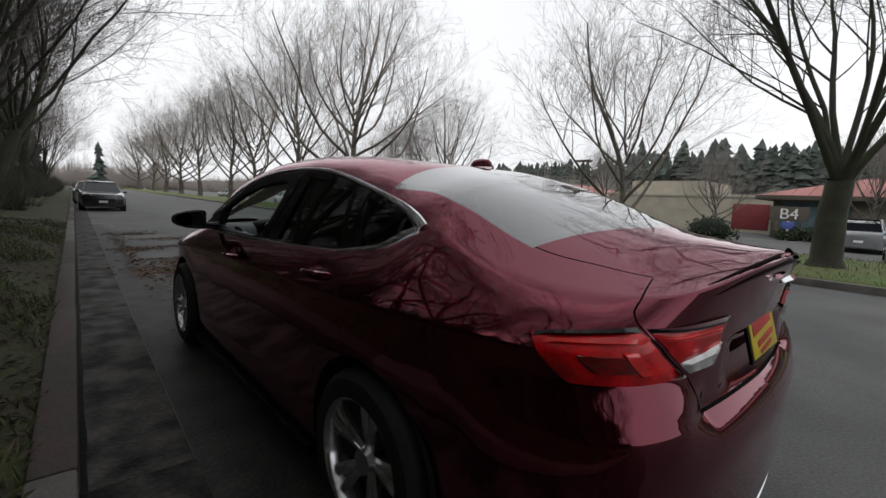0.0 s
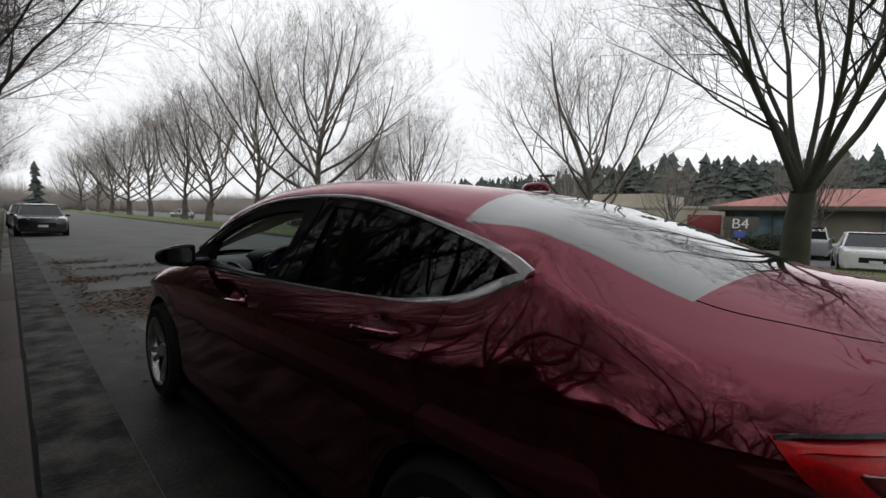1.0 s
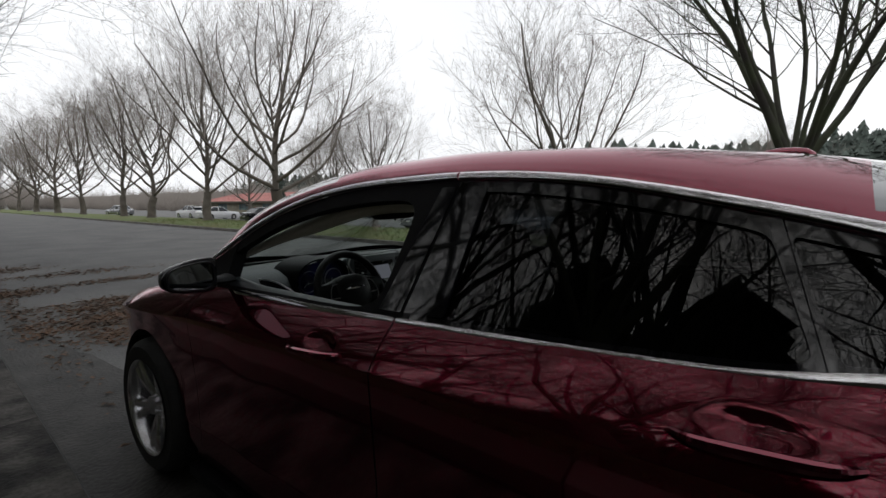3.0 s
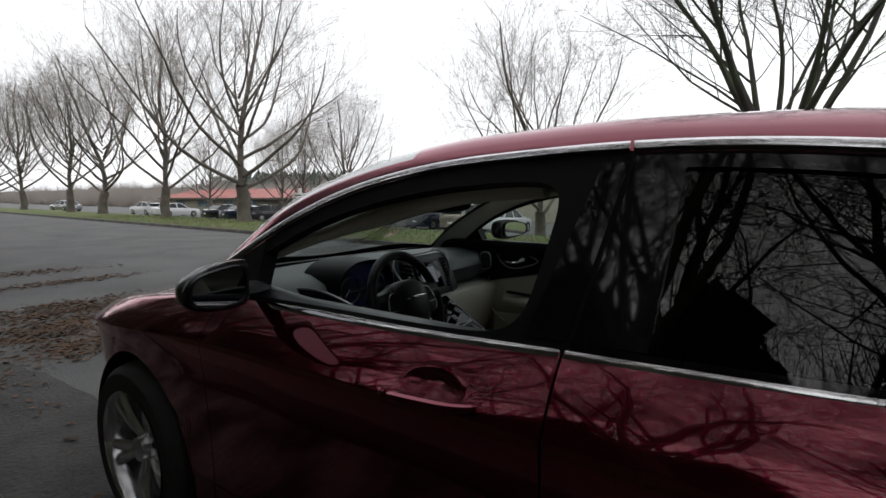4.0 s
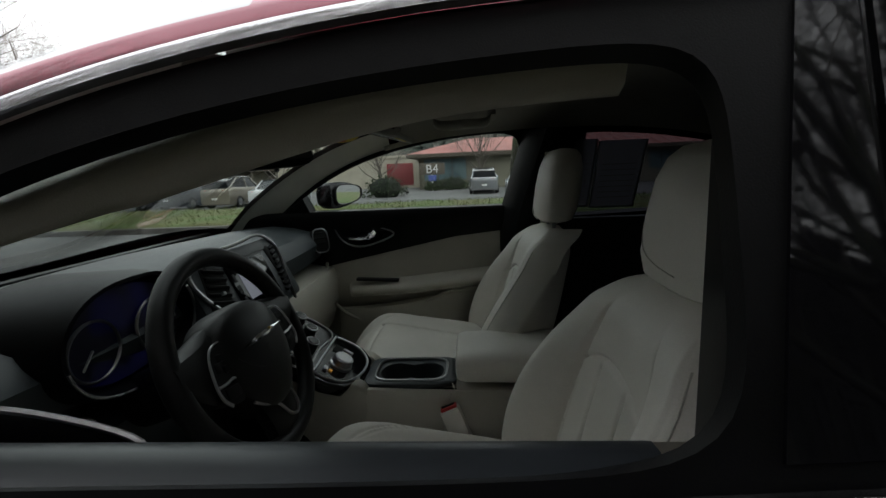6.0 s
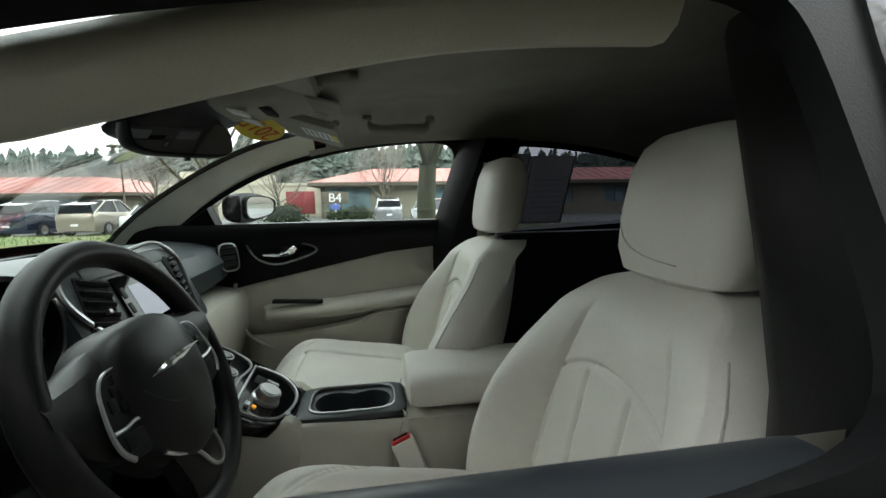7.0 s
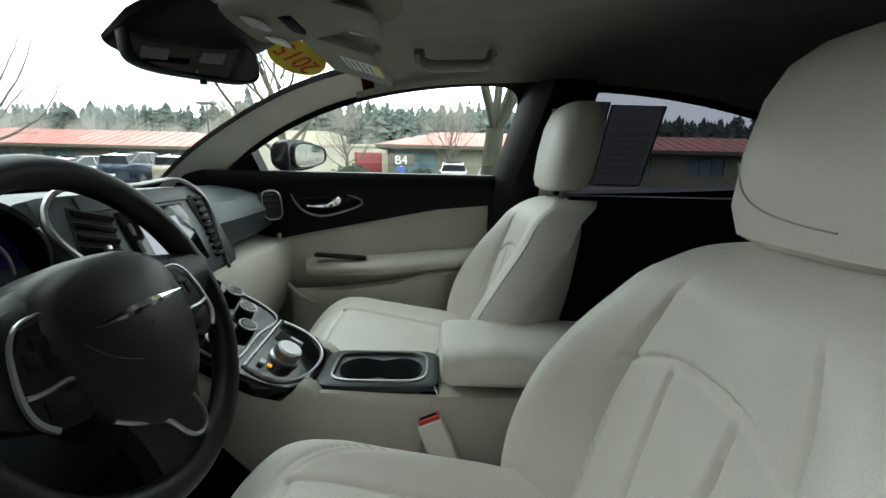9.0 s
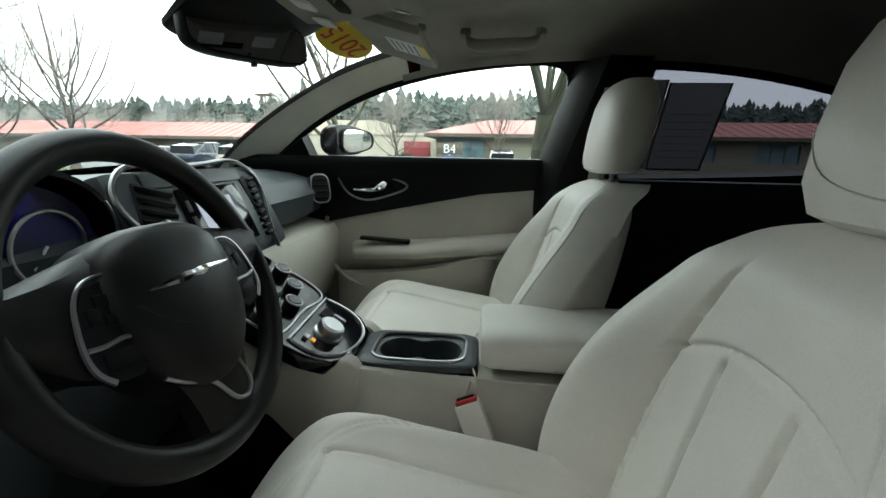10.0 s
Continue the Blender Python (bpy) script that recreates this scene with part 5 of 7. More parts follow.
for sx in (-1, 1):
    for hy, hz, tilt in ((1.395, 0.905, 0.0), (0.358, 0.968, 0.012)):
        pts = []
        for t in np.linspace(-1, 1, 13):
            y = hy + 0.115 * t
            z = hz + 0.008 * t * -1 + tilt * t * 0
            p = side_point(station(y), z)
            pts.append(Vector((sx * -(p[0] - 0.030 + 0.026 * abs(t) ** 4), y, z)))
        rad = [0.011 * (1 - 0.45 * abs(t) ** 3) for t in np.linspace(-1, 1, 13)]
        h = part("door_handle", tube(pts, rad, 8), PAINT, car)
        tagged(h, "burgundy pull handle")
    # door mirror: a wedge that tapers outwards, its glass turned a little to the driver
    fwd = 0.0 if sx < 0 else 0.09
    up = 0.0 if sx < 0 else 0.066
    rows = []
    for t, top_, low_, deep in ((0.0, 1.122, 1.022, 0.050), (0.06, 1.132, 1.010, 0.075), (0.3, 1.134, 1.010, 0.098), (0.6, 1.128, 1.020, 0.090), (0.85, 1.114, 1.036, 0.066), (0.96, 1.102, 1.050, 0.040), (1.0, 1.088, 1.064, 0.016)):
        x, yb, zc, zh = sx * (0.897 + 0.215 * t), 1.990 - 0.088 * t + fwd, (top_ + low_) / 2 + up, (top_ - low_) / 2
        rows.append([(x, yb + deep * max(0.0, math.cos(a)) ** 0.75 - 0.006 * max(0.0, -math.cos(a)), zc + zh * math.copysign(abs(math.sin(a)) ** 0.7, math.sin(a))) for a in np.linspace(0, math.tau, 24, endpoint=False)])
    m = part("door_mirror", loft(rows, close=True, caps=True), MIRROR_CASE, car, "dark folding door mirror")
    ring = [(0.5 * math.copysign(abs(math.cos(a)) ** 0.55, math.cos(a)), 0.5 * math.copysign(abs(math.sin(a)) ** 0.6, math.sin(a))) for a in np.linspace(0, math.tau, 32, endpoint=False)]

    def on_mirror(a, b, f=1.0, d=0.0, sx=sx, fwd=fwd, up=up):
        """A point of the mirror's glass, which narrows towards its outer end."""
        t = 0.50 + 0.86 * a * f
        h = 0.104 - 0.040 * max(0.0, t) ** 1.6
        return (sx * (0.897 + 0.215 * t), 1.980 - 0.088 * t + fwd + d, 1.070 + 0.008 * t + up + h * b * f)
    bm = bmesh.new()
    bm.faces.new([bm.verts.new(on_mirror(a, b, 0.95, -0.004)) for a, b in ring])
    # Only the near glass is dimmed, to paint in a dark reflection.
    part("mirror_glass", bm, MIRROR if sx > 0 else DIM_MIRROR, m)
    part("mirror_rim", loft([[on_mirror(a, b, f, d) for a, b in ring] for f, d in ((0.93, -0.002), (0.96, -0.008), (1.04, -0.008), (1.08, 0.012))], close=True), BLACK_TRIM, m)
    part("mirror_foot", loft([[(sx * x, y + w * math.cos(a) + fwd, z + h * math.sin(a)) for a in np.linspace(0, math.tau, 12, endpoint=False)] for x, y, z, w, h in ((0.800, 2.09, 1.030, 0.060, 0.018), (0.86, 2.05, 1.032, 0.045, 0.016), (0.915, 2.02, 1.038, 0.035, 0.020))], close=True, caps=True), BLACK_TRIM, m)
    part("mirror_gusset", loft([[on_glass(y, z, sx, o) for y, z in ((2.42, 0.985), (2.09, 1.004), (2.13, 1.16))] for o in (0.004, -0.05)], close=True, caps=True), BLACK_TRIM, car)

part("roof_aerial", loft([[(w * math.cos(a), 0.33 + l * math.sin(a), z) for a in np.linspace(0, math.tau, 14, endpoint=False)] for w, l, z in ((0.035, 0.075, 1.455), (0.03, 0.068, 1.478), (0.018, 0.05, 1.492), (0.006, 0.02, 1.497))], close=True, caps=True), PAINT, car, "low burgundy roof aerial")
PLATE = pose(0, -0.934, 0.918, 75, 0, 0)
plate = part("licence_plate", box((0.305, 0.145, 0.006), None, 0.002), PLATE_YELLOW, car, "yellow dealer plate in a dark frame")
plate.matrix_world = PLATE
part("plate_frame", box((0.325, 0.165, 0.010), Matrix.Translation((0, 0, -0.006)), 0.003), BLACK_TRIM, plate)
for x, y, w, h in ((-0.01, 0.022, 0.23, 0.040), (0.01, -0.028, 0.20, 0.018), (0.0, -0.055, 0.15, 0.012)):
    part("lettering", box((w, h, 0.004), pose(x, y, 0.003, 0, 0, 5), 0.001), PLATE_RED, plate)
for sx in (-1, 1):
    part("badge_wing", loft([[(sx * x, -0.985 + 0.05 * x, 1.085 + h), (sx * x, -0.996 + 0.05 * x, 1.085), (sx * x, -0.975 + 0.05 * x, 1.085 - h)] for x, h in ((0.0, 0.012), (0.04, 0.011), (0.09, 0.006), (0.12, 0.002))]), CHROME, car, "chrome winged badge")
strip_s = np.linspace(22.3, 25, 24)
strip_l = [[skin(q, z) + np.array((0, -lift, 0)) for q in strip_s] for z, lift in ((0.235, 0.0), (0.24, 0.014), (0.275, 0.016), (0.282, 0.0))]
part("bumper_strip", loft([[Vector(p) for p in row] + [Vector((-p[0], p[1], p[2])) for p in row[::-1]] for row in strip_l]), CHROME, car, "chrome lower bumper strip")


# ---- cabin ----
CX = 0.04
part("floor_carpet", span((-0.80, -0.3, 0.24), (0.80, 2.62, 0.30)), CARPET, car)
part("bulkhead", span((-0.78, 2.56, 0.25), (0.78, 2.62, 0.97)), CARPET, car)
panel("headlining", [(1, i, j) for i in range(nc - 1) for j in range(NR - 3, nupr - 1) if 8.95 <= cols[i] < 16.2], SHADED_LINER, both=True, lift=-0.034, label="pale cloth headlining with the roof's shade in its colour")
for mirror in (False, True):
    panel("pillar_trim", [(1, i, j) for i in range(nc - 1) for j in range(0, NR + 4) if 5.2 <= cols[i] < 8.75], LIT_CREAM, mirror=mirror, lift=-0.026, label="cream windscreen pillar trim")
    # Driver's rail cream, far rail dimmer: light on one side painted by material.
    panel("roof_rail_trim", [(1, i, j) for i in range(nc - 1) for j in range(0, NR - 2) if 8.65 <= cols[i] < 18], CREAM if not mirror else SHADED_LINER, mirror=mirror, lift=-0.040)
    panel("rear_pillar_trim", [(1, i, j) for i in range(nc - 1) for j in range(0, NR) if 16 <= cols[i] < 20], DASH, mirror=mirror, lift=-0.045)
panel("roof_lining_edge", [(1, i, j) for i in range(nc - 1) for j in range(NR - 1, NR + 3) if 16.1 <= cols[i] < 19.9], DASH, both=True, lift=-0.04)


SEAT_T = (0, 0.25, 0.5, 0.7, 0.80, 0.88, 0.94, 0.98, 1.0)
SEAT_W = spline(SEAT_T, (0.255, 0.290, 0.305, 0.285, 0.258, 0.226, 0.19, 0.15, 0.10))
SEAT_B = spline((0, 0.25, 0.5, 0.7, 0.85, 1.0), (0.075, 0.105, 0.095, 0.055, 0.018, 0.0))


def seat_back(xc, yo):
    """A bolstered backrest with stitched channels pressed into its face."""
    nu, nz = 150, 170
    rows = []
    for j in range(nz + 1):
        t = j / nz
        z = 0.50 + 0.532 * t
        half = SEAT_W(t)
        y0 = 1.207 + yo - 0.26 * (z - 0.893)
        crown = 0.06 * max(0, (t - 0.86) / 0.14) ** 2
        bol = SEAT_B(t)
        cut = 0.58 - 0.14 * t
        front, back = [], []
        for i in range(nu + 1):
            u = -1 + 2 * i / nu
            a = abs(u)
            k = min(1.0, max(0.0, (a - cut + 0.03) / 0.27))
            f = bol * (0.55 * k ** 0.7 + 0.45 * k * k * (3 - 2 * k))
            f -= 0.10 * max(0, (a - 0.78) / 0.22) ** 2.2
            g = 0.0
            g += 0.014 * math.exp(-((a - cut) / 0.016) ** 2) * min(1.0, max(0.0, (0.92 - t) / 0.10))
            g += 0.0030 * math.exp(-((a - 0.82) / 0.010) ** 2)
            arch = 0.735 - 0.075 * (a / cut) ** 2.5
            if a < cut + 0.03:
                g += 0.0085 * math.exp(-((t - arch) / 0.0085) ** 2)
            inside = min(1.0, max(0.0, (arch - t) / 0.04))
            g += 0.0085 * inside * math.exp(-((a - 0.20 * (0.70 + 0.30 * t / 0.73)) / 0.014) ** 2)
            front.append((xc + half * u, y0 + f - g - crown, z))
        for i in range(1, 12):
            u = 1 - 2 * i / 12
            back.append((xc + half * u * 0.97, y0 - 0.115 - 0.035 * (1 - u * u) + crown * 0.7 + 0.03 * abs(u) ** 3, z))
        rows.append(front + back)
    return loft(rows, close=True, caps=True)


def seat_cushion(xc, yo):
    nu, ny = 170, 150
    rows = []
    for j in range(ny + 1):
        t = j / ny
        y = 1.24 + yo + 0.60 * t
        half = float(np.interp(t, (0, 0.3, 0.68, 0.85, 0.95, 1.0), (0.240, 0.266, 0.278, 0.262, 0.228, 0.180)))
        z0 = 0.556 + 0.112 * t - 0.130 * max(0, (t - 0.72) / 0.28) ** 2.4
        top, low = [], []
        for i in range(nu + 1):
            u = -1 + 2 * i / nu
            a = abs(u)
            f = 0.055 * min(1.0, max(0.0, (a - 0.5) / 0.3)) ** 1.5 * (1 - 0.5 * t)
            f -= 0.115 * max(0, (a - 0.70) / 0.30) ** 2.2
            # insert panel, and a twin-stitched seam that runs round the outer edge
            g = 0.006 * math.exp(-((a - 0.56) / 0.014) ** 2) * (1 if t < 0.81 else 0)
            if a < 0.57:
                g += 0.006 * math.exp(-((t - 0.81 + 0.04 * a * a) / 0.009) ** 2)
            q = ((a / 0.84) ** 4 + (t / 0.895) ** 4) ** 0.25
            g += 0.0032 * math.exp(-((q - 1) / 0.008) ** 2) + 0.0020 * math.exp(-((q - 0.972) / 0.008) ** 2)
            top.append((xc + half * u, y, z0 + f - g))
        for i in range(1, 8):
            u = 1 - 2 * i / 8
            low.append((xc + half * u * 0.95, y - 0.02 * t, 0.36 + 0.03 * t))
        rows.append(top + low)
    return loft(rows, close=True, caps=True)


def headrest(xc, yo, zo=0.0):
    rows = []
    for z, w, d in ((1.030, 0.085, 0.040), (1.038, 0.118, 0.052), (1.07, 0.137, 0.060), (1.13, 0.141, 0.062), (1.19, 0.136, 0.058), (1.225, 0.120, 0.048), (1.242, 0.090, 0.034), (1.248, 0.04, 0.014)):
        y0 = 1.085 + yo - 0.16 * (z - 1.05)
        rows.append([(xc + w * math.copysign(abs(math.cos(a)) ** 0.62, math.cos(a)), y0 + d * math.copysign(abs(math.sin(a)) ** 0.62, math.sin(a)), z + zo + (z - 1.03) * 0.06) for a in np.linspace(0, math.tau, 36, endpoint=False)])
    return loft(rows, close=True, caps=True)


for xc, yo, what in ((-0.388, 0.0, "driver"), (0.388, 0.075, "passenger")):
    s_back = part("front_seat", seat_back(xc, yo), LEATHER, car, "cream leather front seat with stitched channels", 75)
    part("seat_cushion", seat_cushion(xc, yo), LEATHER, s_back)
    part("headrest", headrest(xc, yo, 0.0 if xc < 0 else 0.024), LEATHER, s_back)
    part("headrest_seam", tube(curve_pts([(xc - 0.05, 1.1435 + yo, 1.062), (xc + 0.02, 1.1445 + yo, 1.068), (xc + 0.075, 1.1400 + yo, 1.085), (xc + 0.126, 1.118 + yo, 1.125)], 14), 0.0011, 5), LEATHER_SEAM, s_back)
    for q in (-0.05, 0.05):
        part("headrest_post", cyl(0.007, 0.12, pose(xc + q, 1.09 + yo, 1.02), 10), SATIN, s_back)
    part("seat_base", span((xc - 0.22, 1.25 + yo, 0.30), (xc + 0.22, 1.70 + yo, 0.40), 0.03), DASH, s_back)
    for sx in (-1, 1):
        # stitched welt down the edge of the backrest
        pts = []
        for t in np.linspace(0.05, 0.90, 24):
            z = 0.50 + 0.532 * t
            pts.append((xc + sx * SEAT_W(t) * 0.86, 1.207 + yo - 0.26 * (z - 0.893) + SEAT_B(t) - 0.10 * (0.08 / 0.22) ** 2.2 - 0.06 * max(0, (t - 0.86) / 0.14) ** 2, z))
        part("welt", tube(pts, 0.0017, 5), LEATHER_SEAM, s_back)

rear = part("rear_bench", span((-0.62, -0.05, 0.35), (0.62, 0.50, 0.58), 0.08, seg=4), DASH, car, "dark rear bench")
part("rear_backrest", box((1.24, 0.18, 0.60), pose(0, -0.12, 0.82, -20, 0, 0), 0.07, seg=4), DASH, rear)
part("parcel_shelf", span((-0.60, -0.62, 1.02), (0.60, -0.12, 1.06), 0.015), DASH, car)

# centre console
def console_ring(y, z, h):
    return [(CX - h, y, 0.30), (CX - h, y, z - 0.03), (CX - h + 0.012, y, z - 0.006), (CX - h + 0.03, y, z), (CX + h - 0.03, y, z), (CX + h - 0.012, y, z - 0.006), (CX + h, y, z - 0.03), (CX + h, y, 0.30)]


cons = part("centre_console", loft([console_ring(*q) for q in ((0.95, 0.66, 0.10), (1.20, 0.668, 0.098), (1.488, 0.675, 0.096))], caps=True), CREAM, car, "cream centre console")
part("console_side", loft([console_ring(*q)[:3] + [(CX - 0.080, q[0], q[1] - 0.004), (CX - 0.080, q[0], 0.30)] for q in ((1.488, 0.675, 0.096), (1.60, 0.678, 0.097), (1.75, 0.686, 0.104))], close=True, caps=True), CREAM, cons)
part("console_side", loft([[(CX + 0.086, q[0], 0.30), (CX + 0.086, q[0], q[1] - 0.004)] + console_ring(*q)[5:] for q in ((1.488, 0.675, 0.096), (1.60, 0.678, 0.097), (1.75, 0.686, 0.104))], close=True, caps=True), CREAM, cons)
part("console_bed", span((CX - 0.080, 1.488, 0.30), (CX + 0.086, 1.75, 0.585)), DARK, cons)
part("console_nose", loft([console_ring(*q) for q in ((1.75, 0.686, 0.104), (1.78, 0.692, 0.108))], caps=True), CREAM, cons)
part("console_front", span((CX - 0.085, 1.78, 0.30), (CX + 0.085, 2.10, 0.66), 0.01), BLACK_TRIM, cons)
for sx in (-1, 1):
    rows = []
    for y, z, o, low in ((1.72, 0.682, 0.104, 0.30), (1.742, 0.700, 0.108, 0.31), (1.765, 0.703, 0.114, 0.34), (1.79, 0.698, 0.119, 0.40), (1.84, 0.703, 0.125, 0.50), (1.90, 0.722, 0.130, 0.57), (1.98, 0.752, 0.134, 0.62), (2.07, 0.790, 0.136, 0.66)):
        rows.append([(CX + sx * (o - 0.040), y, z - 0.002), (CX + sx * (o - 0.010), y, z), (CX + sx * (o - 0.002), y, z - 0.005), (CX + sx * o, y, z - 0.016), (CX + sx * (o - 0.006), y, (z + low) / 2), (CX + sx * (o - 0.020), y, low), (CX + sx * (o - 0.040), y, low)])
    part("console_flank", loft(rows, close=True, caps=True), CREAM, cons, "cream flank that sweeps up to the dash", 60)
part("console_seam", tube([(CX - 0.098, 1.50, 0.672), (CX - 0.099, 1.52, 0.60), (CX - 0.100, 1.53, 0.50)], 0.002, 5), LEATHER_SEAM, cons)
armrest = part("armrest", loft([[(CX + w * math.copysign(abs(math.cos(a)) ** 0.5, math.cos(a)), y, 0.730 + 0.88 * h * math.copysign(abs(math.sin(a)) ** 0.5, math.sin(a))) for a in np.linspace(0, math.tau, 28, endpoint=False)] for y, w, h in ((1.487, 0.085, 0.028), (1.483, 0.098, 0.040), (1.465, 0.105, 0.046), (1.35, 0.108, 0.048), (1.2, 0.106, 0.048), (1.08, 0.10, 0.046), (1.06, 0.09, 0.04))], close=True, caps=True), LEATHER, cons, "padded cream leather armrest lid")
part("armrest_gap", tube([(CX - 0.107, 1.08, 0.678), (CX - 0.109, 1.3, 0.68), (CX - 0.107, 1.49, 0.682), (CX, 1.513, 0.684), (CX + 0.107, 1.49, 0.682)], 0.0022, 5), LEATHER_SEAM, cons)

# cup holders in a dark tray with a bright rim
def oval(w, l, p, z):
    return [(CX + 0.003 + w * math.copysign(abs(math.cos(a)) ** p, math.cos(a)), 1.612 + l * math.copysign(abs(math.sin(a)) ** p, math.sin(a)), z) for a in np.linspace(0, math.tau, 64, endpoint=False)]


def lobes(f, z):
    """The outline of two round wells that run into one another."""
    pts_ = []
    for a in np.linspace(0, math.tau, 64, endpoint=False):
        y = 0.086 * math.copysign(abs(math.sin(a)) ** 0.8, math.sin(a))
        w = 0.050 * math.sqrt(max(0.0, 1 - ((abs(y) - 0.042) / 0.045) ** 2)) if abs(y) > 0.022 else 0.036 + 0.010 * abs(y) / 0.022
        pts_.append((CX + 0.003 + f * w * (1 if math.cos(a) >= 0 else -1) * min(1.0, abs(math.cos(a)) * 3.0), 1.612 + f * y, z))
    return pts_


tray = part("cup_tray", loft([oval(0.082, 0.124, 0.30, 0.676), oval(0.082, 0.124, 0.30, 0.686), oval(0.078, 0.120, 0.32, 0.689), oval(0.068, 0.098, 0.42, 0.689), oval(0.064, 0.094, 0.45, 0.684), lobes(1.03, 0.683), lobes(1.0, 0.677), lobes(0.93, 0.60)], close=True), DASH, cons, "dark cup holder tray with two wells")
part("cup_rim", tube(oval(0.067, 0.097, 0.42, 0.690), 0.0036, 6, closed=True), SATIN, tray, "satin chrome rim")
# bottom painted near-black for the shade down in the wells
part("cup_bottom", loft([lobes(0.95, 0.601), lobes(0.5, 0.600), lobes(0.05, 0.600)], close=True), DARK, tray)
part("release_catch", span((CX - 0.075, 1.745, 0.690), (CX - 0.055, 1.775, 0.702), 0.004), SATIN, tray)

# sloping control panel with rotary selector and climate knobs
PANEL = pose(CX, 1.742, 0.676, 31, 0, 0)
near = [(-0.162, 0.322), (-0.164, 0.200), (-0.160, 0.130), (-0.152, 0.080), (-0.128, 0.034), (-0.068, 0.004), (0.0, -0.005), (0.062, 0.004), (0.098, 0.040), (0.106, 0.120), (0.106, 0.322)]
slope = part("control_panel", loft([[(-0.028 + (x + 0.028) * f, 0.16 + (y - 0.16) * f, z) for x, y in near] for z, f in ((-0.018, 0.97), (0.004, 1.0), (0.011, 0.995), (0.015, 0.97))], close=True, caps=True), PIANO, car, "gloss black sloping control panel")
slope.matrix_world = PANEL
out = curve_pts([(-0.136, 0.120, 0.017), (-0.135, 0.080, 0.017), (-0.112, 0.044, 0.017), (-0.060, 0.020, 0.017), (0.000, 0.012, 0.017), (0.055, 0.024, 0.017), (0.084, 0.060, 0.017), (0.078, 0.128, 0.017)], 40)
part("selector_rim", tube(out, 0.0034, 6), SATIN, slope, "satin chrome surround")
part("selector_rim", tube([(-0.136, 0.124, 0.017), (0.078, 0.133, 0.017)], 0.0034, 6), SATIN, slope, "satin chrome surround")
part("climate_rim", tube(curve_pts([(-0.030, 0.262, 0.017), (-0.120, 0.252, 0.017), (-0.150, 0.225, 0.017), (-0.155, 0.190, 0.017), (-0.148, 0.150, 0.017), (-0.110, 0.141, 0.017), (0.0, 0.146, 0.017), (0.085, 0.150, 0.017), (0.100, 0.200, 0.017), (0.090, 0.262, 0.017)], 50), 0.0030, 6), SATIN, slope, "satin chrome surround")
bm = bmesh.new()
for k, (r, z) in enumerate(((0.031, 0.015), (0.031, 0.021), (0.027, 0.024), (0.0265, 0.038), (0.0245, 0.0415))):
    ring = [bm.verts.new((-0.048 + r * (1 + (0.018 if k == 3 and q % 2 else 0)) * math.cos(q * math.tau / 48), 0.076 + r * math.sin(q * math.tau / 48), z)) for q in range(48)]
    if k:
        for q in range(48):
            bm.faces.new((last[q], last[(q + 1) % 48], ring[(q + 1) % 48], ring[q]))
    last = ring
bm.faces.new(ring)
knob = part("gear_selector", bm, SATIN, slope, "satin rotary gear selector with a knurled side", 30)
part("selector_cap", cyl(0.0215, 0.002, Matrix.Translation((-0.048, 0.076, 0.0422)), 32), KNOB, knob)
part("key_slot", span((0.002, 0.088, 0.014), (0.040, 0.118, 0.018), 0.002), DARK, slope)
part("switch", span((0.020, 0.062, 0.014), (0.030, 0.092, 0.024), 0.003), SATIN, slope)
part("amber_light", span((-0.098, 0.085, 0.014), (-0.091, 0.094, 0.0185), 0.001), glow("amber_telltale", (1.0, 0.45, 0.05), 0.12), slope)
part("switch", span((-0.108, 0.098, 0.014), (-0.090, 0.110, 0.022), 0.003), SATIN, slope)
for x, y in ((-0.128, 0.190), (-0.034, 0.172), (0.030, 0.202), (0.062, 0.250), (-0.085, 0.235)):
    k = part("climate_knob", cyl(0.0185, 0.020, Matrix.Translation((x, y, 0.025)), 24, 0.0165), BLACK_TRIM, slope)
    part("knob_ring", tube([(x + 0.0172 * math.cos(a), y + 0.0172 * math.sin(a), 0.0335) for a in np.linspace(0, math.tau, 28, endpoint=False)], 0.0021, 6, closed=True), SATIN, k)
    part("knob_cap", cyl(0.014, 0.002, Matrix.Translation((x, y, 0.0355)), 24), PIANO, k)
for k in range(3):
    part("switch", span((-0.095 + 0.032 * k, 0.205, 0.014), (-0.074 + 0.032 * k, 0.213, 0.019), 0.002), BLACK_TRIM, slope)

# seat-belt buckle
buckle = part("belt_buckle", box((0.030, 0.050, 0.105), pose(-0.083, 1.487, 0.592, -22, 6, 0), 0.007), LEATHER, car, "cream seat-belt buckle with a red button")
part("red_button", box((0.020, 0.042, 0.012), pose(-0.0775, 1.507, 0.641, -22, 6, 0), 0.003), RED_BUTTON, buckle)
part("buckle_slot", box((0.006, 0.034, 0.004), pose(-0.0770, 1.5095, 0.6475, -22, 6, 0), 0.001), DARK, buckle)
part("buckle_stalk", tube([(-0.092, 1.43, 0.42), (-0.088, 1.463, 0.55)], 0.014, 8), DASH, buckle)

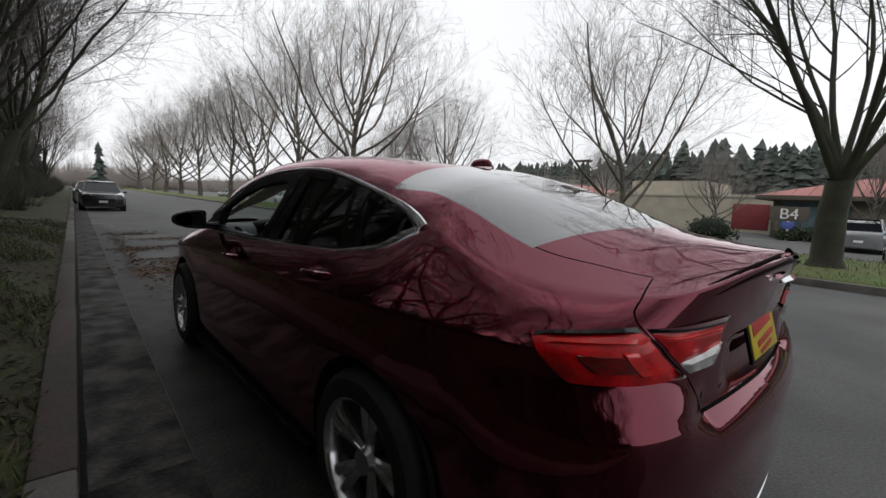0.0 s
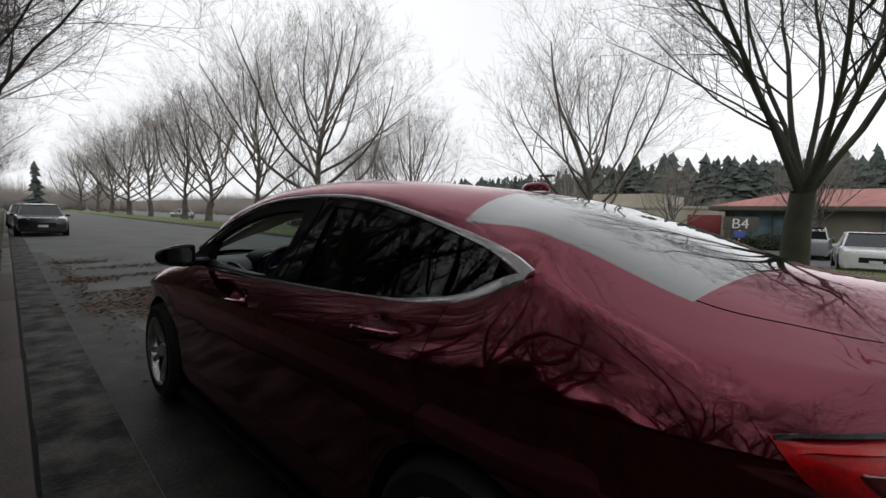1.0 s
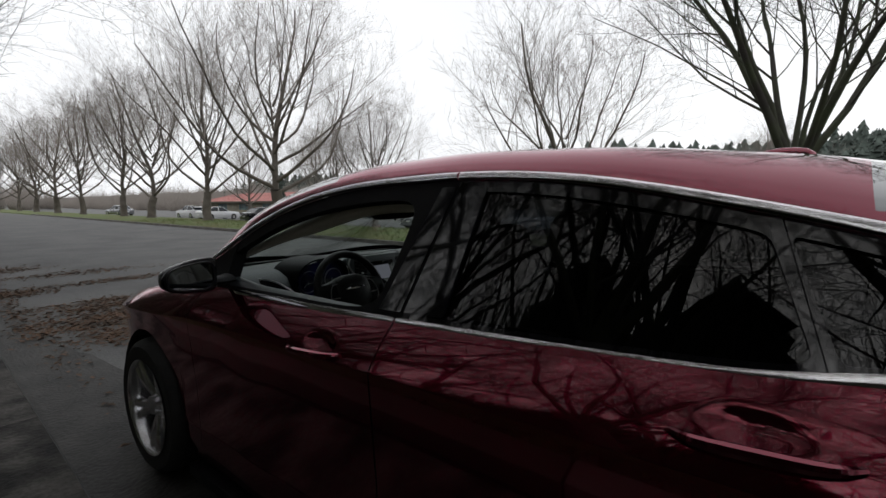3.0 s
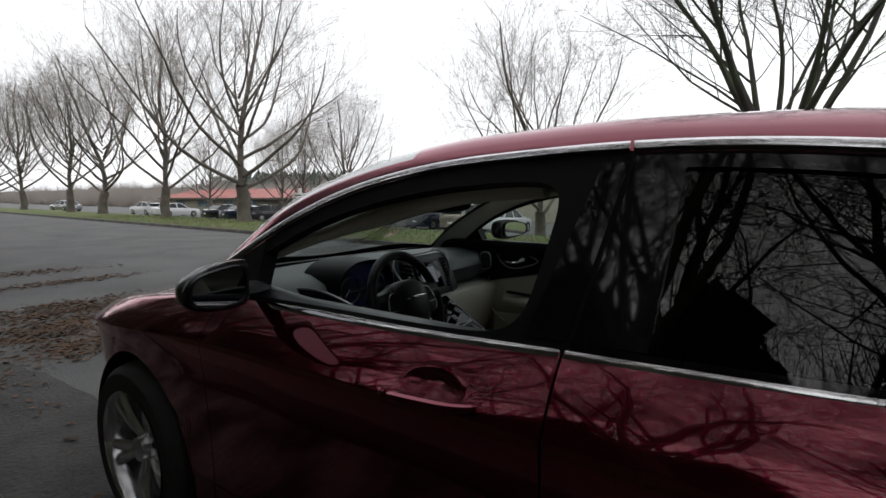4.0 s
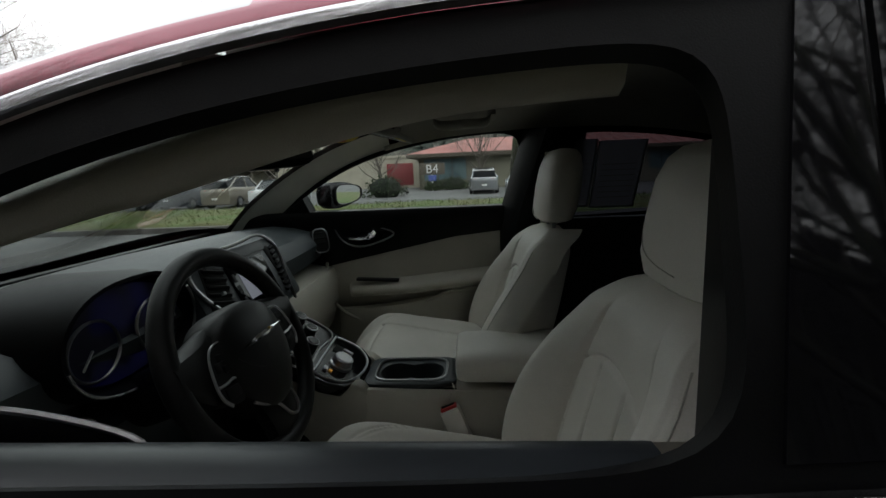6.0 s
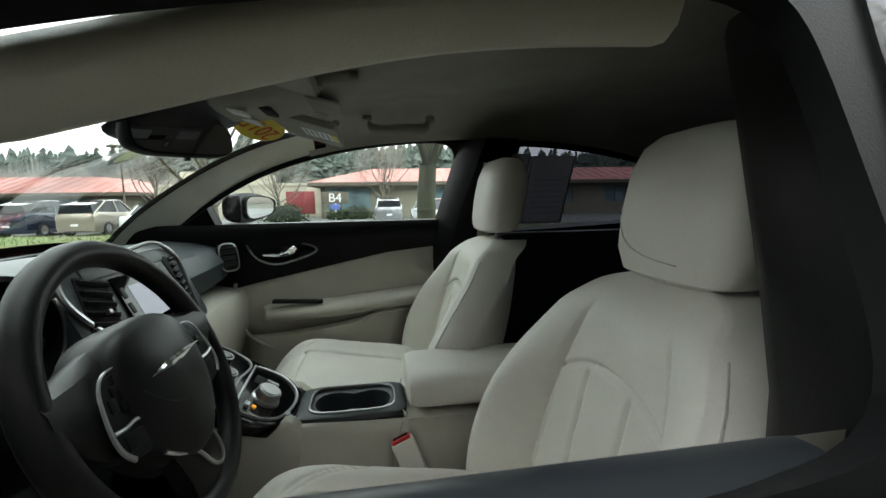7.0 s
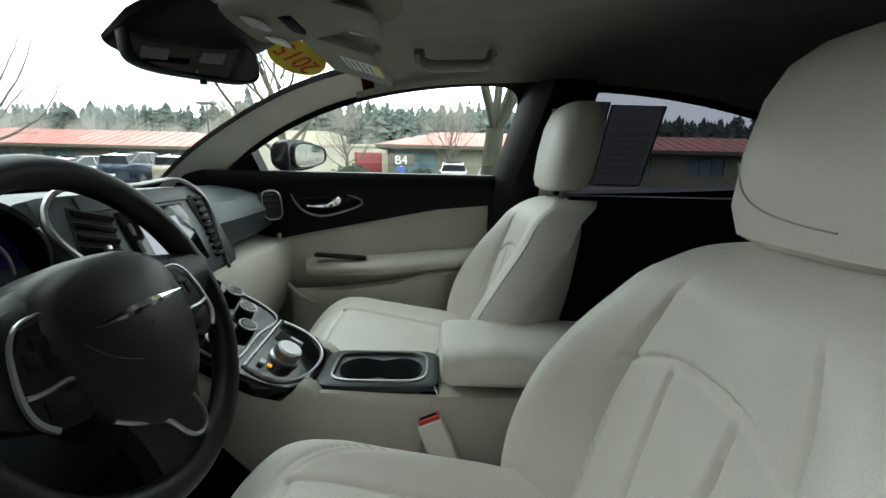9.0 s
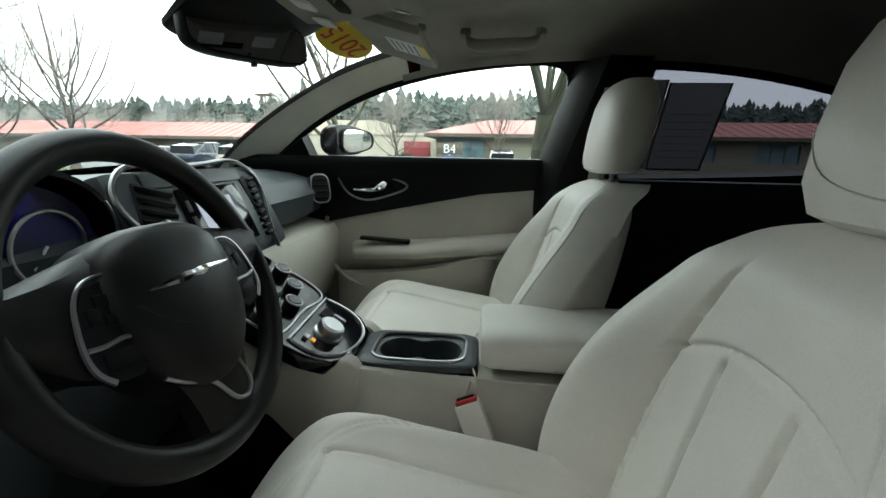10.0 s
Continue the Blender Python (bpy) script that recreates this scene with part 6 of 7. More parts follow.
# dashboard: section carried across, bowed towards the passengers at the ends
def dash_section(x, grow_=0.0):
    e = abs(x - CX) / 0.70
    y = 0.03 * e ** 3
    return [(x, 2.66 - 0.10 * e * e, 0.985), (x, 2.45 - 0.06 * e * e, 1.030 - 0.01 * e), (x, 2.28, 1.042 - 0.015 * e), (x, 2.16 + y, 1.036 - 0.02 * e), (x, 2.078 + y, 1.012 - 0.02 * e), (x, 2.048 + y, 0.955), (x, 2.062 + y, 0.89), (x, 2.12 + y, 0.855)]


dash = part("dashboard", loft([dash_section(x) for x in np.linspace(-0.735, 0.765, 31)], caps=True), DASH, car, "charcoal soft-touch dashboard")
part("lower_dash", loft([[(x, 2.125 + 0.03 * (abs(x - CX) / 0.7) ** 3, 0.856), (x, 2.04, 0.835), (x, 2.02, 0.80), (x, 2.03, 0.70), (x, 2.07, 0.58), (x, 2.16, 0.46)] for x in np.linspace(CX + 0.13, 0.755, 14)]), CREAM, dash, "cream glovebox")
part("lower_dash", loft([[(x, 2.125 + 0.03 * (abs(x - CX) / 0.7) ** 3, 0.856), (x, 2.06, 0.82), (x, 2.05, 0.70), (x, 2.09, 0.56), (x, 2.18, 0.46)] for x in np.linspace(-0.735, CX - 0.13, 14)]), DASH, dash)
part("demister_slot", span((-0.55, 2.50, 1.014), (0.62, 2.53, 1.022), 0.004), BLACK_TRIM, dash)

# centre stack with vents and a touch screen
STACK = pose(-0.010, 2.022, 0.966, 66, 0, 0)
stack = part("stack_panel", box((0.44, 0.20, 0.05), Matrix.Translation((0, 0, -0.012)), 0.02), DASH, car, "charcoal centre stack")
stack.matrix_world = STACK
rim = [(0.150, -0.105), (0.172, -0.02), (0.192, 0.062), (0.160, 0.098), (0.06, 0.107), (-0.10, 0.104), (-0.190, 0.092), (-0.214, 0.062), (-0.185, -0.015), (-0.125, -0.10)]
part("stack_rim", tube([(x, y, 0.016) for x, y, _ in curve_pts([(a, b, 0) for a, b in rim], 52)], 0.0045, 6), SATIN, stack, "satin chrome outline")
scr = part("touch_screen", span((-0.090, -0.068, 0.010), (0.098, 0.058, 0.018), 0.004), PIANO, stack, "gloss black screen surround")
part("screen_glass", span((-0.054, -0.042, 0.016), (0.054, 0.034, 0.0195)), SCREEN, scr, "lit pale touch screen")
for k in range(3):
    part("screen_key", box((0.012, 0.022, 0.003), pose(-0.077, 0.024 - 0.031 * k, 0.018), 0.001), BLACK_TRIM, scr)
part("top_panel", span((-0.150, 0.064, 0.010), (0.130, 0.092, 0.0165), 0.004), DASH, stack)
v = part("air_vent", box((0.078, 0.118, 0.012), pose(-0.150, 0.012, 0.010, 0, 0, -16), 0.006), DARK, stack, "black slatted air vent")
for k in range(6):
    part("slat", box((0.070, 0.009, 0.012), pose(-0.150 + (k - 2.5) * 0.0055, 0.012 + (k - 2.5) * 0.0185, 0.016, 30, 0, -16), 0.002), BLACK_TRIM, v)
part("vent_tab", box((0.010, 0.008, 0.010), pose(-0.152, 0.003, 0.024, 0, 0, -16), 0.002), SATIN, v)
v = part("air_vent", box((0.030, 0.150, 0.012), pose(0.150, -0.002, 0.010, 0, 0, 10), 0.006), DARK, stack, "narrow black slatted air vent")
for k in range(9):
    part("slat", box((0.026, 0.008, 0.012), pose(0.150 + (4 - k) * -0.0028, -0.002 + (k - 4) * 0.0160, 0.016, 30, 0, 10), 0.0015), BLACK_TRIM, v)

# instrument cluster
clus = part("gauge_hood", loft([[(-0.375 + w * math.copysign(abs(math.cos(a)) ** 0.8, math.cos(a)), y, 0.975 + h * math.sin(a)) for a in np.linspace(0, math.tau, 40, endpoint=False)] for y, w, h in ((2.18, 0.125, 0.070), (2.08, 0.140, 0.085), (2.03, 0.145, 0.092), (2.03, 0.152, 0.099), (2.08, 0.160, 0.104), (2.22, 0.165, 0.098))], close=True), BLACK_TRIM, car, "hooded instrument cluster")
bm = bmesh.new()
bm.faces.new([bm.verts.new((-0.375 + 0.138 * math.cos(a), 2.060, 0.975 + 0.082 * math.sin(a))) for a in np.linspace(0, math.tau, 40, endpoint=False)])
part("gauge_face", bm, GAUGE, clus, "dim blue gauge face")
for x in (-0.445, -0.305):
    part("gauge_ring", tube([(x + 0.05 * math.cos(a), 2.056, 0.965 + 0.05 * math.sin(a)) for a in np.linspace(0, math.tau, 32, endpoint=False)], 0.003, 6, closed=True), SATIN, clus)
    part("gauge_needle", box((0.0025, 0.003, 0.035), pose(x - 0.015, 2.056, 0.955, 0, 40, 0)), SIGN_WHITE, clus)
part("cluster_rim", tube([(-0.375 + 0.148 * math.copysign(abs(math.cos(a)) ** 0.8, math.cos(a)), 2.028, 0.975 + 0.095 * math.sin(a)) for a in np.linspace(-3.0, 0.5, 34)], 0.0028, 6), SATIN, clus)

# end vents of the dash
for x, y, z, turn in ((0.655, 2.062, 0.966, -42), (-0.64, 2.06, 0.945, 30)):
    V = pose(x, y, z, 78, 0, turn)
    v = part("end_vent", box((0.068, 0.098, 0.02), None, 0.014), DARK, car, "small black end vent with a bright rim")
    v.matrix_world = V
    part("vent_rim", tube([(0.034 * math.copysign(abs(math.cos(a)) ** 0.6, math.cos(a)), 0.049 * math.copysign(abs(math.sin(a)) ** 0.6, math.sin(a)), 0.011) for a in np.linspace(0, math.tau, 28, endpoint=False)], 0.003, 6, closed=True), SATIN, v)
    for k in range(4):
        part("slat", box((0.056, 0.006, 0.008), pose(0, (k - 1.5) * 0.021, 0.009, 25, 0, 0), 0.001), BLACK_TRIM, v)

# steering wheel
SW = pose(-0.368, 1.845, 0.932, 68, 0, 0)
wheel_ob = part("steering_wheel", tube([(0.180 * math.cos(a), 0.180 * math.sin(a), 0) for a in np.linspace(0, math.tau, 64, endpoint=False)], 0.0175, 14, closed=True), WHEEL_LEATHER, car, "black leather steering wheel with satin spokes")
wheel_ob.matrix_world = SW
rows = []


def cover(a, r):
    """Outline of the airbag cover: broad above, drawn in to a rounded point below."""
    c, s = math.cos(a), math.sin(a)
    y = 0.088 * math.copysign(abs(s) ** 0.80, s) - (0.020 if s < 0 else 0.0) * abs(s)
    w = 0.097 * math.copysign(abs(c) ** 0.72, c) * (1.0 + 0.10 * s if s > 0 else 1.0 - 0.34 * abs(s) ** 1.5)
    return w * r, -0.006 + y * r


for r, z in ((1.03, -0.035), (1.03, 0.0), (1.0, 0.014), (0.95, 0.023), (0.86, 0.029), (0.60, 0.036), (0.30, 0.040), (0.01, 0.041)):
    rows.append([(*cover(a, r), z) for a in np.linspace(0, math.tau, 48, endpoint=False)])
hub = part("airbag_cover", loft(rows, close=True), WHEEL_LEATHER, wheel_ob, "black airbag cover with a winged emblem")
part("cover_crease", tube(curve_pts([(-0.075, 0.004, 0.0305), (-0.050, -0.024, 0.0355), (0.0, -0.040, 0.0376), (0.050, -0.024, 0.0350), (0.075, 0.004, 0.0300)], 24), 0.0016, 6), WHEEL_LEATHER, hub)
for sx in (-1, 1):
    part("emblem_wing", loft([[(sx * x, 0.014 + h, 0.0415 - 0.02 * x), (sx * x, 0.014, 0.0445 - 0.02 * x), (sx * x, 0.014 - h, 0.0415 - 0.02 * x)] for x, h in ((0.0, 0.0040), (0.012, 0.0052), (0.035, 0.0036), (0.066, 0.0006))]), CHROME, hub, "chrome emblem")
    part("spoke", loft([[(sx * x, y + h, 0.000), (sx * x, y + h * 0.8, 0.014), (sx * x, y + h * 0.3, 0.019), (sx * x, y - h * 0.6, 0.016), (sx * x, y - h, 0.004), (sx * x, y - h, -0.016), (sx * x, y + h, -0.016)] for x, y, h in ((0.066, 0.006, 0.066), (0.10, 0.006, 0.060), (0.135, 0.012, 0.047), (0.160, 0.022, 0.033), (0.182, 0.030, 0.026))], close=True, caps=True), WHEEL_LEATHER, wheel_ob)
    pod = part("button_pod", loft([[(sx * x, y, z) for x, y in ((0.080, 0.040), (0.108, 0.038), (0.124, 0.018), (0.132, -0.012), (0.131, -0.036), (0.116, -0.052), (0.094, -0.056), (0.078, -0.044))] for z in (0.010, 0.0205)], close=True, caps=True), BLACK_TRIM, wheel_ob, "black button pod")
    part("pod_rim", sweep([Vector(p) for p in curve_pts([(sx * 0.084, 0.045, 0.0205), (sx * 0.108, 0.042, 0.0205), (sx * 0.121, 0.030, 0.0205), (sx * 0.130, 0.008, 0.0205), (sx * 0.135, -0.014, 0.0205), (sx * 0.133, -0.036, 0.0205), (sx * 0.122, -0.050, 0.0195)], 26)], lambda t: [(0.0, 0.0012 + 0.0022 * t), (0.0024, 0.0006 + 0.0018 * t), (0.0024, -0.0006 - 0.0018 * t), (0.0, -0.0012 - 0.0022 * t)], [(0, 0, 1)] * 26), SATIN, pod, "satin bright bezel")
    part("pod_bar", tube(curve_pts([(sx * 0.132, -0.014, 0.0212), (sx * 0.110, -0.017, 0.0215), (sx * 0.090, -0.018, 0.0215), (sx * 0.080, -0.040, 0.0212)], 16), 0.0024, 6), SATIN, pod, "satin bright bar")
    for bx, by, bw, bh in ((0.098, 0.022, 0.016, 0.012), (0.112, 0.010, 0.012, 0.016), (0.096, 0.002, 0.014, 0.012), (0.106, -0.034, 0.034, 0.018)):
        part("button", box((bw, bh, 0.003), pose(sx * bx, by, 0.0205, 0, 0, sx * 8), 0.0014), BLACK_TRIM, pod)
spoke_bar = part("lower_spoke", loft([[(w, y, z - 0.022), (w, y, z), (w * 0.7, y, z + 0.006), (-w * 0.7, y, z + 0.006), (-w, y, z), (-w, y, z - 0.022)] for y, w, z in ((-0.080, 0.062, 0.012), (-0.105, 0.054, 0.012), (-0.135, 0.046, 0.008), (-0.160, 0.042, 0.003), (-0.182, 0.046, -0.003))], close=True, caps=True), WHEEL_LEATHER, wheel_ob)
part("spoke_bezel", tube(curve_pts([(-0.072, -0.073, 0.016), (-0.048, -0.092, 0.018), (-0.022, -0.107, 0.018), (-0.006, -0.130, 0.016), (0.010, -0.147, 0.014), (0.026, -0.151, 0.013), (0.038, -0.144, 0.013), (0.036, -0.118, 0.016), (0.026, -0.086, 0.018)], 44), 0.0030, 6), SATIN, spoke_bar, "satin bright bezel")
part("steering_column", cyl(0.05, 0.22, Matrix.Translation((0, -0.01, -0.12)), 24, 0.06), BLACK_TRIM, wheel_ob)
for sx in (-1, 1):
    part("column_stalk", tube([(sx * 0.05, 0.02, -0.06), (sx * 0.15, 0.045, -0.05)], [0.009, 0.006], 8), BLACK_TRIM, wheel_ob)

# door trims
for sx in (-1, 1):
    x0 = sx * (0.745 if sx > 0 else 0.735)

    def dx(z, y, x0=x0, sx=sx):
        """Face of the door trim at height z."""
        return x0 - sx * float(np.interp(z, (0.35, 0.60, 0.66, 0.74, 0.80, 0.86, 0.95, 1.0), (-0.02, -0.03, -0.02, 0.03, 0.015, 0.0, 0.0, 0.0)))
    zs_ = [0.34, 0.5, 0.6, 0.66, 0.72, 0.78, 0.84, 0.90, 0.96, 1.0]
    ys_ = np.linspace(1.20, 2.42, 30)
    part("door_trim", loft([[(dx(z, y), y, z) for z in zs_] for y in ys_]), CREAM, car, "cream door trim with a dark upper panel")
    if sx > 0:
        rows = [[(x0 - 0.012, y, float(np.interp(y, (1.2, 1.5, 1.96, 2.15, 2.42), (0.985, 0.955, 0.862, 0.82, 0.80)))), (x0 - 0.020, y, 0.985), (x0 - 0.034, y, 1.020), (x0 - 0.038, y, 1.062), (x0 - 0.026, y, 1.080), (x0 + 0.03, y, 1.082)] for y in ys_]
    else:
        rows = [[(x0 + 0.004, y, 0.85), (x0 + 0.012, y, 0.955), (x0 + 0.010, y, 0.985), (x0 + 0.002, y, 1.000), (x0 - 0.012, y, 1.009), (x0 - 0.028, y, 1.011), (x0 - 0.045, y, 1.009), (x0 - 0.062, y, low_z(y) + 0.004)] for y in np.linspace(1.30, 2.24, 36)]
        rows = [[(x, y, z + (0.026 * min(1.0, max(0.0, (y - 1.90) / 0.26)) ** 1.5 if z > 0.9 and k < 7 else 0.0)) for k, (x, y, z) in enumerate(row)] for row in rows]
    part("door_top", loft(rows), BLACK_TRIM if sx > 0 else DOOR_CAP, car, "charcoal upper door panel")
    arm = part("door_armrest", loft([[(x0 - sx * (0.005 + w * math.cos(a) if math.cos(a) > 0 else 0.005), y, z + 0.036 * math.sin(a)) for a in np.linspace(-1.6, 1.6, 14)] for y, z, w in ((1.97, 0.735, 0.02), (1.95, 0.738, 0.070), (1.85, 0.745, 0.092), (1.7, 0.752, 0.095), (1.5, 0.772, 0.090), (1.25, 0.795, 0.07))]), CREAM, car, "padded cream door armrest")
    part("pull_slot", box((0.03, 0.18, 0.012), pose(x0 - sx * 0.066, 1.835, 0.789, 3, 0, 0), 0.004), DARK, arm)
    # handle in a dark leaf-shaped recess with a bright outline
    leaf = curve_pts([(0, 2.02, 1.018), (0, 1.94, 1.022), (0, 1.84, 1.010), (0, 1.762, 0.978), (0, 1.84, 0.940), (0, 1.92, 0.926), (0, 1.98, 0.950), (0, 2.02, 1.018)], 40)
    bm = bmesh.new()
    bm.faces.new([bm.verts.new((x0 - sx * 0.022, y, z)) for _, y, z in leaf[:-1]])
    rec = part("handle_recess", bm, PIANO, car, "dark recess outlined in satin chrome")
    part("recess_rim", tube([(x0 - sx * 0.024, y, z) for _, y, z in leaf[:-1]], 0.0038, 6, closed=True), SATIN, rec)
    part("inside_handle", tube(curve_pts([(x0 - sx * 0.028, 1.955, 0.962), (x0 - sx * 0.045, 1.91, 0.962), (x0 - sx * 0.048, 1.865, 0.970), (x0 - sx * 0.040, 1.838, 0.990)], 12), [0.005] * 4 + [0.0065] * 4 + [0.012, 0.014, 0.014, 0.012], 8), CHROME, rec, "chrome inside handle")
    # map pocket below the armrest
    part("map_pocket", loft([[(x0 - sx * (0.012 + d * max(0.0, math.sin(t * math.pi)) ** 0.55), 2.03 - 0.60 * t, z + 0.085 * t ** 1.6) for t in np.linspace(0, 1, 26)] for z, d in ((0.655, 0.012), (0.648, 0.044), (0.63, 0.055), (0.58, 0.058), (0.48, 0.054), (0.36, 0.044))]), CREAM, car, "cream moulded door pocket")
    part("pocket_lip", tube(curve_pts([(x0 - sx * 0.026, 2.06, 0.86), (x0 - sx * 0.03, 2.07, 0.76), (x0 - sx * 0.04, 1.99, 0.635), (x0 - sx * 0.05, 1.86, 0.605), (x0 - sx * 0.055, 1.70, 0.655), (x0 - sx * 0.05, 1.56, 0.715), (x0 - sx * 0.045, 1.42, 0.735)], 30), 0.007, 6), CREAM, car)
    # middle pillar and rear door inside
    rows = []
    for t in np.linspace(0, 1, 10):
        z = 0.5 + 0.86 * t
        xg = 0.79 - 0.5 * max(0, z - 1.0)
        yb = (1.31 if sx > 0 else 1.245) - 0.09 * max(0, (z - 1.0)) / 0.35
        rows.append([(sx * (xg - 0.004), yb + 0.012, z), (sx * (xg - 0.11), yb - 0.015, z), (sx * (xg - 0.155), yb - 0.05, z), (sx * (xg - 0.14), yb - 0.17, z), (sx * (xg - 0.03), yb - 0.19, z)])
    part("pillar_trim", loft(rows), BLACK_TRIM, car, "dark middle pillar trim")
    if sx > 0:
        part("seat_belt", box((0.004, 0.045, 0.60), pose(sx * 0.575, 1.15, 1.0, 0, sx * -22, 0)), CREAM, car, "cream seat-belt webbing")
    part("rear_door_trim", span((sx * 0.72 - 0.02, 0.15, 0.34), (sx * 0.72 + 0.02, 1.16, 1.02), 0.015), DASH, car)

# rolled cream edge of the roof rail above the driver's opening
part("rail_roll", tube(curve_pts([(-0.575, 1.28, 1.335), (-0.578, 1.5, 1.318), (-0.585, 1.7, 1.272), (-0.60, 1.85, 1.230), (-0.64, 2.02, 1.172), (-0.70, 2.2, 1.09)], 24), [0.034] * 14 + [0.030, 0.028, 0.026, 0.024, 0.022, 0.020, 0.018, 0.016, 0.014, 0.012], 10), CREAM, car, "cream roof rail trim")
# overhead: visors, console, grab handles, mirror
for x0, x1 in ((-0.58, -0.20), (0.13, 0.49)):
    vis = part("sun_visor", box((x1 - x0, 0.175, 0.020), pose((x0 + x1) / 2, 1.715, 1.360, 15, 0, 0), 0.009), SHADED_LINER, car, "cloth sun visor with a warning label")
    lx = (x0 + x1) / 2 - 0.02
    lab = part("warning_label", box((0.125, 0.075, 0.002), pose(lx, 1.69, 1.3425, 15, 0, 0)), SIGN_WHITE, vis, "white warning label with a yellow edge")
    part("label_stripe", box((0.125, 0.016, 0.0025), pose(lx, 1.645, 1.3305, 15, 0, 0)), PLATE_YELLOW, lab)
    for k in range(5):
        part("label_bar", box((0.10 - 0.02 * (k % 2), 0.005, 0.003), pose(lx - 0.008 * (k % 2), 1.716 - 0.0135 * k, 1.3490 - 0.0036 * k, 15, 0, 0)), PAPER_EDGE, lab)
    part("visor_clip", box((0.022, 0.016, 0.014), pose(x0 + 0.02 if x0 > 0 else x1 - 0.02, 1.63, 1.348, 15, 0, 0), 0.004), SHADED_LINER, vis)
ohc = part("overhead_console", loft([[(w * math.copysign(abs(math.cos(a)) ** 0.5, math.cos(a)), y + 0.0 * a, z - d * max(0.0, -math.copysign(abs(math.sin(a)) ** 0.6, math.sin(a))) + 0.01 * max(0.0, math.sin(a))) for a in np.linspace(0, math.tau, 28, endpoint=False)] for y, z, w, d in ((1.85, 1.350, 0.07, 0.006), (1.84, 1.352, 0.092, 0.018), (1.78, 1.366, 0.104, 0.028), (1.68, 1.386, 0.104, 0.030), (1.585, 1.404, 0.094, 0.024), (1.57, 1.406, 0.07, 0.008))], close=True, caps=True), SHADED_LINER, car, "overhead console with reading lamps")
part("console_slot", box((0.080, 0.026, 0.008), pose(-0.018, 1.752, 1.343, 12, 0, 0), 0.003), DARK, ohc)
part("console_lid", box((0.150, 0.100, 0.006), pose(0.0, 1.655, 1.3585, 12, 0, 0), 0.003), SHADED_LINER, ohc)
part("lamp_lens", box((0.045, 0.036, 0.006), pose(-0.050, 1.80, 1.333, 14, 0, 0), 0.003), SIGN_WHITE, ohc)
part("lamp_lens", box((0.045, 0.036, 0.006), pose(0.050, 1.80, 1.333, 14, 0, 0), 0.003), SIGN_WHITE, ohc)
part("console_catch", box((0.006, 0.030, 0.006), pose(0.060, 1.655, 1.354, 12, 0, 0), 0.001), CHROME, ohc)
grab = part("grab_handle", loft([[(x + 0.012 * math.cos(a), y, z + 0.016 * math.sin(a)) for a in np.linspace(0, math.tau, 12, endpoint=False)] for x, y, z in curve_pts([(0.470, 1.555, 1.415), (0.452, 1.548, 1.392), (0.440, 1.50, 1.380), (0.436, 1.43, 1.383), (0.440, 1.365, 1.392), (0.458, 1.355, 1.42)], 26)], close=True, caps=True), SHADED_LINER, car, "cloth-coloured grab handle")
for y in (1.555, 1.352):
    part("handle_mount", box((0.045, 0.030, 0.022), pose(0.475, y, 1.412, 0, 25, 0), 0.008), SHADED_LINER, grab)
part("dome_lamp", box((0.14, 0.08, 0.012), pose(CX - 0.06, 1.17, 1.448), 0.005), SHADED_LINER, car, "flush roof lamp")
MIR = pose(0.0, 1.927, 1.293, 84, -3, -22.5)
mir = part("interior_mirror", loft([[(0.130 * g * math.copysign(abs(math.cos(a)) ** 0.42, math.cos(a)), 0.040 * g2 * math.copysign(abs(math.sin(a)) ** 0.55, math.sin(a)), z) for a in np.linspace(0, math.tau, 40, endpoint=False)] for g, g2, z in ((0.70, 0.55, -0.030), (0.92, 0.85, -0.022), (1.0, 1.0, -0.006), (1.0, 1.0, 0.012), (0.985, 0.96, 0.016), (0.965, 0.90, 0.0155))], close=True, caps=True), BLACK_TRIM, car, "black interior mirror")
mir.matrix_world = MIR
bm = bmesh.new()
bm.faces.new([bm.verts.new((0.124 * math.copysign(abs(math.cos(a)) ** 0.42, math.cos(a)), 0.035 * math.copysign(abs(math.sin(a)) ** 0.55, math.sin(a)), 0.0165)) for a in np.linspace(0, math.tau, 40, endpoint=False)])
part("mirror_face", bm, DIM_MIRROR, mir)
part("mirror_button", cyl(0.006, 0.012, pose(0, -0.042, 0.004, 90, 0, 0), 12), DASH, mir)
part("mirror_stalk", tube([(0.0, 0.01, -0.020), (0.0, 0.040, -0.040), (0.0, 0.055, -0.06)], [0.014, 0.011, 0.016], 8), BLACK_TRIM, mir)
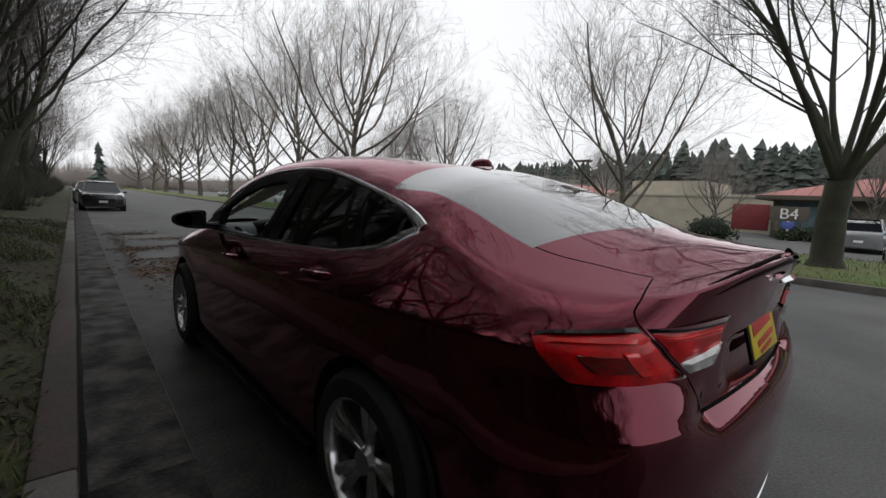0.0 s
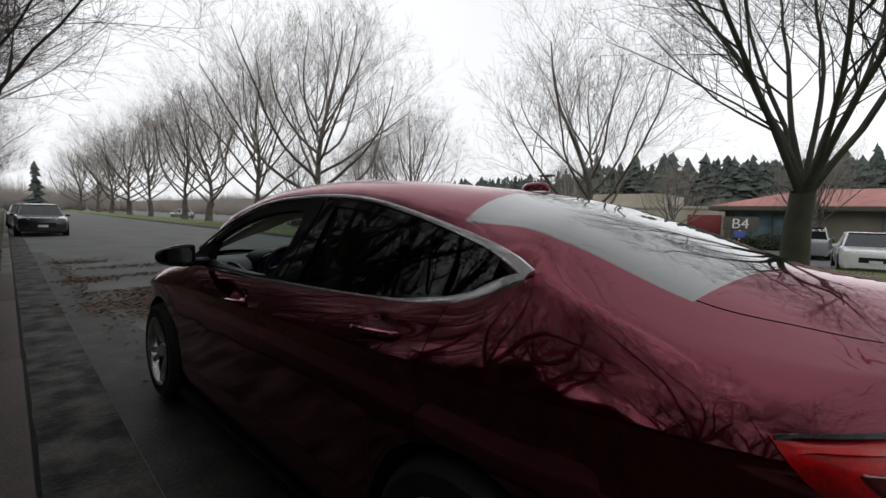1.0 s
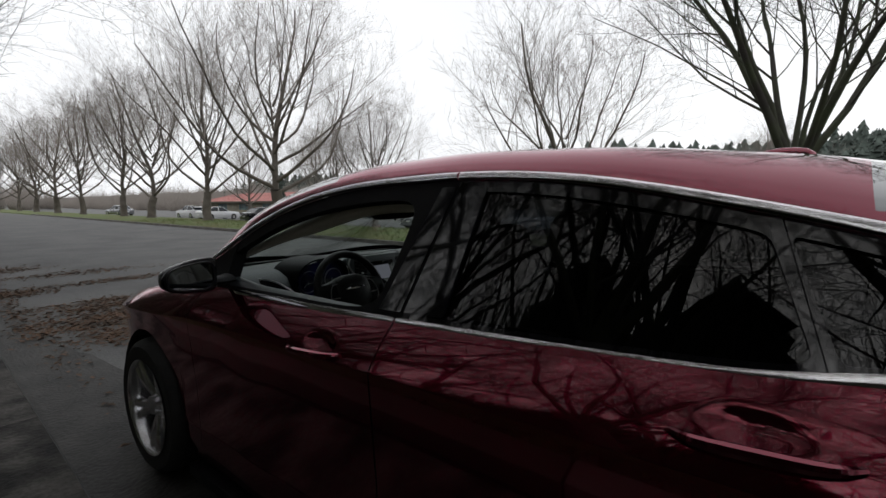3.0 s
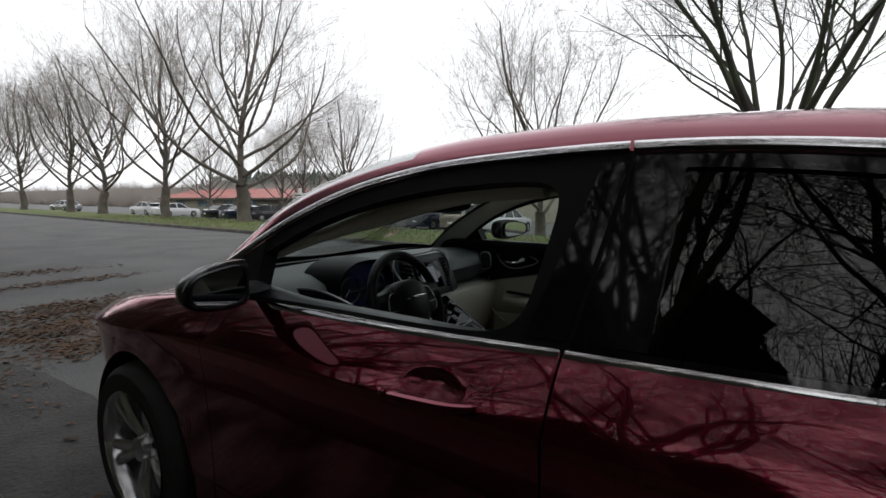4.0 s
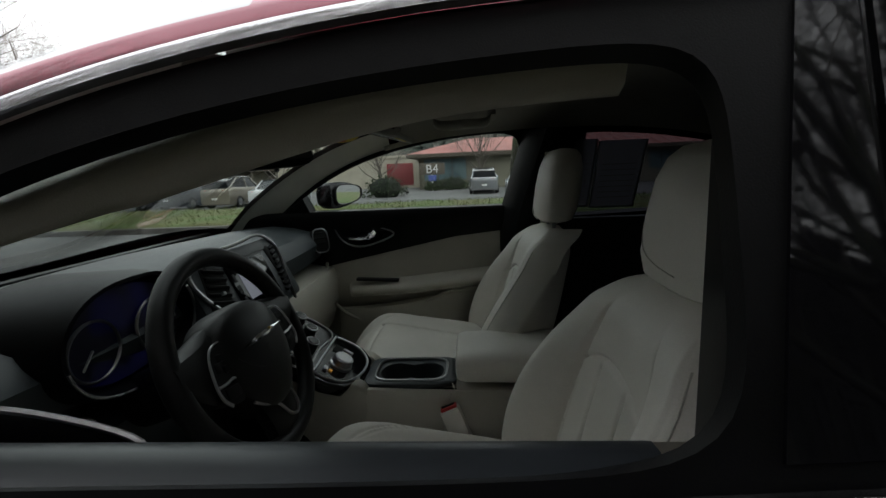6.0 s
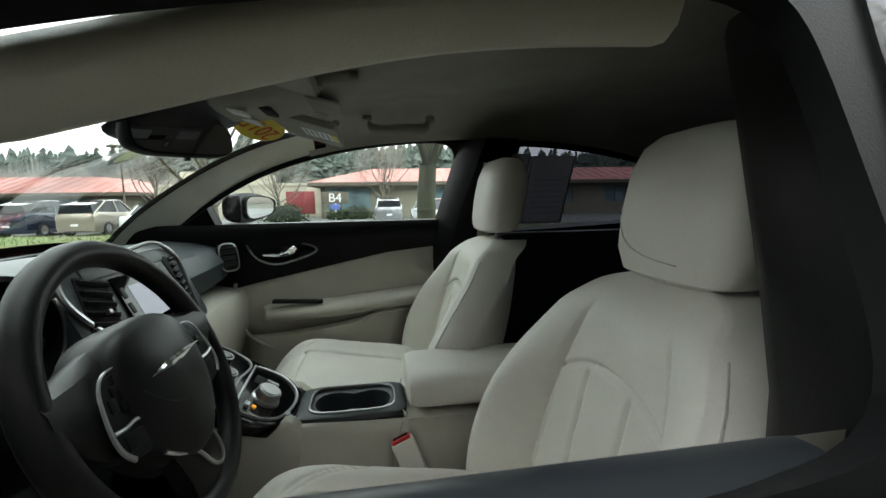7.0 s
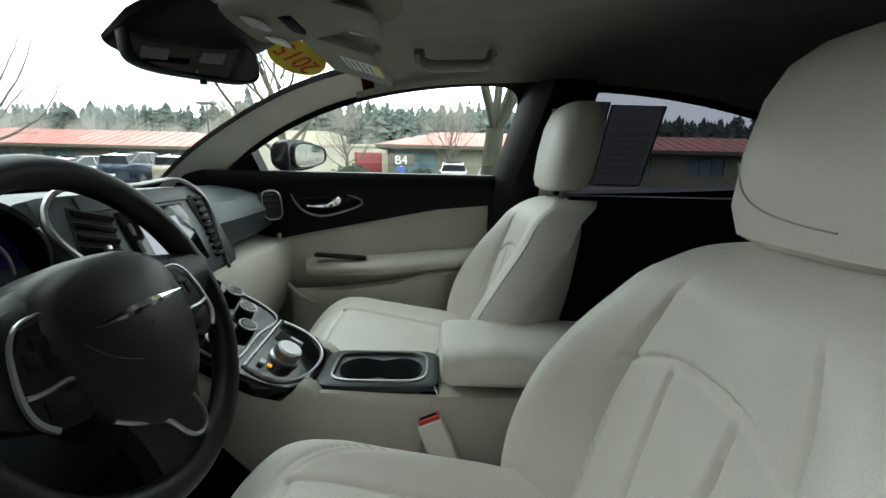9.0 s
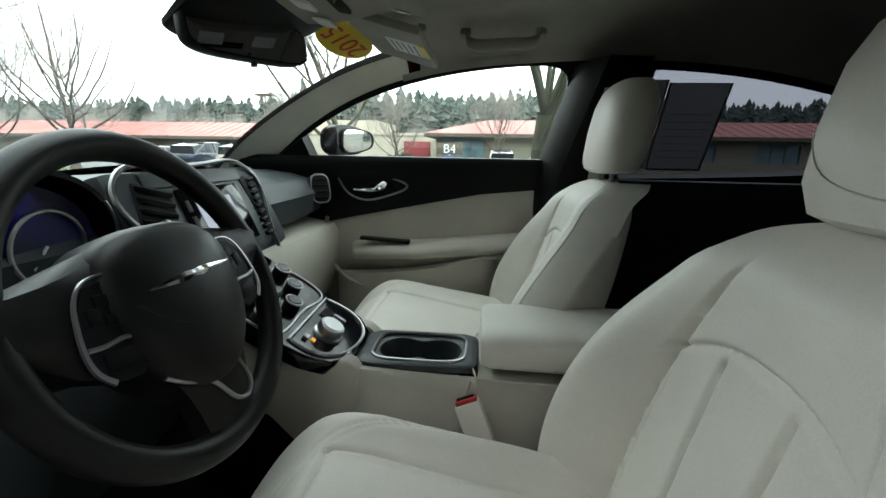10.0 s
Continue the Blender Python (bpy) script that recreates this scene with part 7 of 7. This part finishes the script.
part("sensor_housing", loft([[(0.012 + w * math.copysign(abs(math.cos(a)) ** 0.5, math.cos(a)), y, z - d * max(0.0, -math.copysign(abs(math.sin(a)) ** 0.6, math.sin(a))) + 0.004 * max(0.0, math.sin(a))) for a in np.linspace(0, math.tau, 24, endpoint=False)] for y, z, w, d in ((2.03, 1.290, 0.05, 0.004), (2.015, 1.297, 0.115, 0.016), (1.95, 1.325, 0.150, 0.028), (1.87, 1.357, 0.165, 0.022), (1.85, 1.362, 0.165, 0.010))], close=True, caps=True), BLACK_TRIM, car, "black sensor housing on the windscreen")

# price sticker with the model year on the windscreen, and papers on the rear side glass
oval = [(0.100 * math.cos(a), 0.054 * math.sin(a)) for a in np.linspace(0, math.tau, 36, endpoint=False)]
ST = pose(0.305, 1.842, 1.361, -20, 9, -14)
bm = bmesh.new()
bm.faces.new([bm.verts.new((x, y, 0)) for x, y in oval])
st = part("year_sticker", bm, PLATE_YELLOW, car, "yellow oval windscreen sticker with red numerals")
st.matrix_world = ST
yt = bpy.data.curves.new("numerals", "FONT")
yt.body, yt.size, yt.align_x, yt.align_y, yt.extrude = "2015", 0.075, "CENTER", "CENTER", 0.0005
yt.materials.append(PLATE_RED)
ytext = new("numerals", yt)
ytext.parent, ytext.location, ytext.scale = st, (0, 0, -0.002), (-1, 1, 1)
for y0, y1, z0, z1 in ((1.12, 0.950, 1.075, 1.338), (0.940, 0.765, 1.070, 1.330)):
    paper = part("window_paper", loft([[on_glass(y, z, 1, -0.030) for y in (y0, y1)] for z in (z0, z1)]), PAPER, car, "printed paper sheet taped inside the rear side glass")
    for a, b in (((y1, z0), (y1, z1)), ((y0, z0), (y1, z0)), ((y0, z0), (y0, z1))):
        part("paper_edge", tube([on_glass(*a, 1, -0.032), on_glass(*b, 1, -0.032)], 0.004, 5), PAPER_EDGE, paper)
    for k in range(7):
        part("paper_line", loft([[on_glass(y, z, 1, -0.0335) for y in (y0 - 0.02, y1 + 0.02)] for z in (z0 + 0.04 + 0.022 * k, z0 + 0.0425 + 0.022 * k)]), FASCIA, paper)
